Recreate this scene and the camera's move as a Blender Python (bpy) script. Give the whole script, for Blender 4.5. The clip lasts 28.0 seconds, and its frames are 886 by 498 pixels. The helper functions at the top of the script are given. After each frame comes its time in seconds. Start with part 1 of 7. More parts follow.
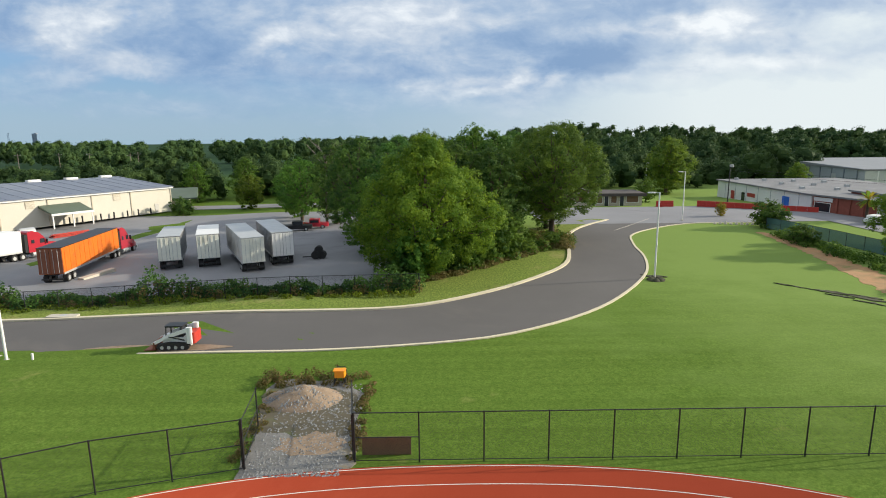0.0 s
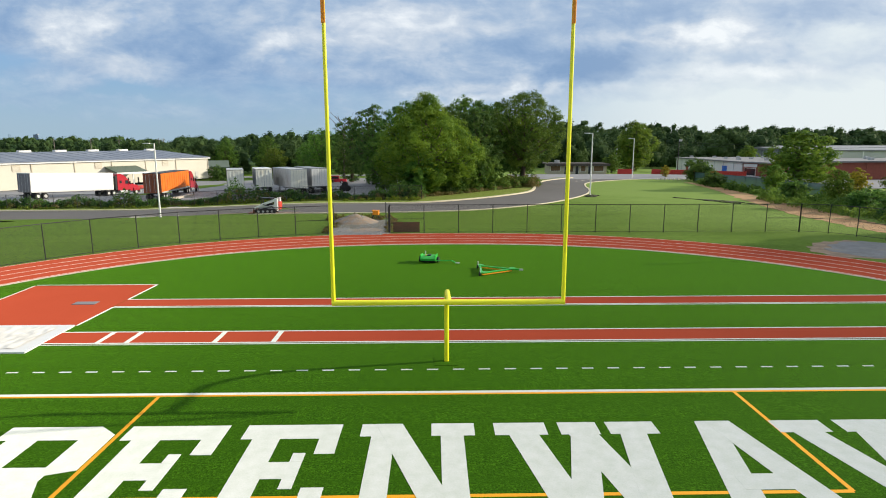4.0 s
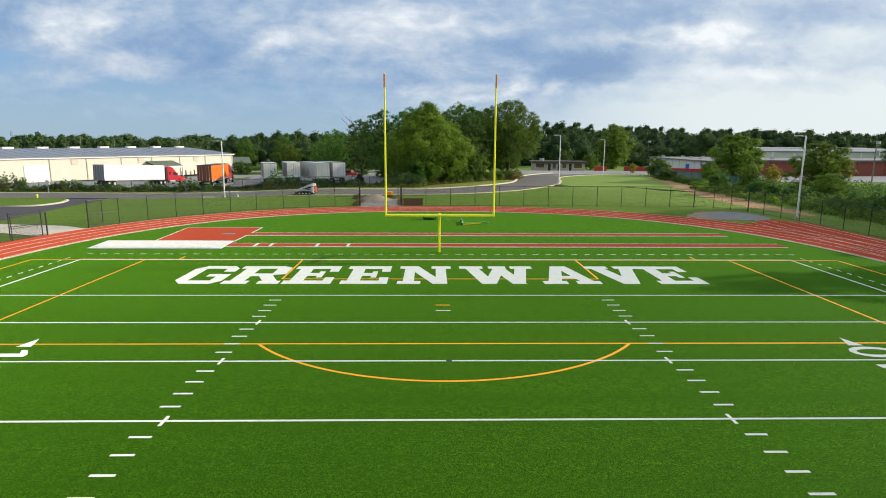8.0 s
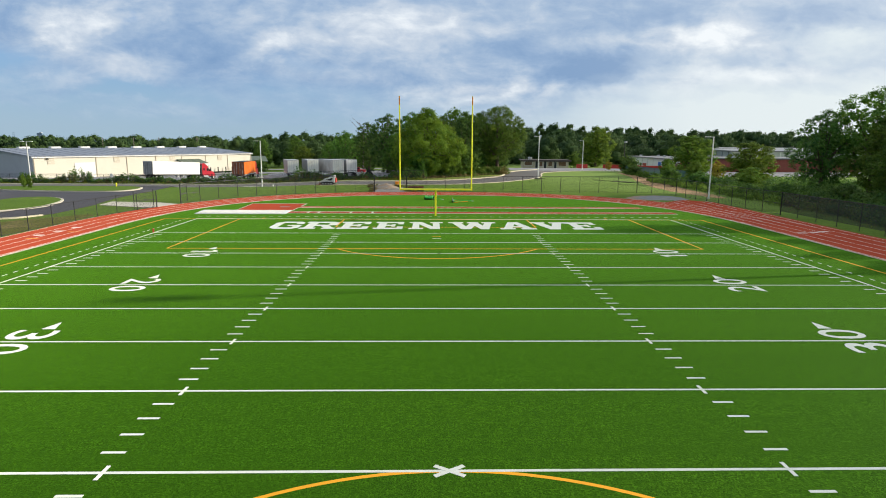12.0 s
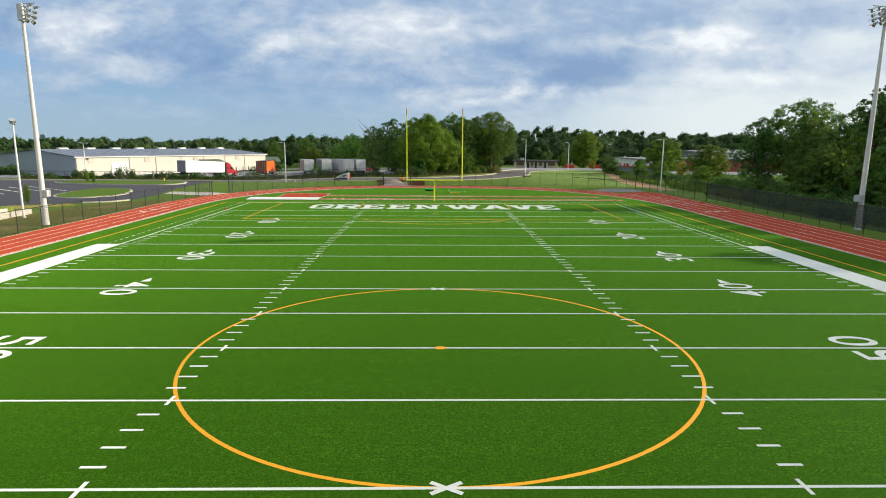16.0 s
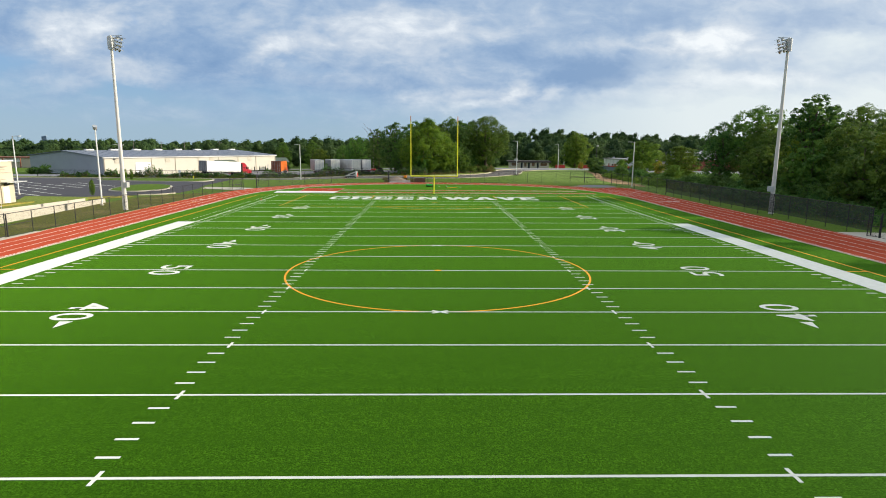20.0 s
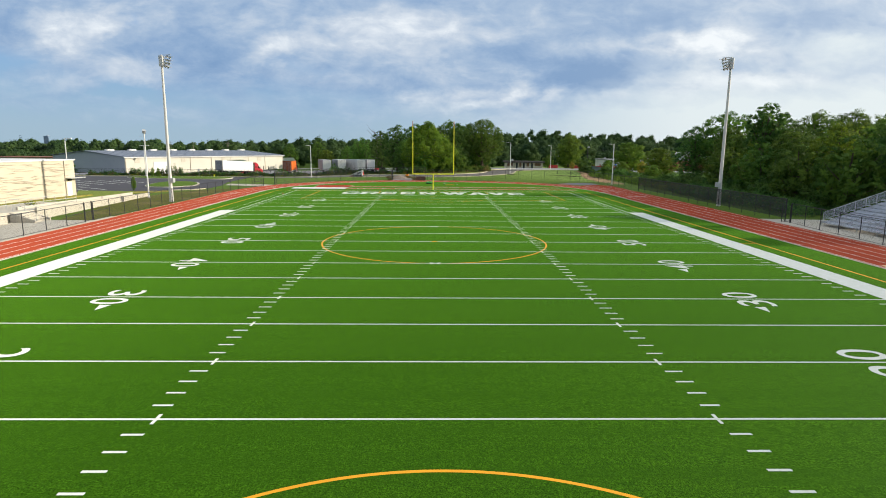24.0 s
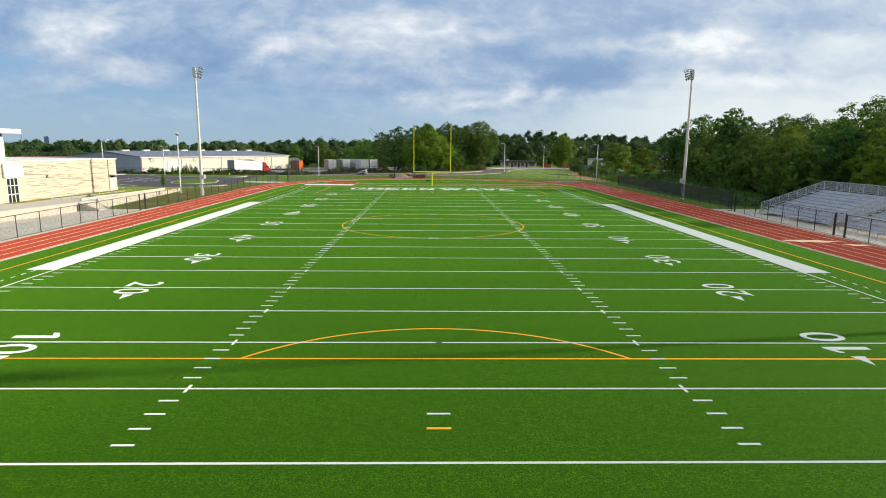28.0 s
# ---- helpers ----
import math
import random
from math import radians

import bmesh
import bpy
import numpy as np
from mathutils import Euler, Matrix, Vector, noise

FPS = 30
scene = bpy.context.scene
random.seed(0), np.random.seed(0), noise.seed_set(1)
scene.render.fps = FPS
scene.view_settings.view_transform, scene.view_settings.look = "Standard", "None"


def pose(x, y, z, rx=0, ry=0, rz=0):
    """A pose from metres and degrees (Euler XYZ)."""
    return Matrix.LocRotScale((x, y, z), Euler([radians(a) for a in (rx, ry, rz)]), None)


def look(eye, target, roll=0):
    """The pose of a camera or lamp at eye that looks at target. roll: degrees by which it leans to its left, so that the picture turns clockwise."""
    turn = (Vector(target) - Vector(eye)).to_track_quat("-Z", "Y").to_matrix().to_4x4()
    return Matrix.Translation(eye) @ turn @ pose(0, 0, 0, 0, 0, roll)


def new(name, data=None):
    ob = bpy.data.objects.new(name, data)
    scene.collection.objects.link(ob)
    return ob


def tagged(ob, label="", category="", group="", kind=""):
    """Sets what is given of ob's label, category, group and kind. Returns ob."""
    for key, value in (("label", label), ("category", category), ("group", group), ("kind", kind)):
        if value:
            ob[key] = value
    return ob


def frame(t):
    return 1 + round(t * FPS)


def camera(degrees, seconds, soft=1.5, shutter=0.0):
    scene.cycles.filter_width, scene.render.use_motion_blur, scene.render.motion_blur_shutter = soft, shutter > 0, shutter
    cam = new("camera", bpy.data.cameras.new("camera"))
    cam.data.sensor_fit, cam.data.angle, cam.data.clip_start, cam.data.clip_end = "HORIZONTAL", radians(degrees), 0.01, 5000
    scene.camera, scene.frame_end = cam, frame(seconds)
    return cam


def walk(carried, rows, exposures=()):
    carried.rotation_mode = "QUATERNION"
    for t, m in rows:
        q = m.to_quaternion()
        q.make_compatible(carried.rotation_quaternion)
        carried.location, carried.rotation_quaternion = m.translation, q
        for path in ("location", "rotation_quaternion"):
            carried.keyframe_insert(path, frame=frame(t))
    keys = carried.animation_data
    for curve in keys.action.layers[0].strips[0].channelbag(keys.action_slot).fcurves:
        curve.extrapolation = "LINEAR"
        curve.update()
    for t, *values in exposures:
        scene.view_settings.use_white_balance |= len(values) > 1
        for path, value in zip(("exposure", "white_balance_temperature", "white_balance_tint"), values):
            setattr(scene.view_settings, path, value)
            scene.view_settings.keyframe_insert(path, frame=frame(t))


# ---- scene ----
cam = camera(74.4, 28.0, soft=1.0)
PATH = [
    (0, (-0.379, 17.474, 14.927), (-0.353, 19.437, 14.543), -0.6),
    (0.5, (-0.635, 13.175, 12.934), (-0.605, 15.136, 12.543), 0.1),
    (1, (-0.536, 8.874, 10.732), (-0.507, 10.838, 10.357), -0.1),
    (1.5, (-0.526, 5.217, 8.741), (-0.493, 7.183, 8.373), 0.1),
    (2, (-0.469, 2.209, 8.01), (-0.439, 4.175, 7.645), -0.1),
    (2.5, (-0.392, -0.589, 8.063), (-0.363, 1.377, 7.695), -0.1),
    (3, (-0.478, -3.001, 7.98), (-0.446, -1.035, 7.614), -0.1),
    (3.5, (-0.482, -5.634, 7.934), (-0.448, -3.667, 7.57), -0.1),
    (6, (-0.49, -18.982, 7.898), (-0.455, -17.016, 7.532), 0.1),
    (8, (-0.545, -29.249, 7.854), (-0.506, -27.283, 7.49), 0.3),
    (11, (-0.494, -44.268, 7.717), (-0.454, -42.302, 7.355), 0.3),
    (14.5, (-0.343, -60.795, 7.573), (-0.303, -58.827, 7.218), 0.4),
    (17, (-0.367, -70.494, 7.588), (-0.328, -68.526, 7.236), 0.4),
    (20, (-0.433, -81.031, 7.59), (-0.392, -79.062, 7.242), 0.4),
    (23.5, (-0.29, -91.99, 7.754), (-0.25, -90.021, 7.407), 0.5),
    (25, (-0.235, -96.566, 7.823), (-0.194, -94.596, 7.478), 0.5),
    (28, (-0.267, -104.938, 7.817), (-0.224, -102.968, 7.472), 0.5),
]
walk(cam, [(t, look(eye, target, roll)) for t, eye, target, roll in PATH], exposures=[(0, 0.34, 6550, 10), (28, 0.34, 6550, 10)])

# ---- light ----
SUN_UP, SUN_AZ = radians(19.5), radians(8.5)   # azimuth from +x towards +y
SUN_WAY = Vector((math.cos(SUN_UP) * math.cos(SUN_AZ), math.cos(SUN_UP) * math.sin(SUN_AZ), math.sin(SUN_UP)))
lamp = bpy.data.lights.new("sun", "SUN")
lamp.energy, lamp.angle, lamp.color = 4.8, radians(1.0), (1.0, 0.92, 0.77)
sun = new("sun", lamp)
sun.matrix_world = look(SUN_WAY * 300, (0, 0, 0))


def nd(nt, kind, ins=(), **props):
    """A node with its inputs (by index or name: a value or a socket)."""
    n = nt.nodes.new(kind)
    for k, v in props.items():
        setattr(n, k, v)
    for k, v in (ins.items() if isinstance(ins, dict) else enumerate(ins)):
        if isinstance(v, bpy.types.NodeSocket):
            nt.links.new(v, n.inputs[k])
        elif v is not None:
            n.inputs[k].default_value = v
    return n


def mixc(nt, fac, a, b, blend="MIX"):
    n = nd(nt, "ShaderNodeMix", data_type="RGBA", blend_type=blend)
    for k, v in ((0, fac), (6, a), (7, b)):
        if isinstance(v, bpy.types.NodeSocket):
            nt.links.new(v, n.inputs[k])
        else:
            n.inputs[k].default_value = v if k == 0 else (*v[:3], 1)
    return n.outputs[2]


def ramp(nt, fac, stops):
    n = nd(nt, "ShaderNodeValToRGB", [fac])
    e = n.color_ramp.elements
    while len(e) < len(stops):
        e.new(0.5)
    for i, (p, c) in enumerate(stops):
        e[i].position, e[i].color = p, (c, c, c, 1) if isinstance(c, (int, float)) else (*c, 1)
    return n.outputs[0]


def maths(nt, op, a, b=0.0, c=0.0):
    return nd(nt, "ShaderNodeMath", [a, b, c], operation=op).outputs[0]


world = bpy.data.worlds.new("sky")
scene.world = world
world.use_nodes = True
nt = world.node_tree
nt.nodes.clear()
sky = nd(nt, "ShaderNodeTexSky", sky_type="NISHITA", sun_disc=False, sun_elevation=SUN_UP,
         sun_rotation=radians(90) - SUN_AZ, air_density=1.3, dust_density=0.6, ozone_density=2.0)
way = nd(nt, "ShaderNodeTexCoord").outputs["Generated"]
sx, sy, sz = nd(nt, "ShaderNodeSeparateXYZ", [way]).outputs
toward = maths(nt, "MAXIMUM", nd(nt, "ShaderNodeVectorMath", [way, tuple(SUN_WAY)], operation="DOT_PRODUCT").outputs["Value"], 0.0)
run = maths(nt, "MAXIMUM", sy, 0.4)          # clouds lie in slope space: across and up from due north
across, rise = maths(nt, "DIVIDE", sx, run), maths(nt, "DIVIDE", sz, run)


def cloud_noise(wide, high, detail, rough, bend=0.0, shift=0.0, out=0):
    at = nd(nt, "ShaderNodeCombineXYZ", [maths(nt, "MULTIPLY_ADD", across, wide, shift), maths(nt, "MULTIPLY_ADD", rise, high, maths(nt, "MULTIPLY", across, 0.5)), shift]).outputs[0]
    return nd(nt, "ShaderNodeTexNoise", {"Vector": at, "Scale": 1.0, "Detail": detail, "Roughness": rough, "Distortion": bend}).outputs[out]


spot_at = nd(nt, "ShaderNodeCombineXYZ", [across, rise, 0.0]).outputs[0]
for freq, size, k in ((6, 0.055, 2.0), (19, 0.026, 5.0), (50, 0.010, 8.0)):      # ragged cloud edges
    push = nd(nt, "ShaderNodeVectorMath", [cloud_noise(freq, freq * 1.7, 3.0, 0.6, shift=k, out=1), (0.5, 0.5, 0.5)], operation="SUBTRACT").outputs[0]
    push = nd(nt, "ShaderNodeVectorMath", [push, (size * 2.4, size * 1.2, 0.0)], operation="MULTIPLY").outputs[0]
    spot_at = nd(nt, "ShaderNodeVectorMath", [spot_at, push], operation="ADD").outputs[0]
# the cloud field: dark bellies, sunlit heads and wisps, as (across, rise, half width, half height, tilt, lightness)
BELLIES = ((-0.670, 0.143, 0.122, 0.067, 0, -0.22), (-0.388, 0.166, 0.160, 0.058, 0, -0.34), (-0.689, 0.211, 0.103, 0.054, 0, -0.20), (-0.341, 0.100, 0.188, 0.036, 0, -0.16), (-0.115, 0.094, 0.160, 0.029, 0, -0.24), (0.242, 0.139, 0.235, 0.054, 0, -0.50), (0.289, 0.099, 0.132, 0.036, 0, -0.42), (0.082, 0.142, 0.122, 0.038, 10, -0.22), (0.345, 0.202, 0.132, 0.034, 0, -0.25), (0.637, 0.193, 0.150, 0.054, 0, -0.20), (0.590, 0.137, 0.188, 0.020, 0, -0.22), (-0.219, 0.208, 0.122, 0.036, 0, -0.14), (-0.482, 0.085, 0.094, 0.014, 0, -0.20))
HEADS = ((-0.612, 0.181, 0.080, 0.056, 0, 0.62), (-0.531, 0.203, 0.066, 0.032, 20, 0.45), (-0.487, 0.130, 0.113, 0.038, 0, 0.30), (-0.266, 0.148, 0.085, 0.034, 25, 0.45), (-0.068, 0.188, 0.160, 0.054, 0, 0.42), (0.007, 0.116, 0.141, 0.054, 0, 0.14), (0.336, 0.163, 0.207, 0.027, 3, 0.50), (0.477, 0.184, 0.122, 0.049, 15, 0.42), (0.599, 0.161, 0.179, 0.036, 0, 0.18), (0.543, 0.109, 0.320, 0.036, 3, 0.50), (-0.191, 0.175, 0.169, 0.040, 10, 0.16))
WISPS = ((-0.632, 0.094, 0.066, 0.022, 0, 0.22), (-0.021, 0.082, 0.066, 0.014, 0, 0.42), (0.065, 0.074, 0.070, 0.014, 8, 0.42), (0.140, 0.093, 0.066, 0.022, 25, 0.45), (0.209, 0.090, 0.032, 0.018, 40, 0.50), (0.312, 0.090, 0.094, 0.016, 15, 0.35))
light = maths(nt, "MULTIPLY_ADD", cloud_noise(5.0, 14.0, 9.0, 0.62, 0.3, 3.0), 0.9, 0.10)
light = maths(nt, "ADD", light, maths(nt, "MULTIPLY_ADD", cloud_noise(15.0, 26.0, 7.0, 0.60, 0.4, 6.0), 0.72, -0.36))
for a, b, c, d, tilt, w in BELLIES + HEADS + WISPS:
    local = nd(nt, "ShaderNodeMapping", [spot_at, (a, b, 0), (0, 0, radians(tilt)), (c, d, 1)], vector_type="TEXTURE").outputs[0]
    light = maths(nt, "MULTIPLY_ADD", nd(nt, "ShaderNodeTexGradient", [local], gradient_type="SPHERICAL").outputs[1], w * (0.72 if w > 0 else 0.8), light)
_, rag, _ = nd(nt, "ShaderNodeSeparateXYZ", [spot_at]).outputs
foot = ramp(nt, maths(nt, "MULTIPLY_ADD", across, 0.6, 0.5), [(0.0, 0.27), (0.14, 0.24), (0.30, 0.19), (0.62, 0.17), (0.72, 0.28), (0.80, 0.39), (1.0, 0.42)])
body = maths(nt, "ADD", maths(nt, "MULTIPLY_ADD", foot, -0.3, rag), maths(nt, "MULTIPLY_ADD", cloud_noise(4.0, 11.0, 6.0, 0.55, 0.2, 9.0), 0.16, -0.08))
for a, b, c, d, w in ((-0.70, 0.125, 0.12, 0.06, 0.11), (-0.50, 0.197, 0.07, 0.03, 0.11), (-0.25, 0.078, 0.25, 0.03, 0.03), (0.67, 0.18, 0.16, 0.05, 0.10), (-0.18, 0.125, 0.12, 0.02, 0.06), (-0.50, 0.09, 0.10, 0.02, 0.08)):      # blue gaps
    local = nd(nt, "ShaderNodeMapping", [spot_at, (a, b, 0), (0, 0, 0), (c, d, 1)], vector_type="TEXTURE").outputs[0]
    body = maths(nt, "MULTIPLY_ADD", nd(nt, "ShaderNodeTexGradient", [local], gradient_type="SPHERICAL").outputs[1], -w, body)
cover = ramp(nt, maths(nt, "MULTIPLY_ADD", body, 5.0, 0.5), [(0.30, 0.0), (0.52, 0.6), (0.75, 0.96)])
shade = ramp(nt, light, [(0.16, (1.6, 2.7, 4.5)), (0.36, (2.2, 3.3, 5.0)), (0.54, (3.1, 4.1, 5.5)), (0.74, (4.6, 5.3, 6.2)), (1.0, (7.2, 7.6, 7.9))])
shade = mixc(nt, maths(nt, "MULTIPLY", maths(nt, "POWER", toward, 3.0), 0.6), shade, (7.6, 8.0, 8.2))
haze = ramp(nt, sz, [(0.0, (2.75, 4.2, 5.5)), (0.08, (2.0, 3.55, 5.6)), (0.20, (1.5, 3.1, 6.2)), (0.30, (1.1, 2.8, 6.2))])
blue = mixc(nt, 0.85, sky.outputs[0], haze)
clear = mixc(nt, ramp(nt, maths(nt, "POWER", toward, 0.9), [(0.0, 0.0), (0.22, 0.12), (0.36, 0.38), (0.55, 0.84), (1.0, 1.0)]), blue, (6.7, 7.25, 7.3))
picture = mixc(nt, cover, clear, shade)
picture = mixc(nt, ramp(nt, sz, [(0.32, 0.0), (0.75, 0.7)]), picture, (7.4, 7.9, 8.4))
nd(nt, "ShaderNodeOutputWorld", [nd(nt, "ShaderNodeBackground", [picture, 0.10]).outputs[0]])

# ---- materials ----
def material(name):
    m = bpy.data.materials.new(name)
    m.use_nodes = True
    m.node_tree.nodes.clear()
    return m, m.node_tree


def surface(name, a, b=None, rough=0.75, metal=0.0, scale=0.6, fine=12.0, bump=0.15, spread=0.5, spec=0.4, island=0.0, stain=None, stains=0.0, coat=0.0, nap=0.0):
    """Paint or bulk material: two tones mixed by coarse and fine noise in world metres, fine relief, optional stains."""
    b = b or tuple(c * 0.72 for c in a)
    m, nt = material(name)
    pos = nd(nt, "ShaderNodeNewGeometry")
    coarse = nd(nt, "ShaderNodeTexNoise", {"Vector": pos.outputs["Position"], "Scale": scale, "Detail": 5.0, "Roughness": 0.6}).outputs[0]
    grain = nd(nt, "ShaderNodeTexNoise", {"Vector": pos.outputs["Position"], "Scale": fine, "Detail": 3.0}).outputs[0]
    f = maths(nt, "ADD", maths(nt, "MULTIPLY", coarse, 0.65), maths(nt, "MULTIPLY", grain, 0.35))
    f = ramp(nt, f, [(0.5 - spread / 2.6, 0.0), (0.5 + spread / 2.6, 1.0)])
    col = mixc(nt, f, a, b)
    if stain:
        spot = nd(nt, "ShaderNodeTexNoise", {"Vector": pos.outputs["Position"], "Scale": scale * 0.45, "Detail": 7.0, "Roughness": 0.7, "Distortion": 0.6}).outputs[0]
        col = mixc(nt, ramp(nt, spot, [(0.55, 0.0), (0.72, stains)]), col, stain)
    if island:
        rnd = pos.outputs["Random Per Island"]
        hsv = nd(nt, "ShaderNodeHueSaturation", {"Value": maths(nt, "ADD", maths(nt, "MULTIPLY", rnd, island), 1 - island / 2), "Color": col})
        col = hsv.outputs[0]
    bsdf = nd(nt, "ShaderNodeBsdfPrincipled", {"Base Color": col, "Roughness": rough, "Metallic": metal, "Specular IOR Level": spec, "Coat Weight": coat, "Diffuse Roughness": nap})
    if bump:
        bp = nd(nt, "ShaderNodeBump", {"Strength": bump, "Distance": 0.02, "Height": grain})
        nt.links.new(bp.outputs[0], bsdf.inputs["Normal"])
    nd(nt, "ShaderNodeOutputMaterial", [bsdf.outputs[0]])
    return m


def leafage(name, a, b, thin=0.38, patch=0.6, spec=0.1):
    m, nt = material(name)
    geo = nd(nt, "ShaderNodeNewGeometry")
    info = nd(nt, "ShaderNodeObjectInfo")
    n = nd(nt, "ShaderNodeTexNoise", {"Vector": geo.outputs["Position"], "Scale": patch, "Detail": 3.0}).outputs[0]
    f = maths(nt, "ADD", maths(nt, "MULTIPLY", geo.outputs["Random Per Island"], 0.6), maths(nt, "SUBTRACT", maths(nt, "MULTIPLY", n, 2.2), 0.9))
    col = mixc(nt, nd(nt, "ShaderNodeClamp", [f]).outputs[0], a, b)
    col = nd(nt, "ShaderNodeHueSaturation", {"Hue": maths(nt, "ADD", maths(nt, "MULTIPLY", info.outputs["Random"], 0.03), 0.485),
             "Value": maths(nt, "ADD", maths(nt, "MULTIPLY", info.outputs["Random"], 0.3), 0.85), "Color": col}).outputs[0]
    d = nd(nt, "ShaderNodeBsdfPrincipled", {"Base Color": col, "Roughness": 0.6, "Specular IOR Level": spec})
    lit = nd(nt, "ShaderNodeHueSaturation", {"Hue": 0.488, "Value": 1.8, "Color": col}).outputs[0]
    t = nd(nt, "ShaderNodeBsdfTranslucent", [lit])
    nd(nt, "ShaderNodeOutputMaterial", [nd(nt, "ShaderNodeMixShader", [thin, d.outputs[0], t.outputs[0]]).outputs[0]])
    return m


def netting(name, col, solid, cell=0.06, wire=0.22):
    """Woven wire or cloth: opaque wires on a diamond grid in UV metres, with see-through gaps filled to the share solid."""
    m, nt = material(name)
    u, v, _ = nd(nt, "ShaderNodeSeparateXYZ", [nd(nt, "ShaderNodeTexCoord").outputs["UV"]]).outputs
    masks = []
    for op in ("ADD", "SUBTRACT"):
        d = maths(nt, "DIVIDE", maths(nt, op, u, v), cell)
        masks.append(maths(nt, "LESS_THAN", maths(nt, "FRACT", d), wire))
    mask = maths(nt, "MAXIMUM", maths(nt, "MAXIMUM", *masks), solid)
    d = nd(nt, "ShaderNodeBsdfPrincipled", {"Base Color": (*col, 1), "Roughness": 0.6})
    t = nd(nt, "ShaderNodeBsdfTransparent")
    nd(nt, "ShaderNodeOutputMaterial", [nd(nt, "ShaderNodeMixShader", [mask, t.outputs[0], d.outputs[0]]).outputs[0]])
    return m


def grassy(name, tones, bare=None, bare_at=0.62, stripe=0.0, blade=25.0, bump=0.6, pile=0.3, dark=0.45, beyond=None, tip=0.25, sun_pale=None, clump=0.0):
    """Lawn or synthetic turf: three greens by noise at three scales, thin patches, mowing bands along x."""
    m, nt = material(name)
    pos = nd(nt, "ShaderNodeNewGeometry").outputs["Position"]
    large = nd(nt, "ShaderNodeTexNoise", {"Vector": pos, "Scale": 0.05, "Detail": 6.0, "Roughness": 0.6}).outputs[0]
    mid = nd(nt, "ShaderNodeTexNoise", {"Vector": pos, "Scale": 2.6, "Detail": 6.0, "Roughness": 0.82}).outputs[0]
    fine = nd(nt, "ShaderNodeTexNoise", {"Vector": pos, "Scale": blade, "Detail": 3.0, "Roughness": 0.8}).outputs[0]
    col = mixc(nt, ramp(nt, large, [(0.35, 0.0), (0.65, 1.0)]), tones[0], tones[1])
    col = mixc(nt, ramp(nt, mid, [(0.40, 0.0), (0.64, 0.9)]), col, tones[2])
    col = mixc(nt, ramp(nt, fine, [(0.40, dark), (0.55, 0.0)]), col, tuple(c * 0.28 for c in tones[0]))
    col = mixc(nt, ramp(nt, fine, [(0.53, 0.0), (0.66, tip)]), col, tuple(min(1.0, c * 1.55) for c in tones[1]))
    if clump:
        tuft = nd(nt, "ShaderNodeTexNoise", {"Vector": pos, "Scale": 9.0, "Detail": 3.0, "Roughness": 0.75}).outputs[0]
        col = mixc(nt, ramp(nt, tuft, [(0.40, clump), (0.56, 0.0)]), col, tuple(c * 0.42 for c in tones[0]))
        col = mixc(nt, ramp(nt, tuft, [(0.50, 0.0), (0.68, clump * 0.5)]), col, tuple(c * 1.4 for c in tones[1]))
    if stripe:
        x, y, z = nd(nt, "ShaderNodeSeparateXYZ", [pos]).outputs
        band = nd(nt, "ShaderNodeTexNoise", {"Vector": nd(nt, "ShaderNodeCombineXYZ", [maths(nt, "MULTIPLY", x, 0.02), y, 0.0]).outputs[0], "Scale": 1.1, "Detail": 3.0}).outputs[0]
        col = mixc(nt, ramp(nt, band, [(0.42, 0.0), (0.62, stripe)]), col, tuple(c * 0.6 for c in tones[0]))
    if bare:
        thin = nd(nt, "ShaderNodeTexNoise", {"Vector": pos, "Scale": 0.16, "Detail": 8.0, "Roughness": 0.72}).outputs[0]
        col = mixc(nt, ramp(nt, thin, [(bare_at, 0.0), (bare_at + 0.13, 0.7)]), col, bare)
    if sun_pale:                             # paling towards the sun, painted into the grass colour east of the road
        x, y, z = nd(nt, "ShaderNodeSeparateXYZ", [pos]).outputs
        # mask of that paling: noise plus a rise to the east and north
        young = nd(nt, "ShaderNodeTexNoise", {"Vector": pos, "Scale": 0.09, "Detail": 7.0, "Roughness": 0.68}).outputs[0]
        young = maths(nt, "ADD", maths(nt, "MULTIPLY", young, 0.9), maths(nt, "ADD", maths(nt, "MULTIPLY", x, 0.012), maths(nt, "MULTIPLY", maths(nt, "SUBTRACT", maths(nt, "MINIMUM", y, 100.0), 60.0), 0.008)))
        col = mixc(nt, ramp(nt, young, [(0.52, 0.0), (1.1, 0.74)]), col, sun_pale)
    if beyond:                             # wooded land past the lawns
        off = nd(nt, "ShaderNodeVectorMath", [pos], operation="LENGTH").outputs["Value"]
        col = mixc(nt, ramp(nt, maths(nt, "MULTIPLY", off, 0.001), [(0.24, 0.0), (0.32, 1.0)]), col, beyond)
    bsdf = nd(nt, "ShaderNodeBsdfPrincipled", {"Base Color": col, "Roughness": 0.9, "Specular IOR Level": 0.03, "Sheen Weight": pile, "Sheen Roughness": 0.25, "Sheen Tint": (*[min(1.0, c * 4.5) for c in tones[1]], 1)})
    bp = nd(nt, "ShaderNodeBump", {"Strength": bump, "Distance": 0.03, "Height": fine})
    nt.links.new(bp.outputs[0], bsdf.inputs["Normal"])
    nd(nt, "ShaderNodeOutputMaterial", [bsdf.outputs[0]])
    return m


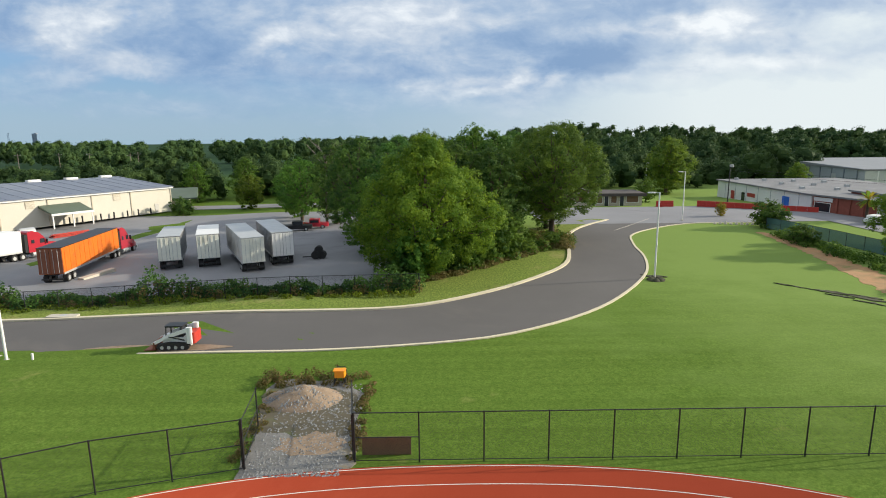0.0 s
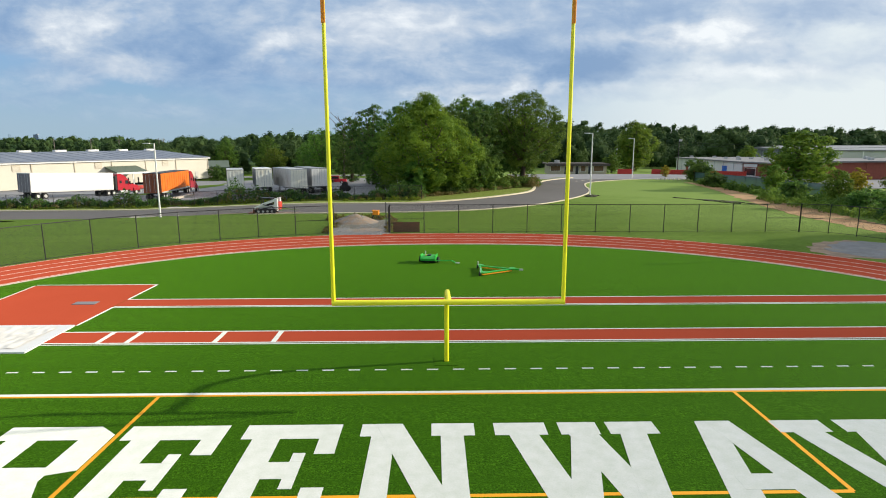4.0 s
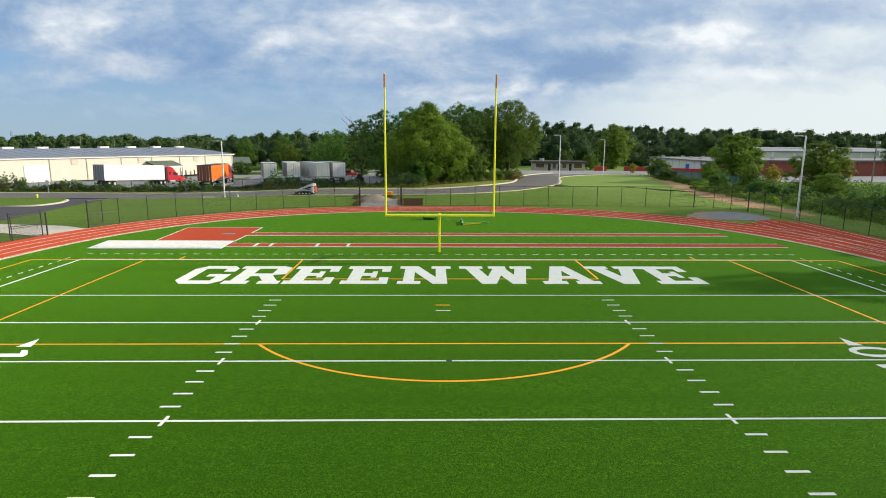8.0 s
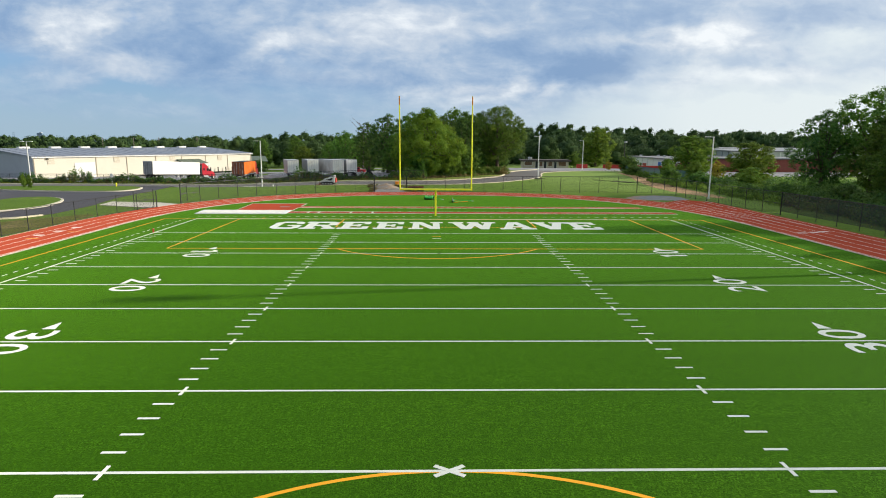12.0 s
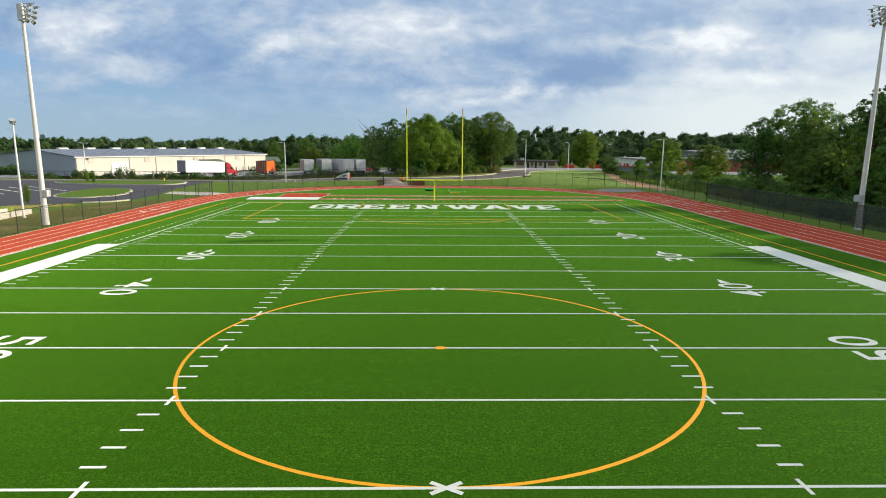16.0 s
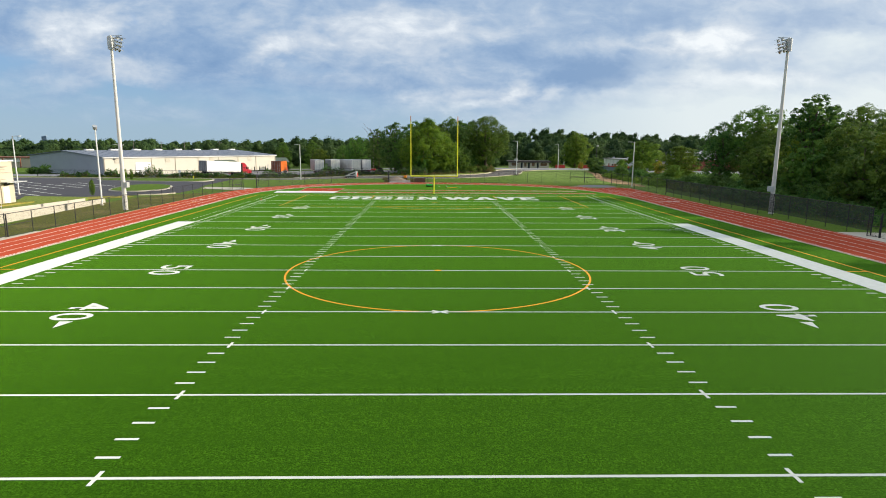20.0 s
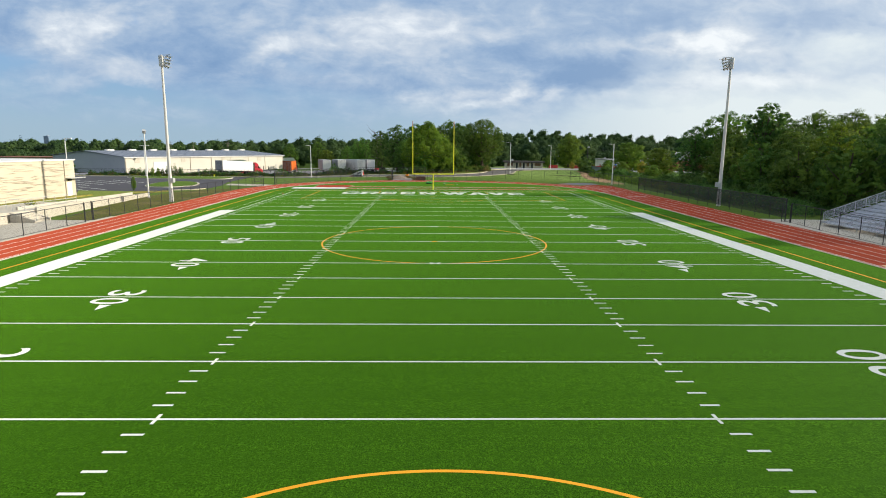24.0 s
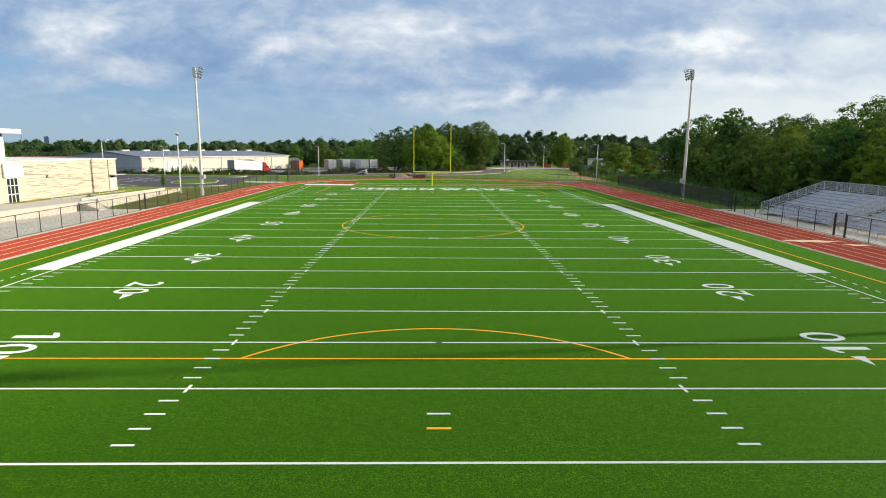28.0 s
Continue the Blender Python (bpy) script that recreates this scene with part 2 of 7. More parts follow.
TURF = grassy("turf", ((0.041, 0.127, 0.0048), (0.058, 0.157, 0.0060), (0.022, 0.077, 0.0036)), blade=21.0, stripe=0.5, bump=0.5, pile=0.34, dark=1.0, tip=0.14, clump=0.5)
LAWN = grassy("lawn", ((0.108, 0.180, 0.027), (0.140, 0.205, 0.037), (0.080, 0.144, 0.022)), bare=(0.25, 0.25, 0.08), beyond=(0.03, 0.06, 0.03), stripe=0.35, blade=7.0, dark=0.34, pile=0.0, sun_pale=(0.200, 0.280, 0.074), clump=0.14)
ROUGH = grassy("rough_grass", ((0.17, 0.24, 0.045), (0.22, 0.25, 0.06), (0.12, 0.19, 0.04)), bare=(0.30, 0.25, 0.11), bare_at=0.55, blade=5.0, pile=0.1, dark=0.7)
THINGRASS = grassy("thin_dry_grass", ((0.125, 0.135, 0.030), (0.165, 0.150, 0.042), (0.085, 0.105, 0.022)), bare=(0.22, 0.165, 0.08), bare_at=0.5, blade=6.0, pile=0.0, dark=0.6)
DRYGRASS = grassy("dry_grass", ((0.26, 0.25, 0.05), (0.34, 0.29, 0.07), (0.17, 0.20, 0.035)), bare=(0.40, 0.31, 0.10), bare_at=0.5, blade=6.0, pile=0.0, dark=0.6)
RUBBER = surface("track_rubber", (0.42, 0.073, 0.034), (0.345, 0.057, 0.027), rough=1.0, scale=0.12, fine=30.0, bump=0.2, stain=(0.60, 0.15, 0.08), stains=0.3, spec=0.02, nap=1.0)
WHITE = surface("line_paint", (0.745, 0.74, 0.69), (0.585, 0.61, 0.52), rough=0.8, scale=2.5, fine=26, spread=0.5, nap=1.0)
WORN = surface("worn_line_paint", (0.70, 0.66, 0.62), (0.62, 0.50, 0.44), rough=0.8, scale=2.0, fine=12)
ORANGE_LINE = surface("orange_line_paint", (0.78, 0.335, 0.004), (0.66, 0.28, 0.004), rough=0.8, scale=1.5, fine=20)
ASPHALT = surface("asphalt", (0.118, 0.108, 0.100), (0.088, 0.081, 0.076), rough=0.9, scale=0.10, fine=18.0, bump=0.2, stain=(0.20, 0.17, 0.14), stains=0.4)
NEW_ASPHALT = surface("dark_asphalt", (0.050, 0.047, 0.055), (0.038, 0.036, 0.042), rough=0.9, scale=0.15, fine=18.0, stain=(0.08, 0.075, 0.075), stains=0.5)
OLD_ASPHALT = surface("faded_asphalt", (0.235, 0.232, 0.238), (0.175, 0.174, 0.18), rough=0.9, scale=0.12, fine=12.0, stain=(0.07, 0.07, 0.075), stains=0.6)
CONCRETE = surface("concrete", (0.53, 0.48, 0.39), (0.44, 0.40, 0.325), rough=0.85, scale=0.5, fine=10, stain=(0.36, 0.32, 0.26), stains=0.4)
# lighter and yellower than CONCRETE, a sunlit tone set in the base colour
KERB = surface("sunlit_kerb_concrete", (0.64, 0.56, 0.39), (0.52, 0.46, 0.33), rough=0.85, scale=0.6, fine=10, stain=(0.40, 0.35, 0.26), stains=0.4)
TAN = surface("tan_sheet", (0.72, 0.54, 0.34), (0.58, 0.40, 0.24), rough=0.85, scale=0.9, fine=6, bump=0.1)
WETSOIL = surface("damp_soil", (0.115, 0.095, 0.06), (0.075, 0.066, 0.04), rough=0.8, scale=1.0, fine=8.0, bump=0.7, stain=(0.09, 0.12, 0.03), stains=0.7)
STONES = surface("loose_stone", (0.30, 0.30, 0.29), (0.17, 0.17, 0.165), rough=0.9, scale=0.8, fine=9.0, island=0.8)
GRAVEL = surface("gravel", (0.235, 0.225, 0.205), (0.105, 0.10, 0.09), rough=0.95, scale=0.7, fine=12.0, bump=0.9, spread=0.5, stain=(0.26, 0.20, 0.11), stains=0.9)
SOIL = surface("orange_soil", (0.40, 0.21, 0.095), (0.27, 0.18, 0.08), rough=0.95, scale=0.6, fine=6.0, bump=0.6, spread=0.3, stain=(0.13, 0.17, 0.035), stains=1.0)
THINGRAVEL = surface("thin_gravel", (0.215, 0.215, 0.22), (0.155, 0.155, 0.15), rough=0.95, scale=1.1, fine=9.0, bump=0.9, spread=0.3, stain=(0.27, 0.215, 0.13), stains=0.6)
SPOIL = surface("tan_spoil", (0.31, 0.225, 0.15), (0.19, 0.135, 0.09), rough=0.95, scale=1.5, fine=10.0, bump=0.9, spread=0.3)
SAND = surface("white_sheet", (0.80, 0.77, 0.70), (0.66, 0.61, 0.53), rough=0.8, scale=1.2, fine=4.0, bump=0.6, spread=0.6)
YELLOW = surface("yellow_paint", (0.86, 0.82, 0.02), (0.80, 0.74, 0.02), rough=0.4, scale=0.8, fine=5, bump=0.02, coat=0.2)
BLACK = surface("black_steel", (0.014, 0.015, 0.016), (0.022, 0.022, 0.022), rough=0.5, bump=0.02)
GALV = surface("galvanised_steel", (0.52, 0.52, 0.50), (0.42, 0.43, 0.42), rough=0.5, metal=0.35, scale=1.2, fine=8, bump=0.03)
POLE = surface("grey_pole", (0.66, 0.63, 0.57), (0.55, 0.53, 0.49), rough=0.6, scale=0.5, fine=6, bump=0.02)
ALU = surface("aluminium", (0.62, 0.64, 0.69), (0.48, 0.50, 0.56), rough=0.42, metal=0.4, scale=0.9, fine=7, bump=0.04, island=0.12)
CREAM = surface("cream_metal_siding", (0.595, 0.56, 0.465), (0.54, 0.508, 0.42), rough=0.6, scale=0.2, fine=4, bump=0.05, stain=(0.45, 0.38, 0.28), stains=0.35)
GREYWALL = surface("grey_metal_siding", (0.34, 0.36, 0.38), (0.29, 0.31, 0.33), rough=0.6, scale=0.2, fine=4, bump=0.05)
METALROOF = surface("grey_metal_roof", (0.17, 0.19, 0.23), (0.14, 0.155, 0.19), rough=0.5, scale=0.15, fine=3, bump=0.05, stain=(0.32, 0.32, 0.31), stains=0.5)
GREENROOF = surface("dull_green_roof", (0.10, 0.13, 0.09), (0.075, 0.10, 0.07), rough=0.6, scale=0.5)
WHITEWALL = surface("white_panel", (0.76, 0.75, 0.72), (0.66, 0.65, 0.62), rough=0.5, scale=0.3, fine=4, bump=0.03, stain=(0.5, 0.46, 0.4), stains=0.3)
CLEANWHITE = surface("white_trailer_skin", (0.79, 0.78, 0.73), (0.73, 0.72, 0.67), rough=0.45, scale=0.3, fine=3, bump=0.01)
DIRTYWHITE = surface("dirty_white_panel", (0.62, 0.60, 0.55), (0.44, 0.42, 0.38), rough=0.6, scale=0.7, fine=5, bump=0.03, stain=(0.30, 0.24, 0.17), stains=0.6)
OFFWHITE = surface("cream_door_paint", (0.78, 0.77, 0.66), (0.66, 0.64, 0.54), rough=0.5, scale=0.9, fine=5, bump=0.03, stain=(0.40, 0.34, 0.22), stains=0.5)
FLUTED = surface("dull_fluted_aluminium", (0.30, 0.31, 0.32), (0.22, 0.225, 0.23), rough=0.5, metal=0.5, scale=0.8, fine=5, bump=0.04)
ORANGE = surface("orange_panel", (0.72, 0.17, 0.012), (0.52, 0.115, 0.012), rough=0.5, scale=0.8, fine=4, bump=0.03, stain=(0.22, 0.06, 0.02), stains=0.9)
RUST = surface("rusty_brown_panel", (0.26, 0.085, 0.04), (0.17, 0.06, 0.035), rough=0.7, scale=1.0)
RED = surface("red_vehicle_paint", (0.40, 0.018, 0.032), (0.33, 0.016, 0.028), rough=0.3, coat=0.4, bump=0.0)
TYRE = surface("rubber_tyre", (0.018, 0.018, 0.018), (0.03, 0.028, 0.026), rough=0.85)
GLASS = surface("dark_window_glass", (0.02, 0.025, 0.03), (0.03, 0.035, 0.04), rough=0.08, bump=0.0, spec=0.6)
STONE = surface("cream_split_stone", (0.58, 0.51, 0.39), (0.52, 0.455, 0.345), rough=0.85, scale=1.2, fine=8.0, bump=0.3, island=0.10)
# stone tone darkened to stand for shade under the split ledges
SHADESTONE = surface("shade_toned_stone", (0.34, 0.30, 0.235), (0.42, 0.36, 0.27), rough=0.9, scale=1.2, fine=8.0, bump=0.4)
PALEWALL = surface("pale_cream_wall", (0.52, 0.52, 0.48), (0.44, 0.44, 0.41), rough=0.7, scale=0.2, fine=4, bump=0.03)
PALEROOF = surface("pale_metal_roof", (0.24, 0.25, 0.26), (0.19, 0.20, 0.21), rough=0.7, scale=0.2, fine=2, bump=0.02)
FLATROOF = surface("weathered_flat_roof", (0.22, 0.22, 0.22), (0.13, 0.13, 0.135), rough=0.85, scale=0.25, fine=3, stain=(0.33, 0.32, 0.31), stains=0.8)
STUCCO = surface("cream_stucco", (0.52, 0.45, 0.34), (0.46, 0.40, 0.30), rough=0.85, scale=0.4)
FASCIA = surface("dark_brown_fascia", (0.055, 0.045, 0.04), (0.085, 0.07, 0.06), rough=0.8, scale=0.6, fine=4)
BRICK = surface("red_brick_wall", (0.30, 0.085, 0.055), (0.22, 0.065, 0.045), rough=0.85, scale=2.0, fine=6)
REDPANEL = surface("red_barrier_plastic", (0.50, 0.045, 0.025), (0.40, 0.035, 0.025), rough=0.5)
PLYWOOD = surface("brown_board", (0.20, 0.115, 0.065), (0.15, 0.085, 0.05), rough=0.8, scale=1.5)
BARK = surface("bark", (0.115, 0.085, 0.06), (0.07, 0.052, 0.04), rough=0.95, scale=2.0, fine=9, bump=0.8)
DEADWOOD = surface("dead_wood", (0.24, 0.20, 0.17), (0.17, 0.14, 0.12), rough=0.9, scale=2.0)
GREENPAINT = surface("bright_green_paint", (0.030, 0.46, 0.055), (0.025, 0.38, 0.045), rough=0.4, bump=0.02, coat=0.2)
AMBER = surface("orange_plastic", (0.85, 0.30, 0.01), (0.75, 0.24, 0.01), rough=0.45, bump=0.02)
BLUECAR = surface("blue_tarp", (0.02, 0.14, 0.55), (0.02, 0.11, 0.42), rough=0.5)
# distance haze is mixed into this blue-grey base colour
HAZED = surface("hazy_blue_grey_facade", (0.16, 0.24, 0.34), (0.13, 0.20, 0.29), rough=0.7)
GREENLEAF = surface("spiky_leaf", (0.20, 0.26, 0.03), (0.26, 0.28, 0.04), rough=0.5)
LEAF = leafage("leaves_mid_green", (0.033, 0.085, 0.016), (0.117, 0.204, 0.029))
LEAF_LIGHT = leafage("leaves_yellow_green", (0.056, 0.114, 0.012), (0.160, 0.226, 0.021))
LEAF_OLIVE = leafage("leaves_olive_green", (0.050, 0.108, 0.016), (0.152, 0.222, 0.030))
LEAF_DARK = leafage("leaves_dark_green", (0.022, 0.062, 0.017), (0.099, 0.184, 0.033))
LEAF_DRY = leafage("leaves_dry", (0.07, 0.085, 0.02), (0.20, 0.16, 0.06))
LEAF_GOLD = leafage("leaves_golden", (0.19, 0.19, 0.02), (0.31, 0.26, 0.032))
RUT = surface("dark_soil", (0.065, 0.055, 0.03), (0.035, 0.045, 0.018), rough=0.95, scale=0.8, fine=5.0, bump=0.6)
TEAL = netting("teal_screen", (0.06, 0.14, 0.14), 0.8)
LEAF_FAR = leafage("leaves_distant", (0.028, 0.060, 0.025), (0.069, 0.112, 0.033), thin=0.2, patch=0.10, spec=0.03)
GUARDMESH = netting("grey_guard_mesh", (0.42, 0.44, 0.46), 0.28, cell=0.06, wire=0.12)
LINK = netting("chain_link", (0.012, 0.013, 0.014), 0.0, cell=0.075, wire=0.07)
SCREEN = netting("dark_windscreen", (0.012, 0.016, 0.016), 0.45)

# ---- shapes ----
class Shape:
    """A mesh in the making: boxes, rods, plates and sheets gathered into one object."""

    def __init__(self):
        self.v, self.f, self.uv = [], [], []

    def face(self, pts, uv=None):
        n = len(self.v)
        self.v += [tuple(p) for p in pts]
        self.f.append(tuple(range(n, n + len(pts))))
        self.uv.append(uv)
        return self

    def prism(self, pts, z0, z1, closed=True):
        """An upright prism over a plan outline; z0 and z1 may be functions of x, y."""
        a = sum(p[0] * q[1] - q[0] * p[1] for p, q in zip(pts, pts[1:] + pts[:1]))
        pts = pts if a > 0 else pts[::-1]
        n, k = len(self.v), len(pts)
        lo, hi = (z0 if callable(z0) else lambda x, y: z0), (z1 if callable(z1) else lambda x, y: z1)
        self.v += [(x, y, lo(x, y)) for x, y in pts] + [(x, y, hi(x, y)) for x, y in pts]
        self.f.append(tuple(range(n + k, n + 2 * k)))
        self.f += [(n + i, n + (i + 1) % k, n + k + (i + 1) % k, n + k + i) for i in range(k)]
        if closed:
            self.f.append(tuple(range(n + k - 1, n - 1, -1)))
        self.uv += [None] * (len(self.f) - len(self.uv))
        return self

    def box(self, x0, x1, y0, y1, z0, z1, bevel=0.0):
        if bevel:
            b = bevel
            pts = [(x0 + b, y0), (x1 - b, y0), (x1, y0 + b), (x1, y1 - b), (x1 - b, y1), (x0 + b, y1), (x0, y1 - b), (x0, y0 + b)]
            return self.prism(pts, z0, z1)
        return self.prism([(x0, y0), (x1, y0), (x1, y1), (x0, y1)], z0, z1)

    def rod(self, p, q, r0, r1=None, n=8, caps=True):
        p, q = Vector(p), Vector(q)
        r1 = r0 if r1 is None else r1
        d = (q - p).normalized()
        a = d.orthogonal().normalized()
        b = d.cross(a)
        k = len(self.v)
        for c, r in ((p, r0), (q, r1)):
            self.v += [tuple(c + (a * math.cos(6.2832 * i / n) + b * math.sin(6.2832 * i / n)) * r) for i in range(n)]
        self.f += [(k + i, k + (i + 1) % n, k + n + (i + 1) % n, k + n + i) for i in range(n)]
        if caps:
            self.f += [tuple(range(k + n - 1, k - 1, -1)), tuple(range(k + n, k + 2 * n))]
        self.uv += [None] * (len(self.f) - len(self.uv))
        return self

    def pipe(self, pts, r, n=8):
        for p, q in zip(pts, pts[1:]):
            self.rod(p, q, r, r, n)
        return self

    def beam(self, p, q, w, h):
        """A square bar from p to q, w wide across and h high."""
        p, q = Vector(p), Vector(q)
        d = (q - p).normalized()
        side = d.cross(Vector((0, 0, 1)))
        side = side.normalized() if side.length > 1e-4 else Vector((1, 0, 0))
        top = side.cross(d)
        k = len(self.v)
        for c in (p, q):
            for s, t in ((-1, -1), (1, -1), (1, 1), (-1, 1)):
                self.v.append(tuple(c + side * (s * w / 2) + top * (t * h / 2)))
        self.f += [(k, k + 3, k + 2, k + 1), (k + 4, k + 5, k + 6, k + 7)]
        self.f += [(k + i, k + (i + 1) % 4, k + 4 + (i + 1) % 4, k + 4 + i) for i in range(4)]
        self.uv += [None] * (len(self.f) - len(self.uv))
        return self

    def ribbon(self, a, b, z0, z1):
        """A raised strip between two plan lines with as many points each."""
        lo, hi = (z0 if callable(z0) else lambda x, y: z0), (z1 if callable(z1) else lambda x, y: z1)
        d, e = Vector(a[1]) - Vector(a[0]), Vector(b[0]) - Vector(a[0])
        if d.x * e.y - d.y * e.x < 0:
            a, b = b, a
        k, n = len(self.v), len(a)
        for (x, y), (u, w) in zip(a, b):
            self.v += [(x, y, hi(x, y)), (u, w, hi(u, w)), (u, w, lo(u, w)), (x, y, lo(x, y))]
        for i in range(n - 1):
            p, q = k + 4 * i, k + 4 * i + 4
            self.f += [(p, q, q + 1, p + 1), (p + 1, q + 1, q + 2, p + 2), (p + 3, q + 3, q, p)]
        self.uv += [None] * (len(self.f) - len(self.uv))
        return self

    def mesh(self, name, mat):
        me = bpy.data.meshes.new(name)
        me.from_pydata(self.v, [], self.f)
        if any(self.uv):
            layer = me.uv_layers.new()
            at = 0
            for face, uv in zip(self.f, self.uv):
                for i in range(len(face)):
                    if uv:
                        layer.data[at + i].uv = uv[i]
                at += len(face)
        me.materials.append(mat)
        me.polygons.foreach_set("use_smooth", [True] * len(me.polygons))
        me.set_sharp_from_angle(angle=radians(47))
        return me


def part(name, shape, mat, parent=None, label="", place=None):
    """One mesh object under a thing or a part."""
    ob = new(name, shape.mesh(name, mat) if isinstance(shape, Shape) else shape)
    if parent:
        ob.parent = parent
    if place is not None:
        ob.matrix_basis = place
    return tagged(ob, label)


def thing(name, x, y, z, label, category, group="", kind="", rz=0.0):
    ob = new(name)
    ob.empty_display_size = 0.2
    ob.matrix_basis = pose(x, y, z, 0, 0, rz)
    return tagged(ob, label, category, group, kind)


def setting(name, shape, mat, label, category):
    return tagged(part(name, shape, mat), label, category, kind="structure")


def smooth(pts, n=6):
    """A rounded line through plan points."""
    out = []
    P = [pts[0], *pts, pts[-1]]
    for i in range(1, len(P) - 2):
        p0, p1, p2, p3 = (np.array(P[i + j], float) for j in (-1, 0, 1, 2))
        for k in range(n):
            t = k / n
            c = 0.5 * (2 * p1 + (p2 - p0) * t + (2 * p0 - 5 * p1 + 4 * p2 - p3) * t * t + (3 * p1 - p0 - 3 * p2 + p3) * t ** 3)
            out.append(tuple(c))
    return out + [tuple(pts[-1])]


def ragged(pts, amount, seed):
    """An outline with uneven edges: points every half metre, pushed in and out."""
    rng = random.Random(seed)
    line = list(pts) + [pts[0]]
    out = []
    for a, b in zip(line, line[1:]):
        L = math.hypot(b[0] - a[0], b[1] - a[1])
        n = max(1, int(L / 0.5))
        for k in range(n if L > 1e-6 else 0):
            t, d = k / n, rng.uniform(-amount, amount) * 0.5
            out.append((a[0] + (b[0] - a[0]) * t - (b[1] - a[1]) / L * d, a[1] + (b[1] - a[1]) * t + (b[0] - a[0]) / L * d))
    return out


def resample(pts, n):
    p = np.array(pts, float)
    s = np.r_[0, np.cumsum(np.linalg.norm(np.diff(p, axis=0), axis=1))]
    at = np.linspace(0, s[-1], n)
    return [tuple(c) for c in np.stack([np.interp(at, s, p[:, i]) for i in range(p.shape[1])], 1)]


def step(t):
    t = min(1.0, max(0.0, t))
    return t * t * (3 - 2 * t)


def terrain(x, y):
    """Ground height: level round the stadium, falling gently to the north."""
    west = step((5 - x) / 30)
    yard = step((y - 70) / 10) * (0.5 + 0.4 * step((-x - 35) / 20)) + 1.5 * step((y - 80) / 75)
    yard += 0.75 * step((y - 80) / 25) * (1 - step((y - 130) / 30)) * step((-x - 35) / 20)      # the yard dips towards the warehouse doors
    swale = 0.95 * step((-x - 12) / 32) * step((y - 50) / 8)      # the western stretch of the road lies lower
    return -max(yard * west, swale) - 1.5 * step((y - 120) / 60) * (1 - west) - 0.006 * max(0.0, math.hypot(x, y) - 320)

# ---- ground, roads and field ----
def ground_sheet():
    s = Shape()
    far = [-3600, -2200, -1300, -800, -500, -350, -260]
    xs = far + list(range(-200, 201, 10)) + [-v for v in far[::-1]]
    ys = far + list(range(-200, 301, 10)) + [330, 360, 460, 600, 850, 1300, 2200, 3900]
    n = len(ys)
    s.v = [(x, y, terrain(x, y) - 0.05) for x in xs for y in ys]
    s.f = [(i * n + j, (i + 1) * n + j, (i + 1) * n + j + 1, i * n + j + 1) for i in range(len(xs) - 1) for j in range(n - 1)]
    s.uv = [None] * len(s.f)
    return s


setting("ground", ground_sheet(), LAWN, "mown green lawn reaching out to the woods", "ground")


def sheet(x0, x1, y0, y1, lift, nx=10, ny=10):
    """A sheet of paving that follows the ground."""
    s = Shape()
    for i in range(nx):
        for j in range(ny):
            xa, xb = x0 + (x1 - x0) * i / nx, x0 + (x1 - x0) * (i + 1) / nx
            ya, yb = y0 + (y1 - y0) * j / ny, y0 + (y1 - y0) * (j + 1) / ny
            s.face([(x, y, terrain(x, y) + lift) for x, y in ((xa, ya), (xb, ya), (xb, yb), (xa, yb))])
    return s


# the access road, its kerbs, the street it meets
NEAR = smooth([(-150, 58.4), (-60, 58.4), (-36, 58.2), (-18, 57.2), (-8.6, 57.1), (1, 58.5), (6.2, 60.5), (12.2, 64.8), (17.2, 70.5), (22.4, 79.0), (25.2, 87.5), (26.6, 95.6), (30, 104.7), (41.5, 113.2), (54, 113.4)])
FAR = smooth([(-150, 67.4), (-60, 67.4), (-42, 67.4), (-21, 66.6), (-10, 66.2), (-2.2, 67.2), (5.1, 71.9), (11, 77.8), (14.9, 83.4), (17, 90.6), (18.9, 101), (23.3, 110.3), (30, 118.2)])
def road_top(x, y):
    """The road keeps level where the ground behind it falls away."""
    return -0.95 * step((-x - 12) / 32) * step((y - 50) / 8) if y < 100 else 0.0


road = setting("road", Shape().ribbon(resample(NEAR, 90), resample(FAR, 90), lambda x, y: terrain(x, y) - 0.06, road_top), ASPHALT, "worn grey asphalt access road curving between the lawns", "road")
for line, side, z in ((NEAR, -1, 0.05), (FAR, 1, 0.15)):
    p = resample(line, 110)
    out, wide = [], 0.28 if side < 0 else 0.45
    for i, (x, y) in enumerate(p):
        a, b = p[max(i - 1, 0)], p[min(i + 1, len(p) - 1)]
        d = Vector((b[0] - a[0], b[1] - a[1])).normalized()
        out.append((x - d.y * wide * side, y + d.x * wide * side))
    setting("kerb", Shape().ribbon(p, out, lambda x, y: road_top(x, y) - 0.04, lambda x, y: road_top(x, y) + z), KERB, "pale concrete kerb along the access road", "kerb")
part("road_line", Shape().prism([(27.6, 107.1), (27.68, 107.04), (37.43, 119.14), (37.35, 119.2)], -0.02, 0.016), CONCRETE, road)
setting("dirt_patch", Shape().ribbon([(-28, 58.3), (-24, 57.8), (-20, 57.5), (-17, 57.5), (-15.2, 58.0)], [(-28, 58.9), (-24, 59.3), (-20, 59.0), (-17, 58.6), (-15.2, 58.1)], lambda x, y: road_top(x, y) - 0.03, lambda x, y: road_top(x, y) + 0.006), SPOIL, "tan dirt spilled over the road edge", "soil")
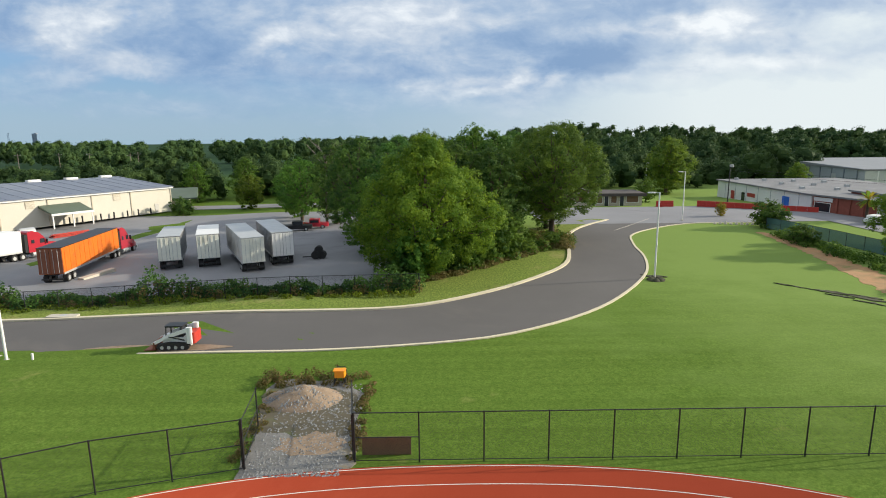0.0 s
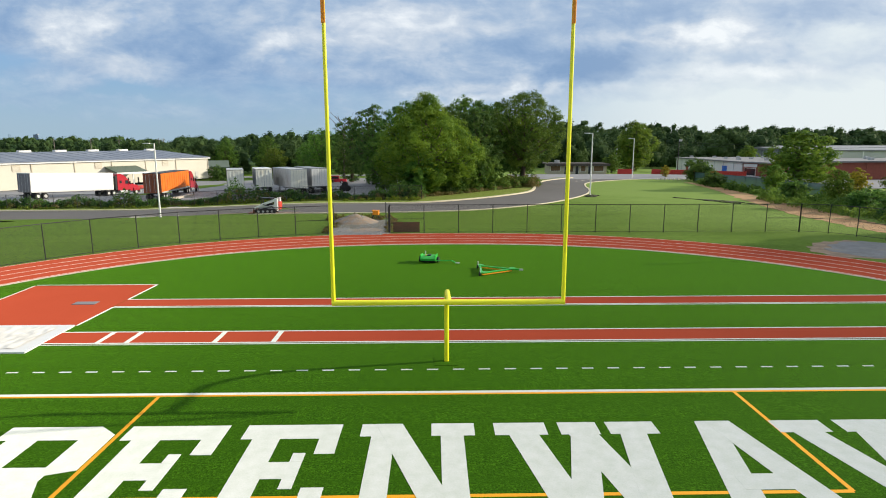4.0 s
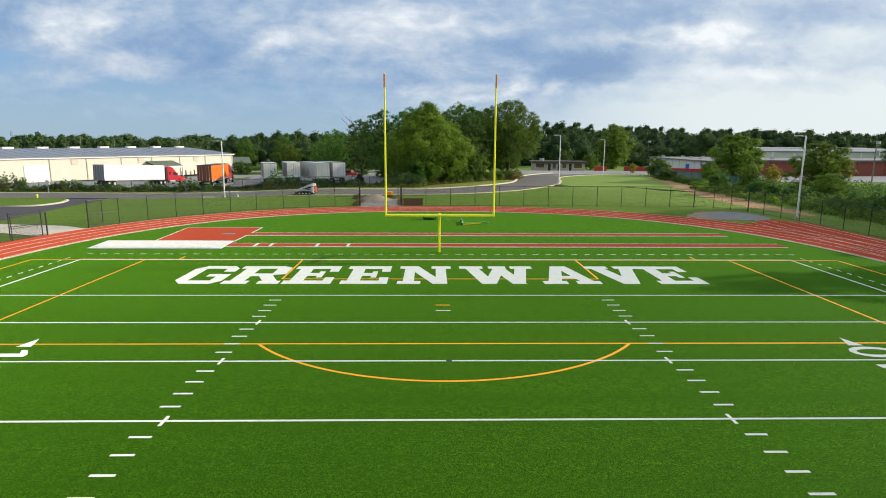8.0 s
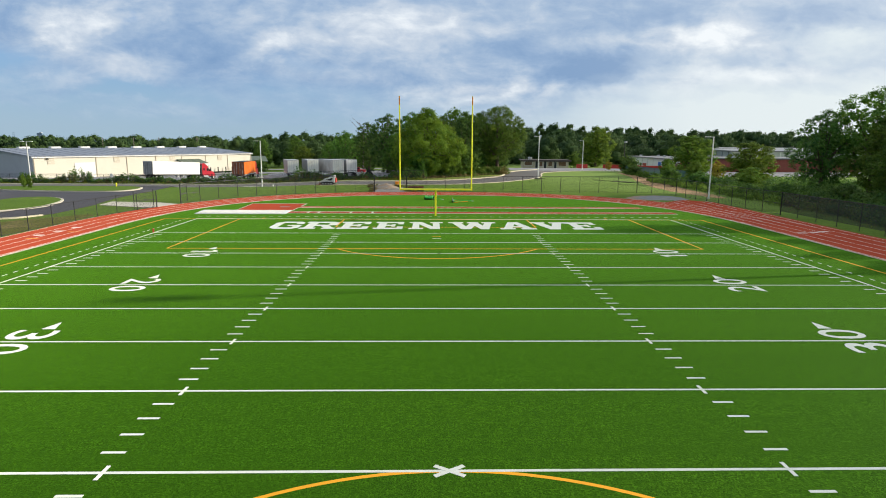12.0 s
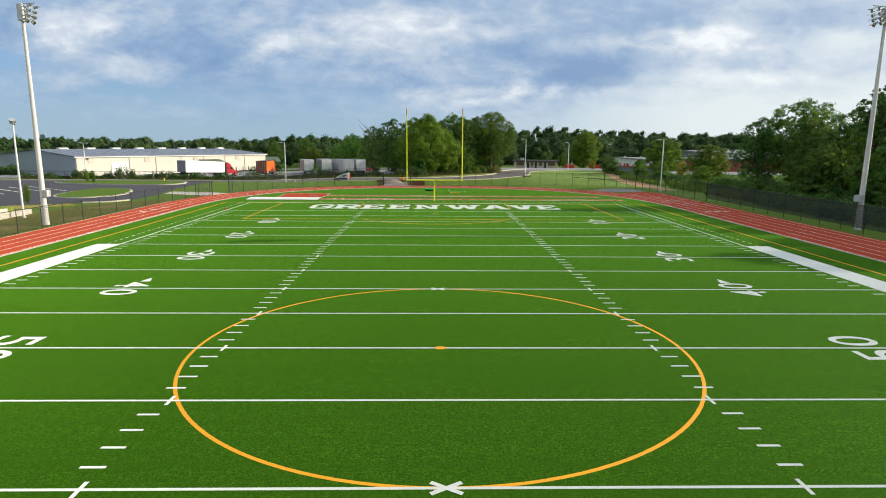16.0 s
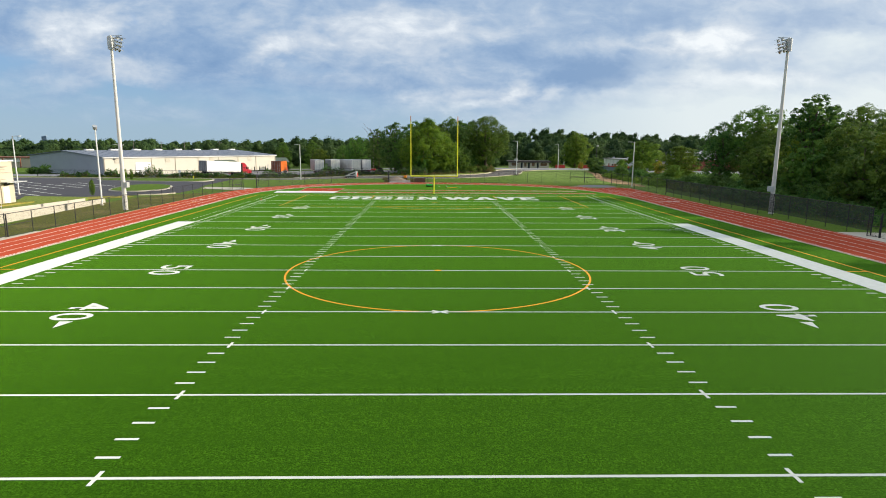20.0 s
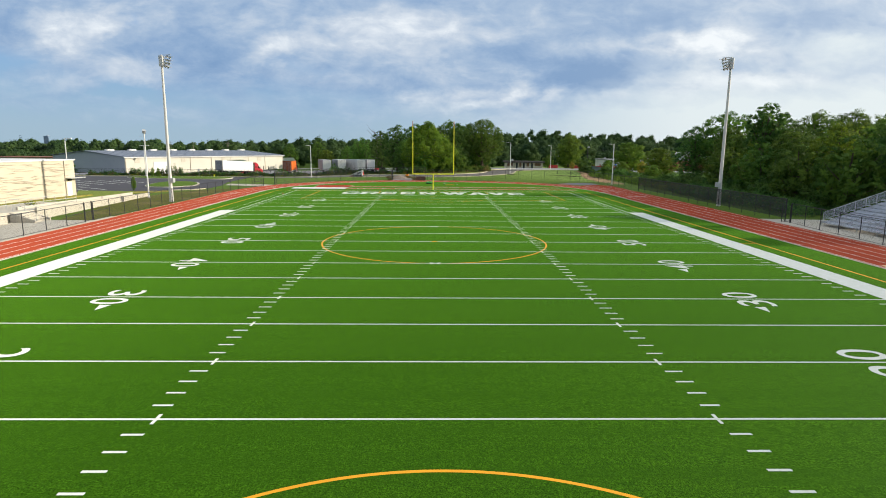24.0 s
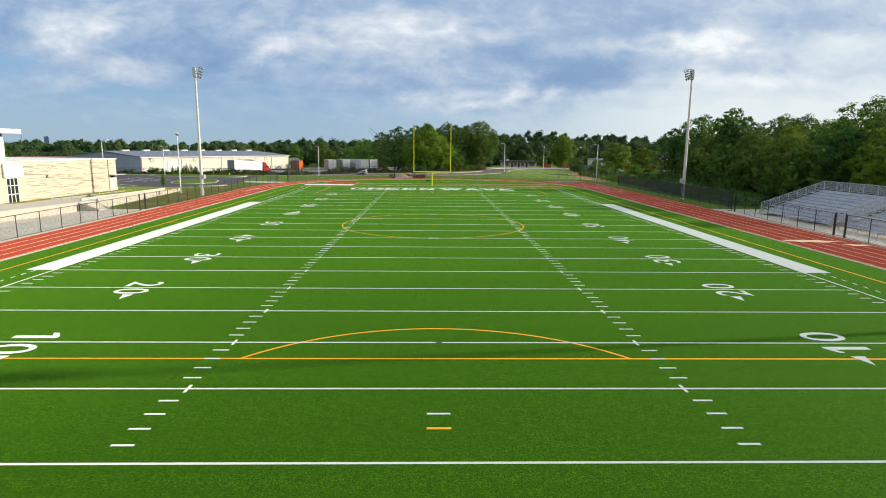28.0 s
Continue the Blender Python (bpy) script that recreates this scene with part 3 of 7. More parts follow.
setting("dry_verge", Shape().prism([(-56.6, -0.4), (-51.7, 3.0), (-45.3, 6.7), (-43.6, 4.6), (-48.5, 0.2), (-54.5, -3.0)], -0.06, 0.02), DRYGRASS, "yellowed grass along the parking lot edge", "verge")
street = sheet(18, 150, 114.0, 139, 0.012, 12, 8)
setting("street", street, OLD_ASPHALT, "pale faded street beyond the lawn", "road")
setting("truck_yard", sheet(-120, -5.5, 74, 150, 0.02, 24, 16), OLD_ASPHALT, "faded grey asphalt truck yard with dark patches", "yard")
setting("side_road", sheet(-75, 10, 160, 168, 0.03, 10, 2), OLD_ASPHALT, "grey side road behind the truck yard", "road")

# the parking lot with its islands
lot = Shape().prism([(-130, -0.5), (-57, 0), (-51.9, 3.5), (-45.5, 7.2), (-41.9, 9.2), (-40.4, 13), (-41, 21.5), (-43, 30), (-44.3, 50), (-60, 50), (-130, 50)], -0.04, -0.012)
parking = setting("parking_lot", lot, NEW_ASPHALT, "dark new asphalt parking lot with white bay lines", "parking lot")
for name, pts in (("traffic_island", [(-47.4, 47.0), (-46.6, 43.6), (-48.0, 40.4), (-54, 39.4), (-62, 40.6), (-69, 43.0), (-71.6, 45.5), (-70, 48.0), (-64, 49.4), (-53, 49.4), (-49, 48.6)]),
                  ("traffic_island", [(-46.4, 24.0), (-45.4, 19.0), (-46.8, 14.8), (-50.2, 13.6), (-53.4, 16), (-55, 22), (-55.2, 28.5), (-52.4, 30.4), (-48.6, 28.0)])):
    line = smooth(pts + pts[:1], 4)[:-1]
    c = np.mean(line, axis=0)
    inner = [tuple(c + (np.array(p) - c) * (1 - 0.35 / np.linalg.norm(np.array(p) - c))) for p in line]
    isle = setting(name, Shape().prism(line, -0.03, 0.13), CONCRETE, "kerbed island in the parking lot", "traffic island")
    part("island_grass", Shape().prism(inner, 0.10, 0.17), LAWN, isle, "mown grass")
for s0, s1 in ((-60, -49.5), (-77, -62), (-94, -79), (-111, -96)):
    for k in range(22):
        r = -66 + 2.75 * k
        p, q = ((0.8 * s + 0.6 * r, -0.6 * s + 0.8 * r) for s in (s0, s1))
        if 1.5 < q[1] and p[1] < 51.0 and q[0] < -55.8 and not (p[1] > 36.5 and q[0] > -73.5) and p[0] > -126:
            part("bay_line", Shape().prism([p, (p[0] + 0.1, p[1] + 0.14), (q[0] + 0.1, q[1] + 0.14), q], -0.02, -0.006), WHITE, parking)
setting("lot_entry", sheet(-62, -44.5, 50, 58.5, 0.03, 6, 8), NEW_ASPHALT, "dark asphalt entry between the lot and the road", "road")
kerb_line = smooth([(-44.6, 7.7), (-41.9, 9.2), (-40.7, 11.6)], 5)
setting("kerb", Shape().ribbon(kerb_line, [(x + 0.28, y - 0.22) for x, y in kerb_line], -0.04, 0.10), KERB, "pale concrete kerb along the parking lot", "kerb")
setting("footpath", Shape().prism([(-41.0, 25.6), (-34.4, 24.6), (-30.6, 22.4), (-31.2, 18.0), (-33.5, 19.0), (-40.4, 21.6)], -0.03, 0.006), CONCRETE, "pale concrete path from the parking lot to the gate", "path")

# the turf field inside the running track
CX, CY, RI = 0.45, 4.0, 29.55
SOUTH = -2 * 45.72 - CY          # centre of the south bend
RO = RI + 5.55


def oval(r, n=72):
    """The track's outline, r out from the field's middle on the straights: flat-topped bends."""
    w = r - RI
    def bend(a, cy, sign):
        c, d = math.cos(a), math.sin(a)
        k = (abs(c) ** 2.3 + abs(d) ** 2.3) ** (-1 / 2.3)
        return (CX + (29.55 + w) * c * k, cy + sign * (32.4 + w) * d * k)
    north = [bend(a, CY, 1) for a in np.linspace(0, math.pi, n)]
    return north + [bend(a, SOUTH, -1) for a in np.linspace(math.pi, 0, n)]


field = setting("football_field", Shape().prism(oval(RI + 0.1), -0.05, 0.0), TURF, "bright green synthetic turf football and soccer field", "sports field")
track = Shape()
for r0, r1 in ((RI, RO),):
    a, b = oval(r0), oval(r1)
    track.ribbon(a + a[:1], b + b[:1], -0.04, 0.012)
track = setting("running_track", track, RUBBER, "brick-red rubber running track with white lane lines", "running track")
for w in (0.10, 0.30, 1.50, 2.75, 4.0, 5.42):
    a, b = oval(RI + w - 0.025), oval(RI + w + 0.025)
    part("lane_line", Shape().ribbon(a + a[:1], b + b[:1], 0.01, 0.018), WHITE, track)
a, b = oval(RI - 0.06), oval(RI + 0.0)
part("track_edge", Shape().ribbon(a + a[:1], b + b[:1], -0.02, 0.02), CONCRETE, track)
# the wider home straight with its chute
XS0, XS1 = CX + RO - 0.05, 36.9
bay = [p for p in oval(RO - 0.04) if p[1] > CY + 0.5 and p[0] > XS0 - 6]
part("chute_infill", Shape().prism([(XS0 + 0.02, CY), *bay, (33.4, 29.6), (XS0 + 0.02, 24.2)], -0.03, 0.0115), RUBBER, track)
part("home_straight", Shape().prism([(XS0, -100), (XS1, -100), (XS1, 27.5), (34.3, 30.2), (33.4, 29.4), (XS0, 24)], -0.03, 0.012), RUBBER, track)
for x, y0, y1 in ((XS0 + 0.06, CY, 28.6), (XS0 + 1.0, -100, 28.6), (CX + RI + 4.0, CY + 2, 29.6), (CX + RI + 2.75, CY + 4, 29.8), (CX + RI + 1.5, CY + 6, 28)):
    part("lane_line", Shape().box(x - 0.025, x + 0.025, y0, y1, 0.008, 0.0185), WHITE, track)
# lane numbers, exchange marks and repair patches
for x, y in ((-34.3, -9.2), (-33.1, -6.4), (-31.9, -3.2), (-30.7, 0.2)):
    part("exchange_mark", Shape().box(x - 0.45, x + 0.45, y - 0.09, y + 0.09, 0.013, 0.02), ORANGE_LINE, track, "orange paint")
for y in (0.6, -1.6, 2.8):
    part("lane_mark", Shape().box(-32.6 + y * 0.1, -31.9 + y * 0.1, y - 0.25, y + 0.25, 0.013, 0.02), WORN, track)
for x, y in ((31.6, 0.4), (32.9, 0.8), (34.1, 1.2)):
    part("lane_mark", Shape().box(x, x + 0.8, y, y + 0.45, 0.013, 0.02), WORN, track)
for k, pts in enumerate(([(30.6, -54.9), (32.4, -55.0), (34.6, -55.3), (35.4, -55.8), (33.8, -56.1), (31.8, -55.9), (30.5, -55.6)], [(34.4, -57.0), (36.0, -57.3), (36.3, -57.9), (34.9, -57.9)])):
    setting("floor_mat", Shape().prism(ragged(pts, 0.4, 50 + k), -0.01, 0.03), TAN, "torn tan sheet laid over the running track", "mat")

# runways, landing pit and take-off area in the north D
def lined(name, x0, x1, y0, y1, label):
    ob = setting(name, Shape().box(x0, x1, y0, y1, -0.02, 0.012), RUBBER, label, "runway")
    for y in (y0, y1 - 0.09):
        part("edge_line", Shape().box(x0, x1, y, y + 0.09, 0.006, 0.018), WHITE, ob)
    part("edge_line", Shape().box(x0, x1, y0 - 0.14, y0 - 0.07, -0.01, 0.008), WHITE, ob)
    return ob


jump = lined("jump_runway", -16.2, 26.6, 14.0, 15.5, "red rubber long jump runway with white edges")
for x in (-6.9, -9.25, -12.75, -13.9):
    part("take_off_bar", Shape().box(x - 0.1, x + 0.1, 14.1, 15.4, 0.010, 0.022), WHITE, jump)
vault = lined("vault_runway", -16.0, 24.6, 19.3, 20.7, "red rubber pole vault runway with white edges")
area = setting("vault_landing_area", Shape().prism([(-22.3, 16.4), (-16.1, 16.4), (-16.0, 23.8), (-22.6, 23.6)], -0.02, 0.008), RUBBER, "red rubber landing area", "runway")
for y0, y1 in ((16.4, 19.28), (20.72, 23.8)):
    part("edge_line", Shape().prism([(-16.1 + 0.0135 * (y - 16.4) + d, y) for d, y in ((0, y0), (0.09, y0), (0.09, y1), (0, y1))], -0.01, 0.016), WHITE, area)
part("edge_line", Shape().box(-22.6, -16.0, 23.76, 23.84, -0.01, 0.016), WHITE, area)
part("vault_box", Shape().box(-18.3, -17.2, 19.75, 20.25, 0.0, 0.03), OLD_ASPHALT, area, "grey steel vault box lid")
part("edge_line", Shape().prism([(-22.39, 16.4), (-22.3, 16.4), (-22.6, 23.6), (-22.69, 23.6)], -0.01, 0.019), WORN, area)
pit = setting("jump_pit", Shape().prism([(-25.6, 13.0), (-16.0, 13.0), (-16.1, 16.35), (-25.9, 16.35)], -0.02, 0.06), WHITEWALL, "pale rimmed landing pit under a white cover", "landing pit")
sand = Shape()
for i in range(72):
    for j in range(22):
        q = [(-25.3 + 8.7 * u / 72, 13.35 + 2.7 * w / 22) for u, w in ((i, j), (i + 1, j), (i + 1, j + 1), (i, j + 1))]
        sand.face([(x, y, 0.085 + 0.04 * noise.noise(Vector((x * 3.4, y * 2.6, 0))) + 0.03 * noise.noise(Vector((x * 1.1, y * 1.2, 4)))) for x, y in q])
part("pit_cover", sand, SAND, pit, "crumpled white sheet over the sand")
# football markings
YD, SIDE, HASH = 0.9144, 23.85, 8.13
Z0, Z1 = -0.01, 0.006


def mark(name, x0, x1, y0, y1, mat=WHITE, z=0.0):
    return part(name, Shape().box(x0, x1, y0, y1, Z0, Z1 + z), mat, field)


for n in range(0, 101, 5):
    mark("yard_line", -SIDE, SIDE, -n * YD - 0.05, -n * YD + 0.05)
for y in (9.144, -109 * YD - 1.2):
    mark("end_line", -SIDE - 0.1, SIDE + 0.1, y, y + 0.16)
    mark("soccer_line", -27.05, 27.05, y - 0.11, y - 0.005, ORANGE_LINE)
for s in (-1, 1):
    for y0, y1 in ((-22.86, 9.3), (-100.6, -68.58)):
        mark("sideline", s * SIDE - 0.06, s * SIDE + 0.06, y0, y1)
    mark("team_box_line", min(s * SIDE - 0.06 * s, s * (SIDE + 1.75)), max(s * SIDE - 0.06 * s, s * (SIDE + 1.75)), -68.58, -22.86, z=0.002)
    mark("soccer_line", s * 27.0 - 0.06, s * 27.0 + 0.06, -100.6, 9.14, ORANGE_LINE)
tick = Shape().box(-0.305, 0.305, -0.05, 0.05, Z0, Z1).mesh("hash_mark", WHITE)
cross = Shape().box(-0.05, 0.05, -0.305, 0.305, Z0, Z1 + 0.002).mesh("hash_mark", WHITE)
for n in range(1, 100):
    for s in (-1, 1):
        if n % 5:
            part("hash_mark", tick, WHITE, field, place=pose(s * (HASH + 0.22), -n * YD, 0))
            part("hash_mark", tick, WHITE, field, place=pose(s * (SIDE - 0.75), -n * YD, 0))
        else:
            part("hash_mark", cross, WHITE, field, place=pose(s * HASH, -n * YD, 0))
dash = Shape().box(-0.20, 0.20, -0.04, 0.04, Z0, Z1).mesh("limit_dash", WHITE)
for k in range(-27, 28):
    part("limit_dash", dash, WHITE, field, place=pose(k * 0.915 + 0.4, 11.12, 0))
for s in (-1, 1):
    for k in range(0, 36):
        for y in (9.6 - k * 0.915, -68.9 - k * 0.915):
            if y > -95:
                part("limit_dash", dash, WHITE, field, place=pose(s * (SIDE + 1.1), y, 0, 0, 0, 90))
for y in (-3 * YD, -97 * YD):
    mark("conversion_mark", -0.35, 0.35, y - 0.05, y + 0.05)
for y in (-2 * YD, -98 * YD):
    mark("penalty_spot", -0.35, 0.35, y - 0.06, y + 0.06, ORANGE_LINE)


def arc(cx, cy, r, a0, a1, w=0.12, n=64):
    t = np.linspace(radians(a0), radians(a1), n)
    return Shape().ribbon([(cx + (r - w / 2) * math.cos(a), cy + (r - w / 2) * math.sin(a)) for a in t][::-1], [(cx + (r + w / 2) * math.cos(a), cy + (r + w / 2) * math.sin(a)) for a in t][::-1], Z0, Z1 - 0.003)


for y, s in ((9.144, -1), (-100.58, 1)):
    for half, deep in ((19.55, 16.46), (9.144, 5.49)):
        e = y + s * deep
        mark("soccer_line", -half, half, e - 0.06, e + 0.06, ORANGE_LINE, -0.002)
        for x in (-half, half):
            mark("soccer_line", x - 0.06, x + 0.06, min(y, e), max(y, e), ORANGE_LINE, -0.003)
    spot, a = y + s * 10.97, math.degrees(math.asin(5.49 / 9.144))
    part("penalty_arc", arc(0, spot, 9.144, *((180 + a, 360 - a) if s < 0 else (a, 180 - a))), ORANGE_LINE, field)
for x0, x1 in ((-27.0, -25.66), (25.66, 27.0)):
    mark("soccer_line", x0, x1, -45.78, -45.66, ORANGE_LINE)
for x in (-17.4, 17.4):
    mark("soccer_line", x - 0.06, x + 0.06, 9.32, 10.2, ORANGE_LINE)
part("centre_circle", arc(0, -45.72, 9.144, 0, 360, n=120), ORANGE_LINE, field)
t = np.linspace(0, 2 * math.pi, 20)[:-1]
part("centre_spot", Shape().prism([(0.22 * math.cos(a), -45.72 + 0.16 * math.sin(a)) for a in t], Z0, Z1 + 0.003), ORANGE_LINE, field)
for y in (-36.576, -54.864):
    for r in (32, -32):
        part("kickoff_cross", Shape().box(-0.42, 0.42, -0.06, 0.06, Z0, Z1 + (0.003 if r > 0 else 0.004)), WHITE, field, place=pose(0, y, 0, 0, 0, r))

for y in (-9.144, -82.296):
    part("turf_spot", Shape().prism([(0.1 + 0.11 * math.cos(a), y + 0.11 * math.sin(a)) for a in t], Z0, Z1 + 0.004), BLACK, field)

# yard numbers and arrows
def glyphs(text, w, h):
    """A flat mesh of a figure in the built-in font, w wide and h high, centred."""
    c = bpy.data.curves.new("figure", "FONT")
    c.body, c.offset, c.resolution_u = text, 0.004, 4
    ob = bpy.data.objects.new("figure", c)
    scene.collection.objects.link(ob)
    me = bpy.data.meshes.new_from_object(ob.evaluated_get(bpy.context.evaluated_depsgraph_get()))
    bpy.data.objects.remove(ob)
    p = np.array([v.co[:] for v in me.vertices])
    lo, hi = p.min(0), p.max(0)
    for v, q in zip(me.vertices, p):
        v.co = ((q[0] - (lo[0] + hi[0]) / 2) / (hi[0] - lo[0]) * w, (q[1] - (lo[1] + hi[1]) / 2) / (hi[1] - lo[1]) * h, 0)
    me.materials.clear()
    me.materials.append(WHITE)
    return me


FIG = {c: glyphs(c, 1.15, 1.83) for c in "02345"}
one = Shape()
one.f, one.v = [(0, 1, 2, 3, 4, 5, 6)], [(0.02, -0.915, 0), (0.36, -0.915, 0), (0.36, 0.915, 0), (0.12, 0.915, 0), (-0.34, 0.62, 0), (-0.34, 0.38, 0), (0.02, 0.56, 0)]
one.uv = [None]
FIG["1"] = one.mesh("figure", WHITE)
arrow = Shape().prism([(-0.28, 0.0), (0.28, 0.0), (0.0, 0.92)], Z0, 0.006).mesh("arrow", WHITE)
for n in range(10, 91, 10):
    text = str(min(n, 100 - n))
    for s in (-1, 1):
        rz = -90 if s < 0 else 90
        for c, d in zip(text, (0.82, -0.82)):
            part("yard_figure", FIG[c], WHITE, field, place=pose(s * 16.4, -n * YD + (d if s < 0 else -d), 0.008, 0, 0, rz))
        if n != 50:
            far = n < 50
            part("yard_arrow", arrow, WHITE, field, place=pose(s * 16.2, -n * YD + (1.55 if far else -1.55), 0, 0, 0, 0 if far else 180))

# the word across the end zone, in slab letters
def stroke(s, pts, k):
    s.prism(pts, Z0, 0.004 + 0.0009 * k)


def letter(ch, x0, x1, y0, y1):
    s, w, h = Shape(), x1 - x0, y1 - y0
    b = [0]

    def r(a, c, d, e):            # a bar in fractions of the letter's box
        stroke(s, [(x0 + a * w, y0 + c * h), (x0 + d * w, y0 + c * h), (x0 + d * w, y0 + e * h), (x0 + a * w, y0 + e * h)], b[0])
        b[0] += 1

    def q(*p):
        stroke(s, [(x0 + u * w, y0 + v * h) for u, v in p], b[0])
        b[0] += 1
    if ch == "E":
        r(0.0, 0.0, 1.0, 0.17), r(0.0, 0.83, 1.0, 1.0), r(0.12, 0.17, 0.40, 0.83), r(0.40, 0.42, 0.72, 0.58)
        r(0.80, 0.17, 1.0, 0.34), r(0.80, 0.66, 1.0, 0.83), r(0.60, 0.33, 0.72, 0.42), r(0.60, 0.58, 0.72, 0.67)
    elif ch == "G":
        q((0.20, 0), (0.84, 0), (1, 0.15), (1, 0.52), (0.52, 0.52), (0.52, 0.38), (0.74, 0.38), (0.74, 0.17), (0.27, 0.17), (0.27, 0.83), (0.74, 0.83), (0.74, 0.66), (1, 0.66), (1, 0.86), (0.84, 1), (0.20, 1), (0, 0.82), (0, 0.18))
    elif ch == "R":
        r(0.0, 0.0, 0.45, 0.16), r(0.0, 0.84, 0.78, 1.0), r(0.10, 0.16, 0.36, 0.84), r(0.36, 0.40, 0.76, 0.55)
        q((0.70, 0.46), (0.96, 0.52), (0.96, 0.90), (0.78, 1.0), (0.70, 1.0)), q((0.50, 0.42), (0.76, 0.42), (0.94, 0.14), (0.68, 0.14)), r(0.62, 0.0, 1.0, 0.15)
    elif ch == "N":
        r(0.0, 0.0, 0.42, 0.15), r(0.0, 0.85, 0.36, 1.0), r(0.62, 0.85, 1.0, 1.0), r(0.10, 0.15, 0.30, 0.85), r(0.70, 0.0, 0.90, 0.85)
        q((0.12, 1.0), (0.36, 1.0), (0.88, 0.0), (0.64, 0.0))
    elif ch == "A":
        r(0.0, 0.0, 0.42, 0.15), r(0.58, 0.0, 1.0, 0.15), q((0.10, 0.13), (0.34, 0.13), (0.58, 1.0), (0.36, 1.0)), q((0.66, 0.13), (0.90, 0.13), (0.66, 1.0), (0.44, 1.0)), r(0.28, 0.28, 0.72, 0.42)
    elif ch == "V":
        r(0.0, 0.85, 0.44, 1.0), r(0.56, 0.85, 1.0, 1.0), q((0.36, 0.0), (0.62, 0.0), (0.36, 0.87), (0.10, 0.87)), q((0.38, 0.0), (0.64, 0.0), (0.90, 0.87), (0.64, 0.87))
    elif ch == "W":
        r(0.0, 0.85, 0.32, 1.0), r(0.40, 0.85, 0.64, 1.0), r(0.70, 0.85, 1.0, 1.0)
        for a, c in ((0.08, 0.24), (0.44, 0.62)):
            q((c, 0.0), (c + 0.18, 0.0), (a + 0.18, 0.87), (a, 0.87))
        for a, c in ((0.26, 0.46), (0.62, 0.76)):
            q((a, 0.0), (a + 0.16, 0.0), (c + 0.16, 0.87), (c, 0.87))
    return s


for ch, x0, x1 in (("G", -15.1, -12.45), ("R", -12.3, -9.1), ("E", -8.95, -6.2), ("E", -5.7, -3.05), ("N", -2.5, 0.65), ("W", 1.2, 5.75), ("A", 5.8, 9.1), ("V", 9.1, 12.4), ("E", 12.4, 15.15)):
    part("letter", letter(ch, x0, x1, 2.45, 7.1), WHITE, field)

# ---- goal post ----
gp = thing("goal_post", 0, 11.9, 0, "tall bright yellow gooseneck football goal post", "goal post")
part("base_pole", Shape().rod((0, 0, 0), (0, 0, 1.75), 0.085, n=14), YELLOW, gp)
bend = [(0, -1.25 + 1.25 * math.cos(a), 1.75 + 1.15 * math.sin(a)) for a in np.linspace(0, radians(90), 9)] + [(0, -2.7, 2.98)]
part("gooseneck", Shape().pipe(bend, 0.085, 14), YELLOW, gp)
part("crossbar", Shape().rod((-3.6, -2.756, 3.0), (3.6, -2.756, 3.0), 0.09, n=16), YELLOW, gp)
for x in (-3.556, 3.556):
    up_ = part("upright", Shape().rod((x, -2.756, 2.92), (x, -2.756, 12.05), 0.065, 0.055, n=14), YELLOW, gp)
    part("wind_ribbon", Shape().prism([(x - 0.05, -2.83), (x + 0.05, -2.83), (x + 0.06, -2.82), (x - 0.06, -2.82)], 11.2, 12.0), AMBER, up_, "orange ribbon")
part("ground_pad", Shape().box(-0.45, 0.45, -0.45, 0.45, -0.02, 0.015, 0.05), TURF, gp)

# ---- fences ----
def fence(name, line, high, label, cloth=LINK, bay=3.05, gap=0.04, ends=True):
    """A chain-link fence along plan points: posts, rails and wire panels."""
    pts = np.array(line, float)
    total = np.linalg.norm(np.diff(pts, axis=0), axis=1).sum()
    n = max(1, round(total / bay))
    p = resample(line, n + 1)
    ob = thing(name, p[0][0], p[0][1], 0, label, "fence")
    ox, oy = p[0]
    q = [(x - ox, y - oy) for x, y in p]
    foot = [terrain(x, y) for x, y in p]
    for i, (x, y) in enumerate(q):
        r = 0.06 if i in (0, n) and ends else 0.036
        part("post", Shape().rod((x, y, foot[i] - 0.1), (x, y, foot[i] + high + 0.04), r, n=7), BLACK, ob)
    for (xa, ya), (xb, yb), ga, gb in zip(q, q[1:], foot, foot[1:]):
        part("top_rail", Shape().rod((xa, ya, ga + high), (xb, yb, gb + high), 0.029, n=6), BLACK, ob)
        part("bottom_wire", Shape().rod((xa, ya, ga + gap + 0.02), (xb, yb, gb + gap + 0.02), 0.02, n=4), BLACK, ob)
        L = math.hypot(xb - xa, yb - ya)
        part("wire_mesh", Shape().face([(xa, ya, ga + gap), (xb, yb, gb + gap), (xb, yb, gb + high), (xa, ya, ga + high)], [(0, 0), (L, 0), (L, high), (0, high)]), cloth, ob)
    if ends:
        for i, j in ((0, 1), (-2, -1)):
            part("mid_rail", Shape().rod((*q[i], foot[i] + high * 0.5), (*q[j], foot[j] + high * 0.5), 0.024, n=6), BLACK, ob)
    return ob


H_F = 2.45
fence("fence", [(-4.26, 42.35), (31.86, 42.1)], H_F, "black chain-link fence behind the north bend", bay=3.01)
fence("fence", [(31.86, 42.1), (34.4, 41.0), (36.2, 37.6)], H_F, "black chain-link fence turning the corner", bay=2.6)
fence("fence", [(36.2, 37.6), (37.2, 20), (38.0, 14)], H_F, "black chain-link fence beside the home straight")
fence("screened_fence", [(38.0, 14), (38.6, -30.5)], H_F, "chain-link fence with dark windscreen cloth", SCREEN, gap=0.38)
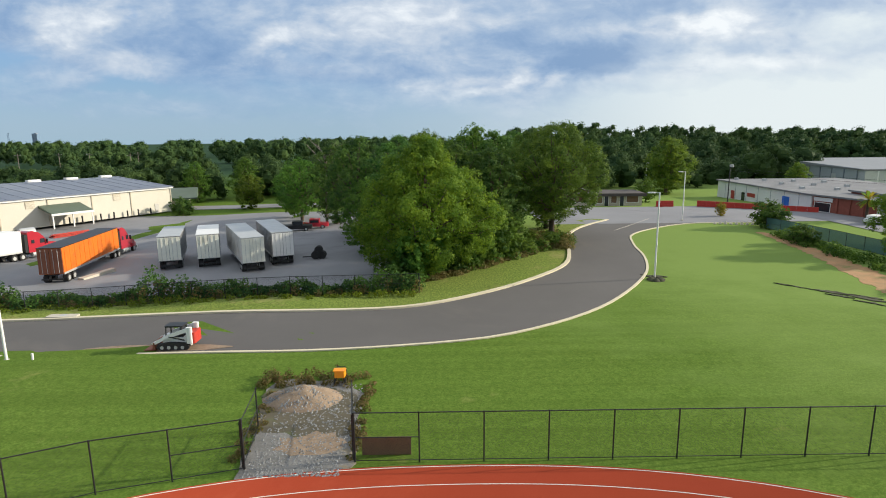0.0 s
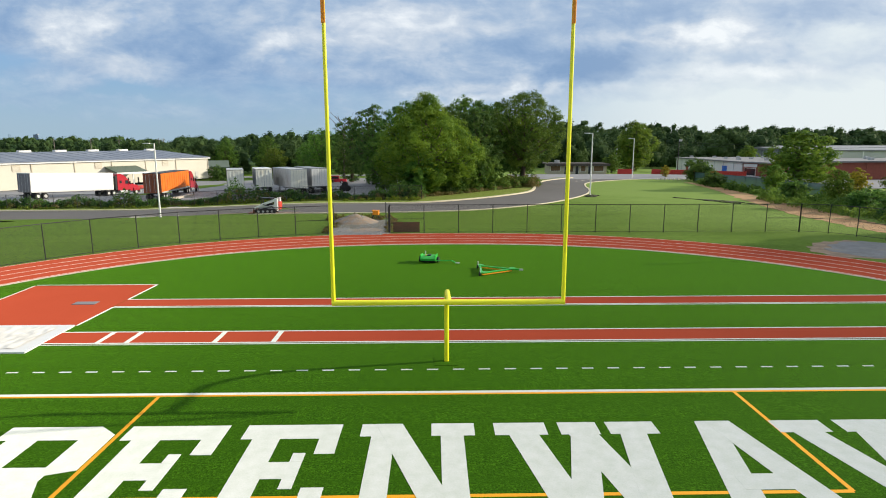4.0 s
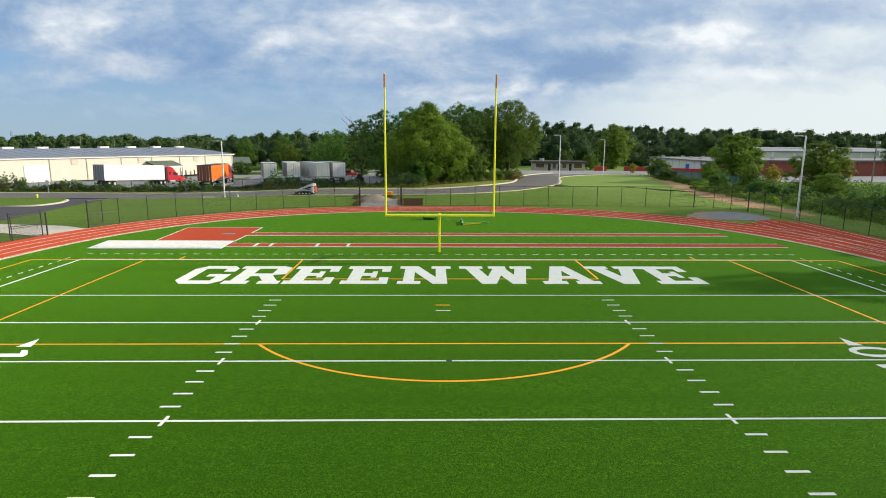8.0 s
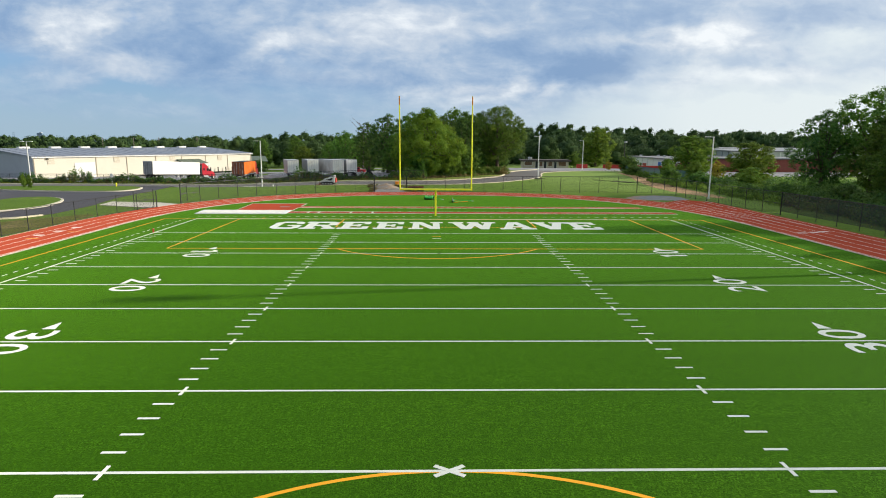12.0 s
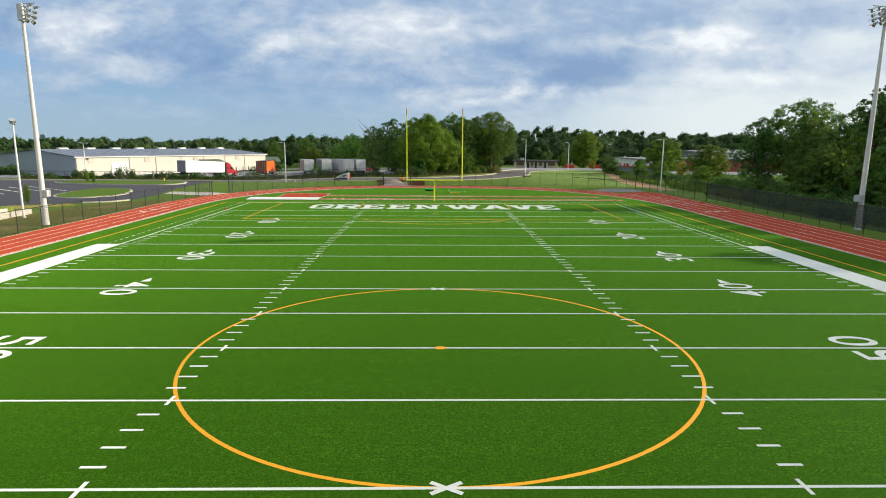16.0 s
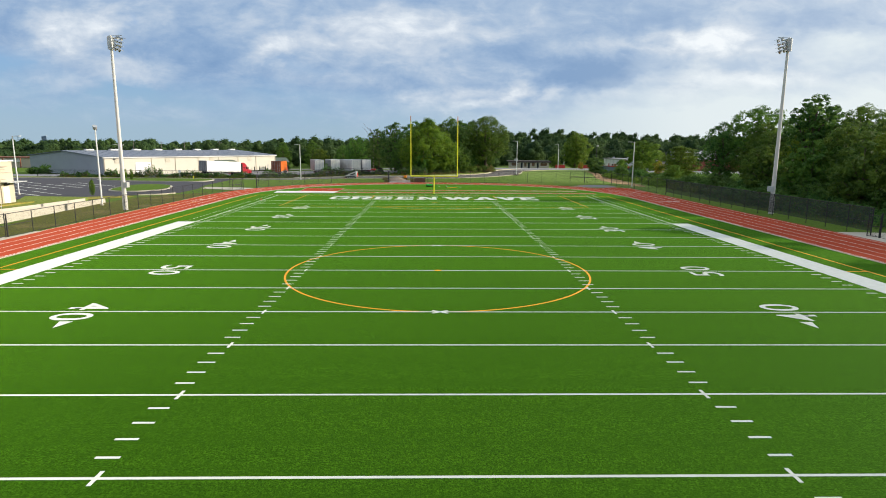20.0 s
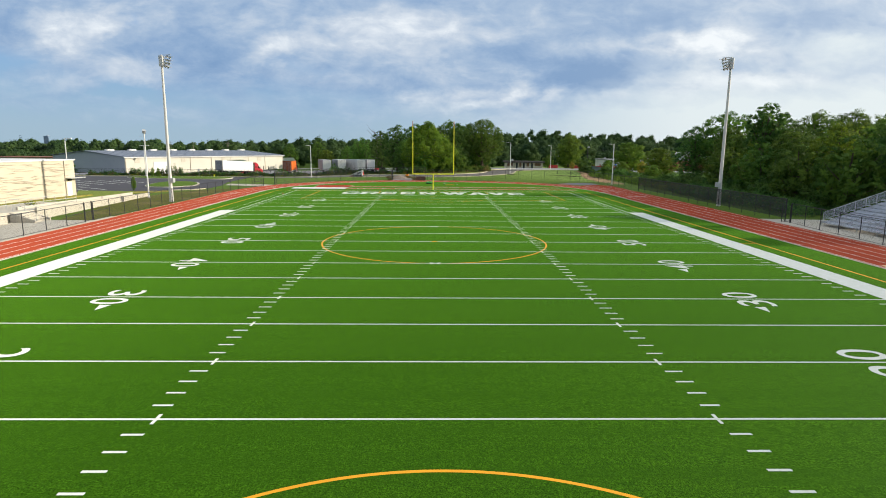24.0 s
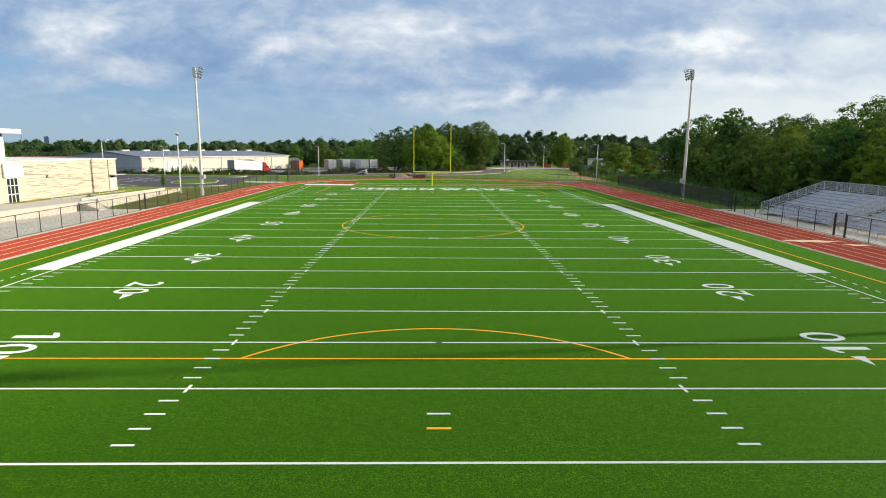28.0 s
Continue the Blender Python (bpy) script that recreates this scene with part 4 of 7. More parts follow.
fence("fence", [(38.3, -32.0), (37.6, -38.5), (37.15, -52.0)], 2.1, "black chain-link fence in front of the bleachers")
fence("fence", [(37.12, -53.6), (37.0, -62), (37.0, -92)], 2.1, "black chain-link fence in front of the bleachers")
fence("fence", [(-9.25, 41.9), (-15.2, 40.2), (-20.4, 37.7), (-25.6, 33.0), (-29.0, 28.0), (-31.3, 23.2)], H_F, "black chain-link fence curving round the bend")
fence("fence", [(-32.4, 19.2), (-33.7, 14.2), (-34.7, 6), (-35.0, -4), (-35.0, -33.2)], 1.9, "black chain-link fence beside the back straight")
fence("fence", [(-34.9, -34.8), (-34.8, -95)], 1.9, "black chain-link fence beside the concrete terrace")
fence("yard_fence", [(-100, 69.6), (-46, 70.2), (-2.0, 72.0)], 1.9, "dark chain-link fence with weeds round the truck yard")


def gate(x, y, x2, y2, high, label):
    ob = thing("gate", x, y, 0, label, "gate")
    d = (x2 - x, y2 - y)
    L = math.hypot(*d)
    for k in (0, 1):
        part("gate_post", Shape().rod((d[0] * k, d[1] * k, 0.03), (d[0] * k, d[1] * k, high + 0.1), 0.04, n=8), BLACK, ob)
    for z in (0.1, high * 0.5, high):
        part("gate_rail", Shape().rod((0, 0, z), (d[0], d[1], z), 0.025, n=6), BLACK, ob)
    part("wire_mesh", Shape().face([(0, 0, 0.1), (*d, 0.1), (*d, high), (0, 0, high)], [(0, 0), (L, 0), (L, high), (0, high)]), LINK, ob)
    return ob


gate(-4.35, 42.5, -4.9, 46.4, 2.2, "open black chain-link gate leaf folded back")
gate(-9.35, 42.0, -9.7, 45.6, 2.2, "open black chain-link gate leaf folded back")
gate(-31.4, 23.4, -31.9, 26.6, 2.2, "open black chain-link gate leaf by the path")
gate(-32.6, 18.9, -33.9, 17.0, 2.0, "open black chain-link gate leaf by the path")
gate(37.9, -31.0, 38.2, -32.0, 1.9, "narrow black chain-link gate beside the bleachers")
gate(37.15, -52.15, 37.12, -53.45, 2.15, "closed black chain-link gate in front of the bleachers")
gate(-35.0, -33.4, -35.0, -34.7, 1.9, "closed black chain-link gate at the terrace")

# ---- lamps ----
def area_lamp(x, y, h, arm, label, flood=False):
    z = terrain(x, y)
    ob = thing("light_pole", x, y, z, label, "light pole", "parking light poles")
    part("base", Shape().rod((0, 0, -0.1), (0, 0, 0.14), 0.20, n=12), CONCRETE, ob)
    part("pole", Shape().rod((0, 0, 0.1), (0, 0, h), 0.10, 0.075, n=10), WHITEWALL, ob)
    if flood:
        part("lamp_head", Shape().rod((0.0, -0.12, h + 0.05), (0.18, -0.32, h + 0.38), 0.20, 0.27, n=12), GREYWALL, ob)
        part("second_lamp", Shape().rod((0.05, 0.05, h - 0.05), (-0.12, 0.3, h + 0.2), 0.14, 0.2, n=12), BLACK, ob)
        part("arm", Shape().beam((-0.25, 0, h), (0.25, 0, h), 0.08, 0.08), GALV, ob)
        part("cross_bar", Shape().beam((-0.8, 0, h - 0.45), (0, 0, h - 0.45), 0.03, 0.03), GALV, ob)
    else:
        for a in arm:
            part("arm", Shape().beam((0, 0, h - 0.06), (a * 0.6, 0, h - 0.03), 0.06, 0.06), WHITEWALL, ob)
            part("lamp_head", Shape().box(min(a * 0.45, a * 1.2), max(a * 0.45, a * 1.2), -0.17, 0.17, h - 0.07, h + 0.03, 0.05), WHITEWALL, ob)
    return ob


POLES = "slim white light pole with a flat lamp head"
area_lamp(-31.0, 57.2, 8.3, (-1,), POLES + " beside the road")
area_lamp(22.4, 76.2, 9.0, (-1,), POLES + " on the lawn")
area_lamp(42.2, 116.5, 8.4, (-1,), POLES + " near the street")
area_lamp(38.6, 32.2, 8.6, (-1,), POLES + " by the fence")
area_lamp(-41.6, -7.3, 9.3, (), "slim grey pole with small round floodlights", flood=True)
area_lamp(-74.5, 60.7, 8.3, (-1, 1), POLES + " and a twin")
area_lamp(-62.0, 7.5, 8.6, (1,), POLES + " in the lot")


def flood_mast(x, y, h, s):
    ob = thing("floodlight_mast", x, y, 0, "tall grey steel stadium floodlight mast with angled lamps", "floodlight mast", "stadium masts")
    part("pole", Shape().rod((0, 0, -0.1), (0, 0, h), 0.25, 0.13, n=16), POLE, ob)
    part("base_sleeve", Shape().rod((0, 0, -0.05), (0, 0, 1.9), 0.29, 0.275, n=16), POLE, ob)
    part("control_box", Shape().box(s * 0.3 - 0.28, s * 0.3 + 0.28, -0.3, 0.3, 2.6, 3.2, 0.05), GALV, ob)
    part("enclosure", Shape().box(-0.26, 0.26, -0.34, 0.34, h - 1.5, h - 0.15, 0.05), GALV, ob)
    part("top_bar", Shape().beam((-s * 0.3, 0, h - 0.06), (s * 1.25, 0, h + 0.02), 0.08, 0.06), GALV, ob)
    for k in range(4):
        z = h - 0.26 - 0.36 * k
        arm = part("arm", Shape().beam((0, 0, z), (s * 0.75, 0, z - 0.05), 0.07, 0.07), GALV, ob)
        part("cross_arm", Shape().beam((s * 0.45, -0.62, z), (s * 0.45, 0.62, z), 0.06, 0.06), GALV, arm)
        for j in (-0.42, 0.42):
            c = Vector((s * (0.42 + 0.11 * (3 - k)), j, z - 0.02))
            part("lamp", Shape().rod(c, c + Vector((s * 0.28, 0, -0.08 - 0.05 * k)), 0.08, 0.16, n=12), GALV, arm)
            part("visor", Shape().beam(c + Vector((s * 0.04, 0, 0.14)), c + Vector((s * 0.62, 0, 0.06 - 0.09 * k)), 0.34, 0.022), GALV, arm)
    return ob


flood_mast(-36.1, -12.4, 19.4, 1)
flood_mast(39.6, -13.3, 19.8, -1)
flood_mast(39.6, -78.0, 20.1, -1)
flood_mast(-36.3, -78.6, 20.0, 1)

# ---- warehouse ----
A = math.degrees(math.atan2(57.2, 36.9))
wh = thing("warehouse", -99.8, 99.8, -2.2, "long low cream metal warehouse with a grey roof", "warehouse", rz=A)
WL, WD, EV, RG = 68.0, 46.0, 5.7, 7.4
part("front_wall", Shape().box(0, WL, 0, 0.3, 0, EV), CREAM, wh)
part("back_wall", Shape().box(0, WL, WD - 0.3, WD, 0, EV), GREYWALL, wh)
for x in (0, WL - 0.3):
    s = Shape()
    s.v = [(x, 0.3, 0), (x, WD - 0.3, 0), (x, WD - 0.3, EV), (x, WD / 2, RG - 0.1), (x, 0.3, EV)]
    s.v += [(a + 0.3, b, c) for a, b, c in s.v]
    s.f = [(0, 4, 3, 2, 1), (5, 6, 7, 8, 9)] + [(i, (i + 1) % 5, 5 + (i + 1) % 5, 5 + i) for i in range(5)]
    s.uv = [None] * 7
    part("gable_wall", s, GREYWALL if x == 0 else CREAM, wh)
for y0, z0, y1, z1 in ((-0.5, EV - 0.02, WD / 2, RG), (WD / 2, RG, WD + 0.5, EV - 0.02)):
    s = Shape()
    s.v = [(-0.5, y0, z0), (WL + 0.5, y0, z0), (WL + 0.5, y1, z1), (-0.5, y1, z1)]
    s.v += [(a, b, c + 0.15) for a, b, c in s.v]
    s.f = [(3, 2, 1, 0), (4, 5, 6, 7)] + [(i, (i + 1) % 4, 4 + (i + 1) % 4, 4 + i) for i in range(4)]
    s.uv = [None] * 6
    rf = part("roof", s, METALROOF, wh)
    if y0 < 0:
        for k in range(23):
            x = 1.5 + k * 3
            part("roof_seam", Shape().beam((x, y0 + 0.1, z0 + 0.17), (x, y1 - 0.1, z1 + 0.17), 0.05, 0.06), METALROOF, rf)
for k in range(8):
    part("ridge_vent", Shape().box(6.6 + k * 8.2, 9.4 + k * 8.2, WD / 2 - 0.7, WD / 2 + 0.7, RG, RG + 0.55, 0.1), WHITEWALL, wh)
part("eave_gutter", Shape().box(-0.4, WL + 0.4, -0.42, -0.04, EV - 0.3, EV - 0.06), WHITEWALL, wh)
for x in (0.2, 15.4, 23.9, 32.7, 41.2, 49.7, 58.1, 67.8):
    part("downpipe", Shape().box(x - 0.09, x + 0.09, -0.14, -0.02, 0, EV - 0.3), STUCCO, wh)
for x in (4.1, 21.0, 38.0, 55.0):
    v = part("wall_vent", Shape().box(x - 0.8, x + 0.8, -0.08, -0.02, 3.8, 5.2), STUCCO, wh)
    for k in range(6):
        part("louvre", Shape().box(x - 0.7, x + 0.7, -0.12, -0.08, 3.9 + k * 0.2, 4.02 + k * 0.2), CREAM, v)
dr = part("roller_door", Shape().box(9.8, 15.0, -0.1, -0.02, 0, 3.95), WHITEWALL, wh, "closed white roller door")
for k in range(12):
    part("slat", Shape().box(9.9, 14.9, -0.13, -0.1, 0.05 + k * 0.32, 0.33 + k * 0.32), WHITEWALL, dr)
can = part("canopy_roof", Shape().prism([(39.4, -5.2), (47.2, -5.2), (47.2, -0.05), (39.4, -0.05)], lambda x, y: 2.7 + (y + 5.2) * 0.2, lambda x, y: 2.95 + (y + 5.2) * 0.25), GREENROOF, wh, "dull green sloping canopy roof")
part("canopy_fascia", Shape().box(39.3, 47.3, -5.32, -5.2, 2.5, 2.92), WHITEWALL, can)
for x in (39.6, 43.3, 47.0):
    part("canopy_post", Shape().box(x - 0.1, x + 0.1, -5.1, -4.9, 0, 2.7), WHITEWALL, wh)
for x in (44.5, 47.0, 50.8, 53.6, 56.6, 59.1, 62.0):
    part("bollard", Shape().rod((x, -0.8, 0), (x, -0.8, 1.4), 0.16, n=8), BLACK, wh)
part("side_door", Shape().box(63.6, 64.6, -0.09, -0.02, 0, 2.1), DIRTYWHITE, wh)
part("wall_lamp", Shape().box(3.0, 3.5, -0.35, -0.02, 4.9, 5.2), BLACK, wh)

annex = thing("shed", -62.0, 159.5, -2.1, "small cream annex with a green metal roof", "shed", rz=20)
part("wall", Shape().box(-3.2, 1.8, 0, 9, 0, 2.5), CREAM, annex)
part("roof", Shape().prism([(-3.8, -1.8), (3.8, -1.8), (3.8, 9.6), (-3.8, 9.6)], 2.5, lambda x, y: 2.8 if y < 0 else 4.4), GREENROOF, annex)

# ---- trucks and trailers ----
def wheel(parent, x, y, r=0.5, w=0.28):
    t = part("wheel", Shape().rod((x, y - w / 2, r), (x, y + w / 2, r), r, n=16), TYRE, parent)
    part("rim", Shape().rod((x, y - w / 2 - 0.02, r), (x, y + w / 2 + 0.02, r), r * 0.55, n=12), GALV, t)


def parked(x, y, rz, length):
    """Where a long vehicle stands: tilted with the ground from its rear to its nose."""
    a = math.radians(rz)
    z0, z1 = terrain(x, y), terrain(x + length * math.cos(a), y + length * math.sin(a))
    return pose(x, y, z0, 0, math.degrees(math.atan2(z0 - z1, length)), rz)


def trailer(x, y, rz, length, mat, roofmat, label, legs=True, doors=True, group="", ribs=True, doormat=None):
    """A box trailer; local x runs from its rear doors to its nose."""
    ob = thing("box_trailer", x, y, 0.0, label, "trailer", group, rz=rz)
    ob.matrix_basis = parked(x, y, rz, length)
    part("body", Shape().box(0.06, length, -1.28, 1.28, 1.15, 4.05), mat, ob)
    part("roof", Shape().box(0.0, length + 0.02, -1.3, 1.3, 4.05, 4.12), roofmat, ob)
    for s in (-1, 1):
        part("side_rail", Shape().box(0.05, length, min(s * 1.28, s * 1.32), max(s * 1.28, s * 1.32), 1.08, 1.3), GALV, ob)
        if doors:
            d = part("rear_door", Shape().box(-0.02, 0.06, min(s * 0.03, s * 1.24), max(s * 0.03, s * 1.24), 1.2, 3.98), doormat or mat, ob)
            for k in (0.35, 0.85):
                part("lock_rod", Shape().rod((-0.05, s * k, 1.25), (-0.05, s * k, 3.9), 0.025, n=6), GALV, d)
    for k in range(int(length / 1.25) if ribs else 0):
        for s in (-1, 1):
            part("rib", Shape().box(0.6 + k * 1.25, 0.66 + k * 1.25, min(s * 1.28, s * 1.305), max(s * 1.28, s * 1.305), 1.3, 4.0), mat, ob)
    part("bumper", Shape().box(-0.02, 0.1, -1.1, 1.1, 0.5, 0.65), BLACK, ob)
    part("frame", Shape().box(0.2, length - 0.3, -0.5, 0.5, 0.95, 1.15), BLACK, ob)
    for ax in (1.2, 2.5):
        for s in (-1, 1):
            wheel(ob, ax, s * 1.0, 0.5, 0.5)
    for s in (-0.8, 0.8) if legs else ():
        part("landing_leg", Shape().box(length - 3.0, length - 2.85, s - 0.08, s + 0.08, 0, 1.0), GALV, ob)
    return ob


ROW = "parked box trailers"
trailer(-32.0, 86.0, 109, 9.5, FLUTED, GALV, "grey fluted box trailer with cream rear doors", group=ROW, doormat=OFFWHITE)
trailer(-27.6, 86.6, 110, 9.0, FLUTED, WHITEWALL, "short grey box trailer with cream rear doors", group=ROW, doormat=OFFWHITE)
trailer(-21.3, 83.6, 116, 14.0, DIRTYWHITE, GALV, "long grimy grey box trailer with closed doors", group=ROW, doormat=OFFWHITE)
trailer(-18.8, 87.2, 114, 14.0, FLUTED, GALV, "grey box trailer with pale blue-white swing doors", group=ROW, doormat=WHITEWALL)


def tractor(x, y, rz, label):
    """A road tractor; local x points to its bonnet."""
    ob = thing("truck_tractor", x, y, 0.0, label, "truck", rz=rz)
    ob.matrix_basis = parked(x, y, rz, 5.0)
    def hull(profile, half, taper=1.0):
        """A side profile carried across the width, its upper corners drawn in."""
        top = max(z for _, z in profile)
        q = [(x, half * (taper if z > top - 1.2 else 1.0), z) for x, z in profile]
        sh = Shape()
        for k in (-1, 1):
            sh.face([(x, k * w, z) for x, w, z in (q if k < 0 else q[::-1])])
        for a, b in zip(q, q[1:] + q[:1]):
            sh.face([(a[0], -a[1], a[2]), (a[0], a[1], a[2]), (b[0], b[1], b[2]), (b[0], -b[1], b[2])])
        return sh
    cab = part("cab", hull([(0, 0.95), (0, 3.85), (0.9, 3.95), (1.9, 3.62), (2.6, 3.05), (3.25, 2.15), (3.25, 0.95)], 1.2, 0.94), RED, ob)
    # black box filling the gap between cab and trailer
    part("cab_gap_box", Shape().box(-0.5, -0.02, -1.12, 1.12, 1.0, 3.55), BLACK, ob)
    part("bonnet", hull([(3.25, 0.75), (3.25, 2.12), (4.6, 1.98), (5.7, 1.72), (6.05, 1.35), (6.05, 0.75)], 1.0, 0.86), RED, ob)
    part("windscreen", Shape().face([(2.64, -0.95, 3.02), (2.64, 0.95, 3.02), (3.24, 0.98, 2.2), (3.24, -0.98, 2.2)]), GLASS, cab)
    for s in (-1, 1):
        part("side_window", Shape().box(1.95, 2.7, min(s * 1.19, s * 1.215), max(s * 1.19, s * 1.215), 2.1, 2.72), GLASS, cab)
        part("sleeper_window", Shape().box(0.5, 1.0, min(s * 1.19, s * 1.215), max(s * 1.19, s * 1.215), 2.2, 2.7), GLASS, cab)
        part("mirror", Shape().box(2.85, 2.95, min(s * 1.3, s * 1.55), max(s * 1.3, s * 1.55), 2.0, 2.6), BLACK, cab)
        part("fender", Shape().box(4.2, 5.6, min(s * 0.8, s * 1.18), max(s * 0.8, s * 1.18), 0.8, 1.3, 0.1), RED, ob)
        wheel(ob, 4.9, s * 0.98, 0.5, 0.3)
        for ax in (-2.4, -1.1):
            wheel(ob, ax, s * 0.95, 0.5, 0.55)
        part("fuel_tank", Shape().rod((0.6, s * 0.95, 0.65), (2.6, s * 0.95, 0.65), 0.32, n=10), GALV, ob)
        part("headlight", Shape().box(5.9, 6.08, min(s * 0.6, s * 0.85), max(s * 0.6, s * 0.85), 1.0, 1.25), WHITEWALL, ob)
    part("frame", Shape().box(-3.2, 3.4, -0.42, 0.42, 0.7, 0.95), BLACK, ob)
    part("grille", Shape().box(6.05, 6.1, -0.55, 0.55, 0.85, 1.4), GALV, ob)
    part("bumper", Shape().box(6.05, 6.3, -1.15, 1.15, 0.4, 0.75, 0.05), GALV, ob)
    return ob


trailer(-63.7, 83.2, 74, 16.0, CLEANWHITE, CLEANWHITE, "long clean white box trailer behind a red tractor", legs=False, ribs=False, doormat=OLD_ASPHALT)
tractor(-59.0, 99.5, 79, "red sleeper-cab road tractor coupled to the white trailer")
trailer(-42.9, 81.0, 98.2, 16.1, ORANGE, BLACK, "faded orange box trailer with a rusty rear", legs=False, doormat=RUST)
tractor(-45.35, 97.9, 98, "red sleeper-cab road tractor coupled to the orange trailer")


def pickup(x, y, rz, mat, label):
    ob = thing("pickup_truck", x, y, terrain(x, y), label, "car", rz=rz)
    part("body", Shape().box(-2.7, 2.7, -0.95, 0.95, 0.45, 1.05, 0.12), mat, ob)
    cab = part("cab", Shape().prism([(-0.6, -0.85), (1.1, -0.85), (1.1, 0.85), (-0.6, 0.85)], 1.05, 1.75), mat, ob)
    part("window_glass", Shape().box(-0.5, 1.0, -0.87, 0.87, 1.15, 1.6), GLASS, cab)
    for ax in (-1.7, 1.7):
        for s in (-1, 1):
            wheel(ob, ax, s * 0.85, 0.38, 0.25)
    return ob


pickup(-22.2, 121.4, 5, RED, "dark red pickup truck parked at the back of the yard")
pickup(-24.6, 118.6, 8, BLACK, "black pickup truck parked at the back of the yard")

# ---- loads and bits in the yard ----
stack = thing("beam_stack", -67.5, 124.2, terrain(-67.5, 124.2), "stack of red steel racking beams under the canopy", "beam stack", rz=A)
for k in range(14):
    part("beam", Shape().beam((-3.2 + 0.15 * (k % 4), -0.9 + 0.36 * (k % 6), 0.2 + 0.24 * (k // 6)), (3.0 + 0.25 * (k % 3), -0.8 + 0.36 * (k % 6), 0.2 + 0.24 * (k // 6)), 0.22, 0.18), REDPANEL, stack)
tank = thing("storage_tank", -72.6, 120.4, terrain(-72.6, 120.4), "grey steel tank beside the canopy", "tank", rz=A)
part("shell", Shape().rod((-1.2, 0, 1.2), (1.2, 0, 1.2), 0.85, n=18), GALV, tank)
for x in (-0.8, 0.8):
    part("saddle", Shape().box(x - 0.12, x + 0.12, -0.7, 0.7, 0, 0.7), GALV, tank)
slab = thing("concrete_slab", -40.1, 84.8, terrain(-40.1, 84.8), "pale concrete slab leaning beside the orange trailer", "slab", rz=70)
part("slab", Shape().prism([(-2.2, -0.45), (2.2, -0.35), (2.2, 0.35), (-2.2, 0.45)], 0.0, lambda x, y: 0.35 + 0.06 * x), CONCRETE, slab)
roll = thing("rolled_tarp", -15.6, 90.6, terrain(-15.6, 90.6), "black rolled tarpaulin and tyres on the yard", "tarp")
for k, (x, y, z, r) in enumerate(((0, 0, 0.55, 0.55), (0.75, 0.2, 0.5, 0.5), (0.35, 0.1, 1.2, 0.48))):
    part("tyre", Shape().rod((x, y - 0.4, z), (x, y + 0.4, z), r, n=18), TYRE, roll)
part("drawbar", Shape().beam((-1.7, -0.1, 0.3), (-0.3, 0, 0.35), 0.12, 0.12), BLACK, roll)
hyd = thing("fire_hydrant", -52.5, 48.6, 0.15, "small yellow fire hydrant on the island", "hydrant")
hyd.scale = (0.75, 0.75, 0.75)
part("barrel", Shape().rod((0, 0, 0), (0, 0, 0.6), 0.12, n=12), YELLOW, hyd)
part("bonnet", Shape().rod((0, 0, 0.6), (0, 0, 0.78), 0.15, 0.05, n=12), YELLOW, hyd)
part("nozzle_cap", Shape().rod((-0.22, 0, 0.45), (0.22, 0, 0.45), 0.06, n=8), YELLOW, hyd)
sign = thing("sign_post", -63.9, 68.6, terrain(-63.9, 68.6), "small white sign plate on a thin post", "sign")
part("post", Shape().rod((0, 0, -0.1), (0, 0, 2.1), 0.03, n=6), GALV, sign)
part("plate", Shape().box(-0.3, 0.3, -0.05, -0.03, 1.4, 2.1, 0.04), WHITEWALL, sign)
for x0, x1, y in ((-35.0, -32.3, 67.9), (-34.6, -32.0, 57.8)):
    inlet = thing("kerb_inlet", (x0 + x1) / 2, y, road_top((x0 + x1) / 2, y), "pale concrete kerb inlet beside the road", "drain inlet")
    part("throat", Shape().box(-1.3, 1.3, -0.45, 0.45, -0.05, 0.2, 0.06), CONCRETE, inlet)
    part("cover", Shape().rod((0, 0.1, 0.2), (0, 0.1, 0.215), 0.3, n=16), GALV, inlet)
stub = thing("pipe_stub", -29.0, 57.0, terrain(-29.0, 57.0), "short white plastic pipe stub in the grass", "pipe")
part("pipe", Shape().rod((0, 0, -0.1), (0, 0, 0.55), 0.08, n=10), WHITEWALL, stub)
mound = Shape()
for k in range(7):
    a = 0.9 * k
    mound.rod((22.4 + 0.5 * math.cos(a), 75.8 + 0.45 * math.sin(a), -0.1), (22.4 + 0.4 * math.cos(a), 75.8 + 0.4 * math.sin(a), 0.22), 0.5, 0.15, n=9)
tagged(part("dirt_mound", mound, RUT), "low dark mound of dug soil by the pole", "soil mound")

# utility poles and their wires behind the warehouse
POLE_AT = ((-171, 262), (-158, 268), (-143, 264), (-122, 262), (-114, 240))
for x, y in POLE_AT:
    up = thing("utility_pole", x, y, terrain(x, y), "brown wooden utility pole with a crossarm", "utility pole", "utility poles")
    part("pole", Shape().rod((0, 0, -0.2), (0, 0, 11.6), 0.17, 0.12, n=8), DEADWOOD, up)
    part("crossarm", Shape().beam((-1.2, 0, 10.8), (1.2, 0, 10.8), 0.1, 0.12), DEADWOOD, up)
    for a in (-1.1, 0, 1.1):
        part("insulator", Shape().rod((a, 0, 10.86), (a, 0, 11.1), 0.06, n=6), GALV, up)
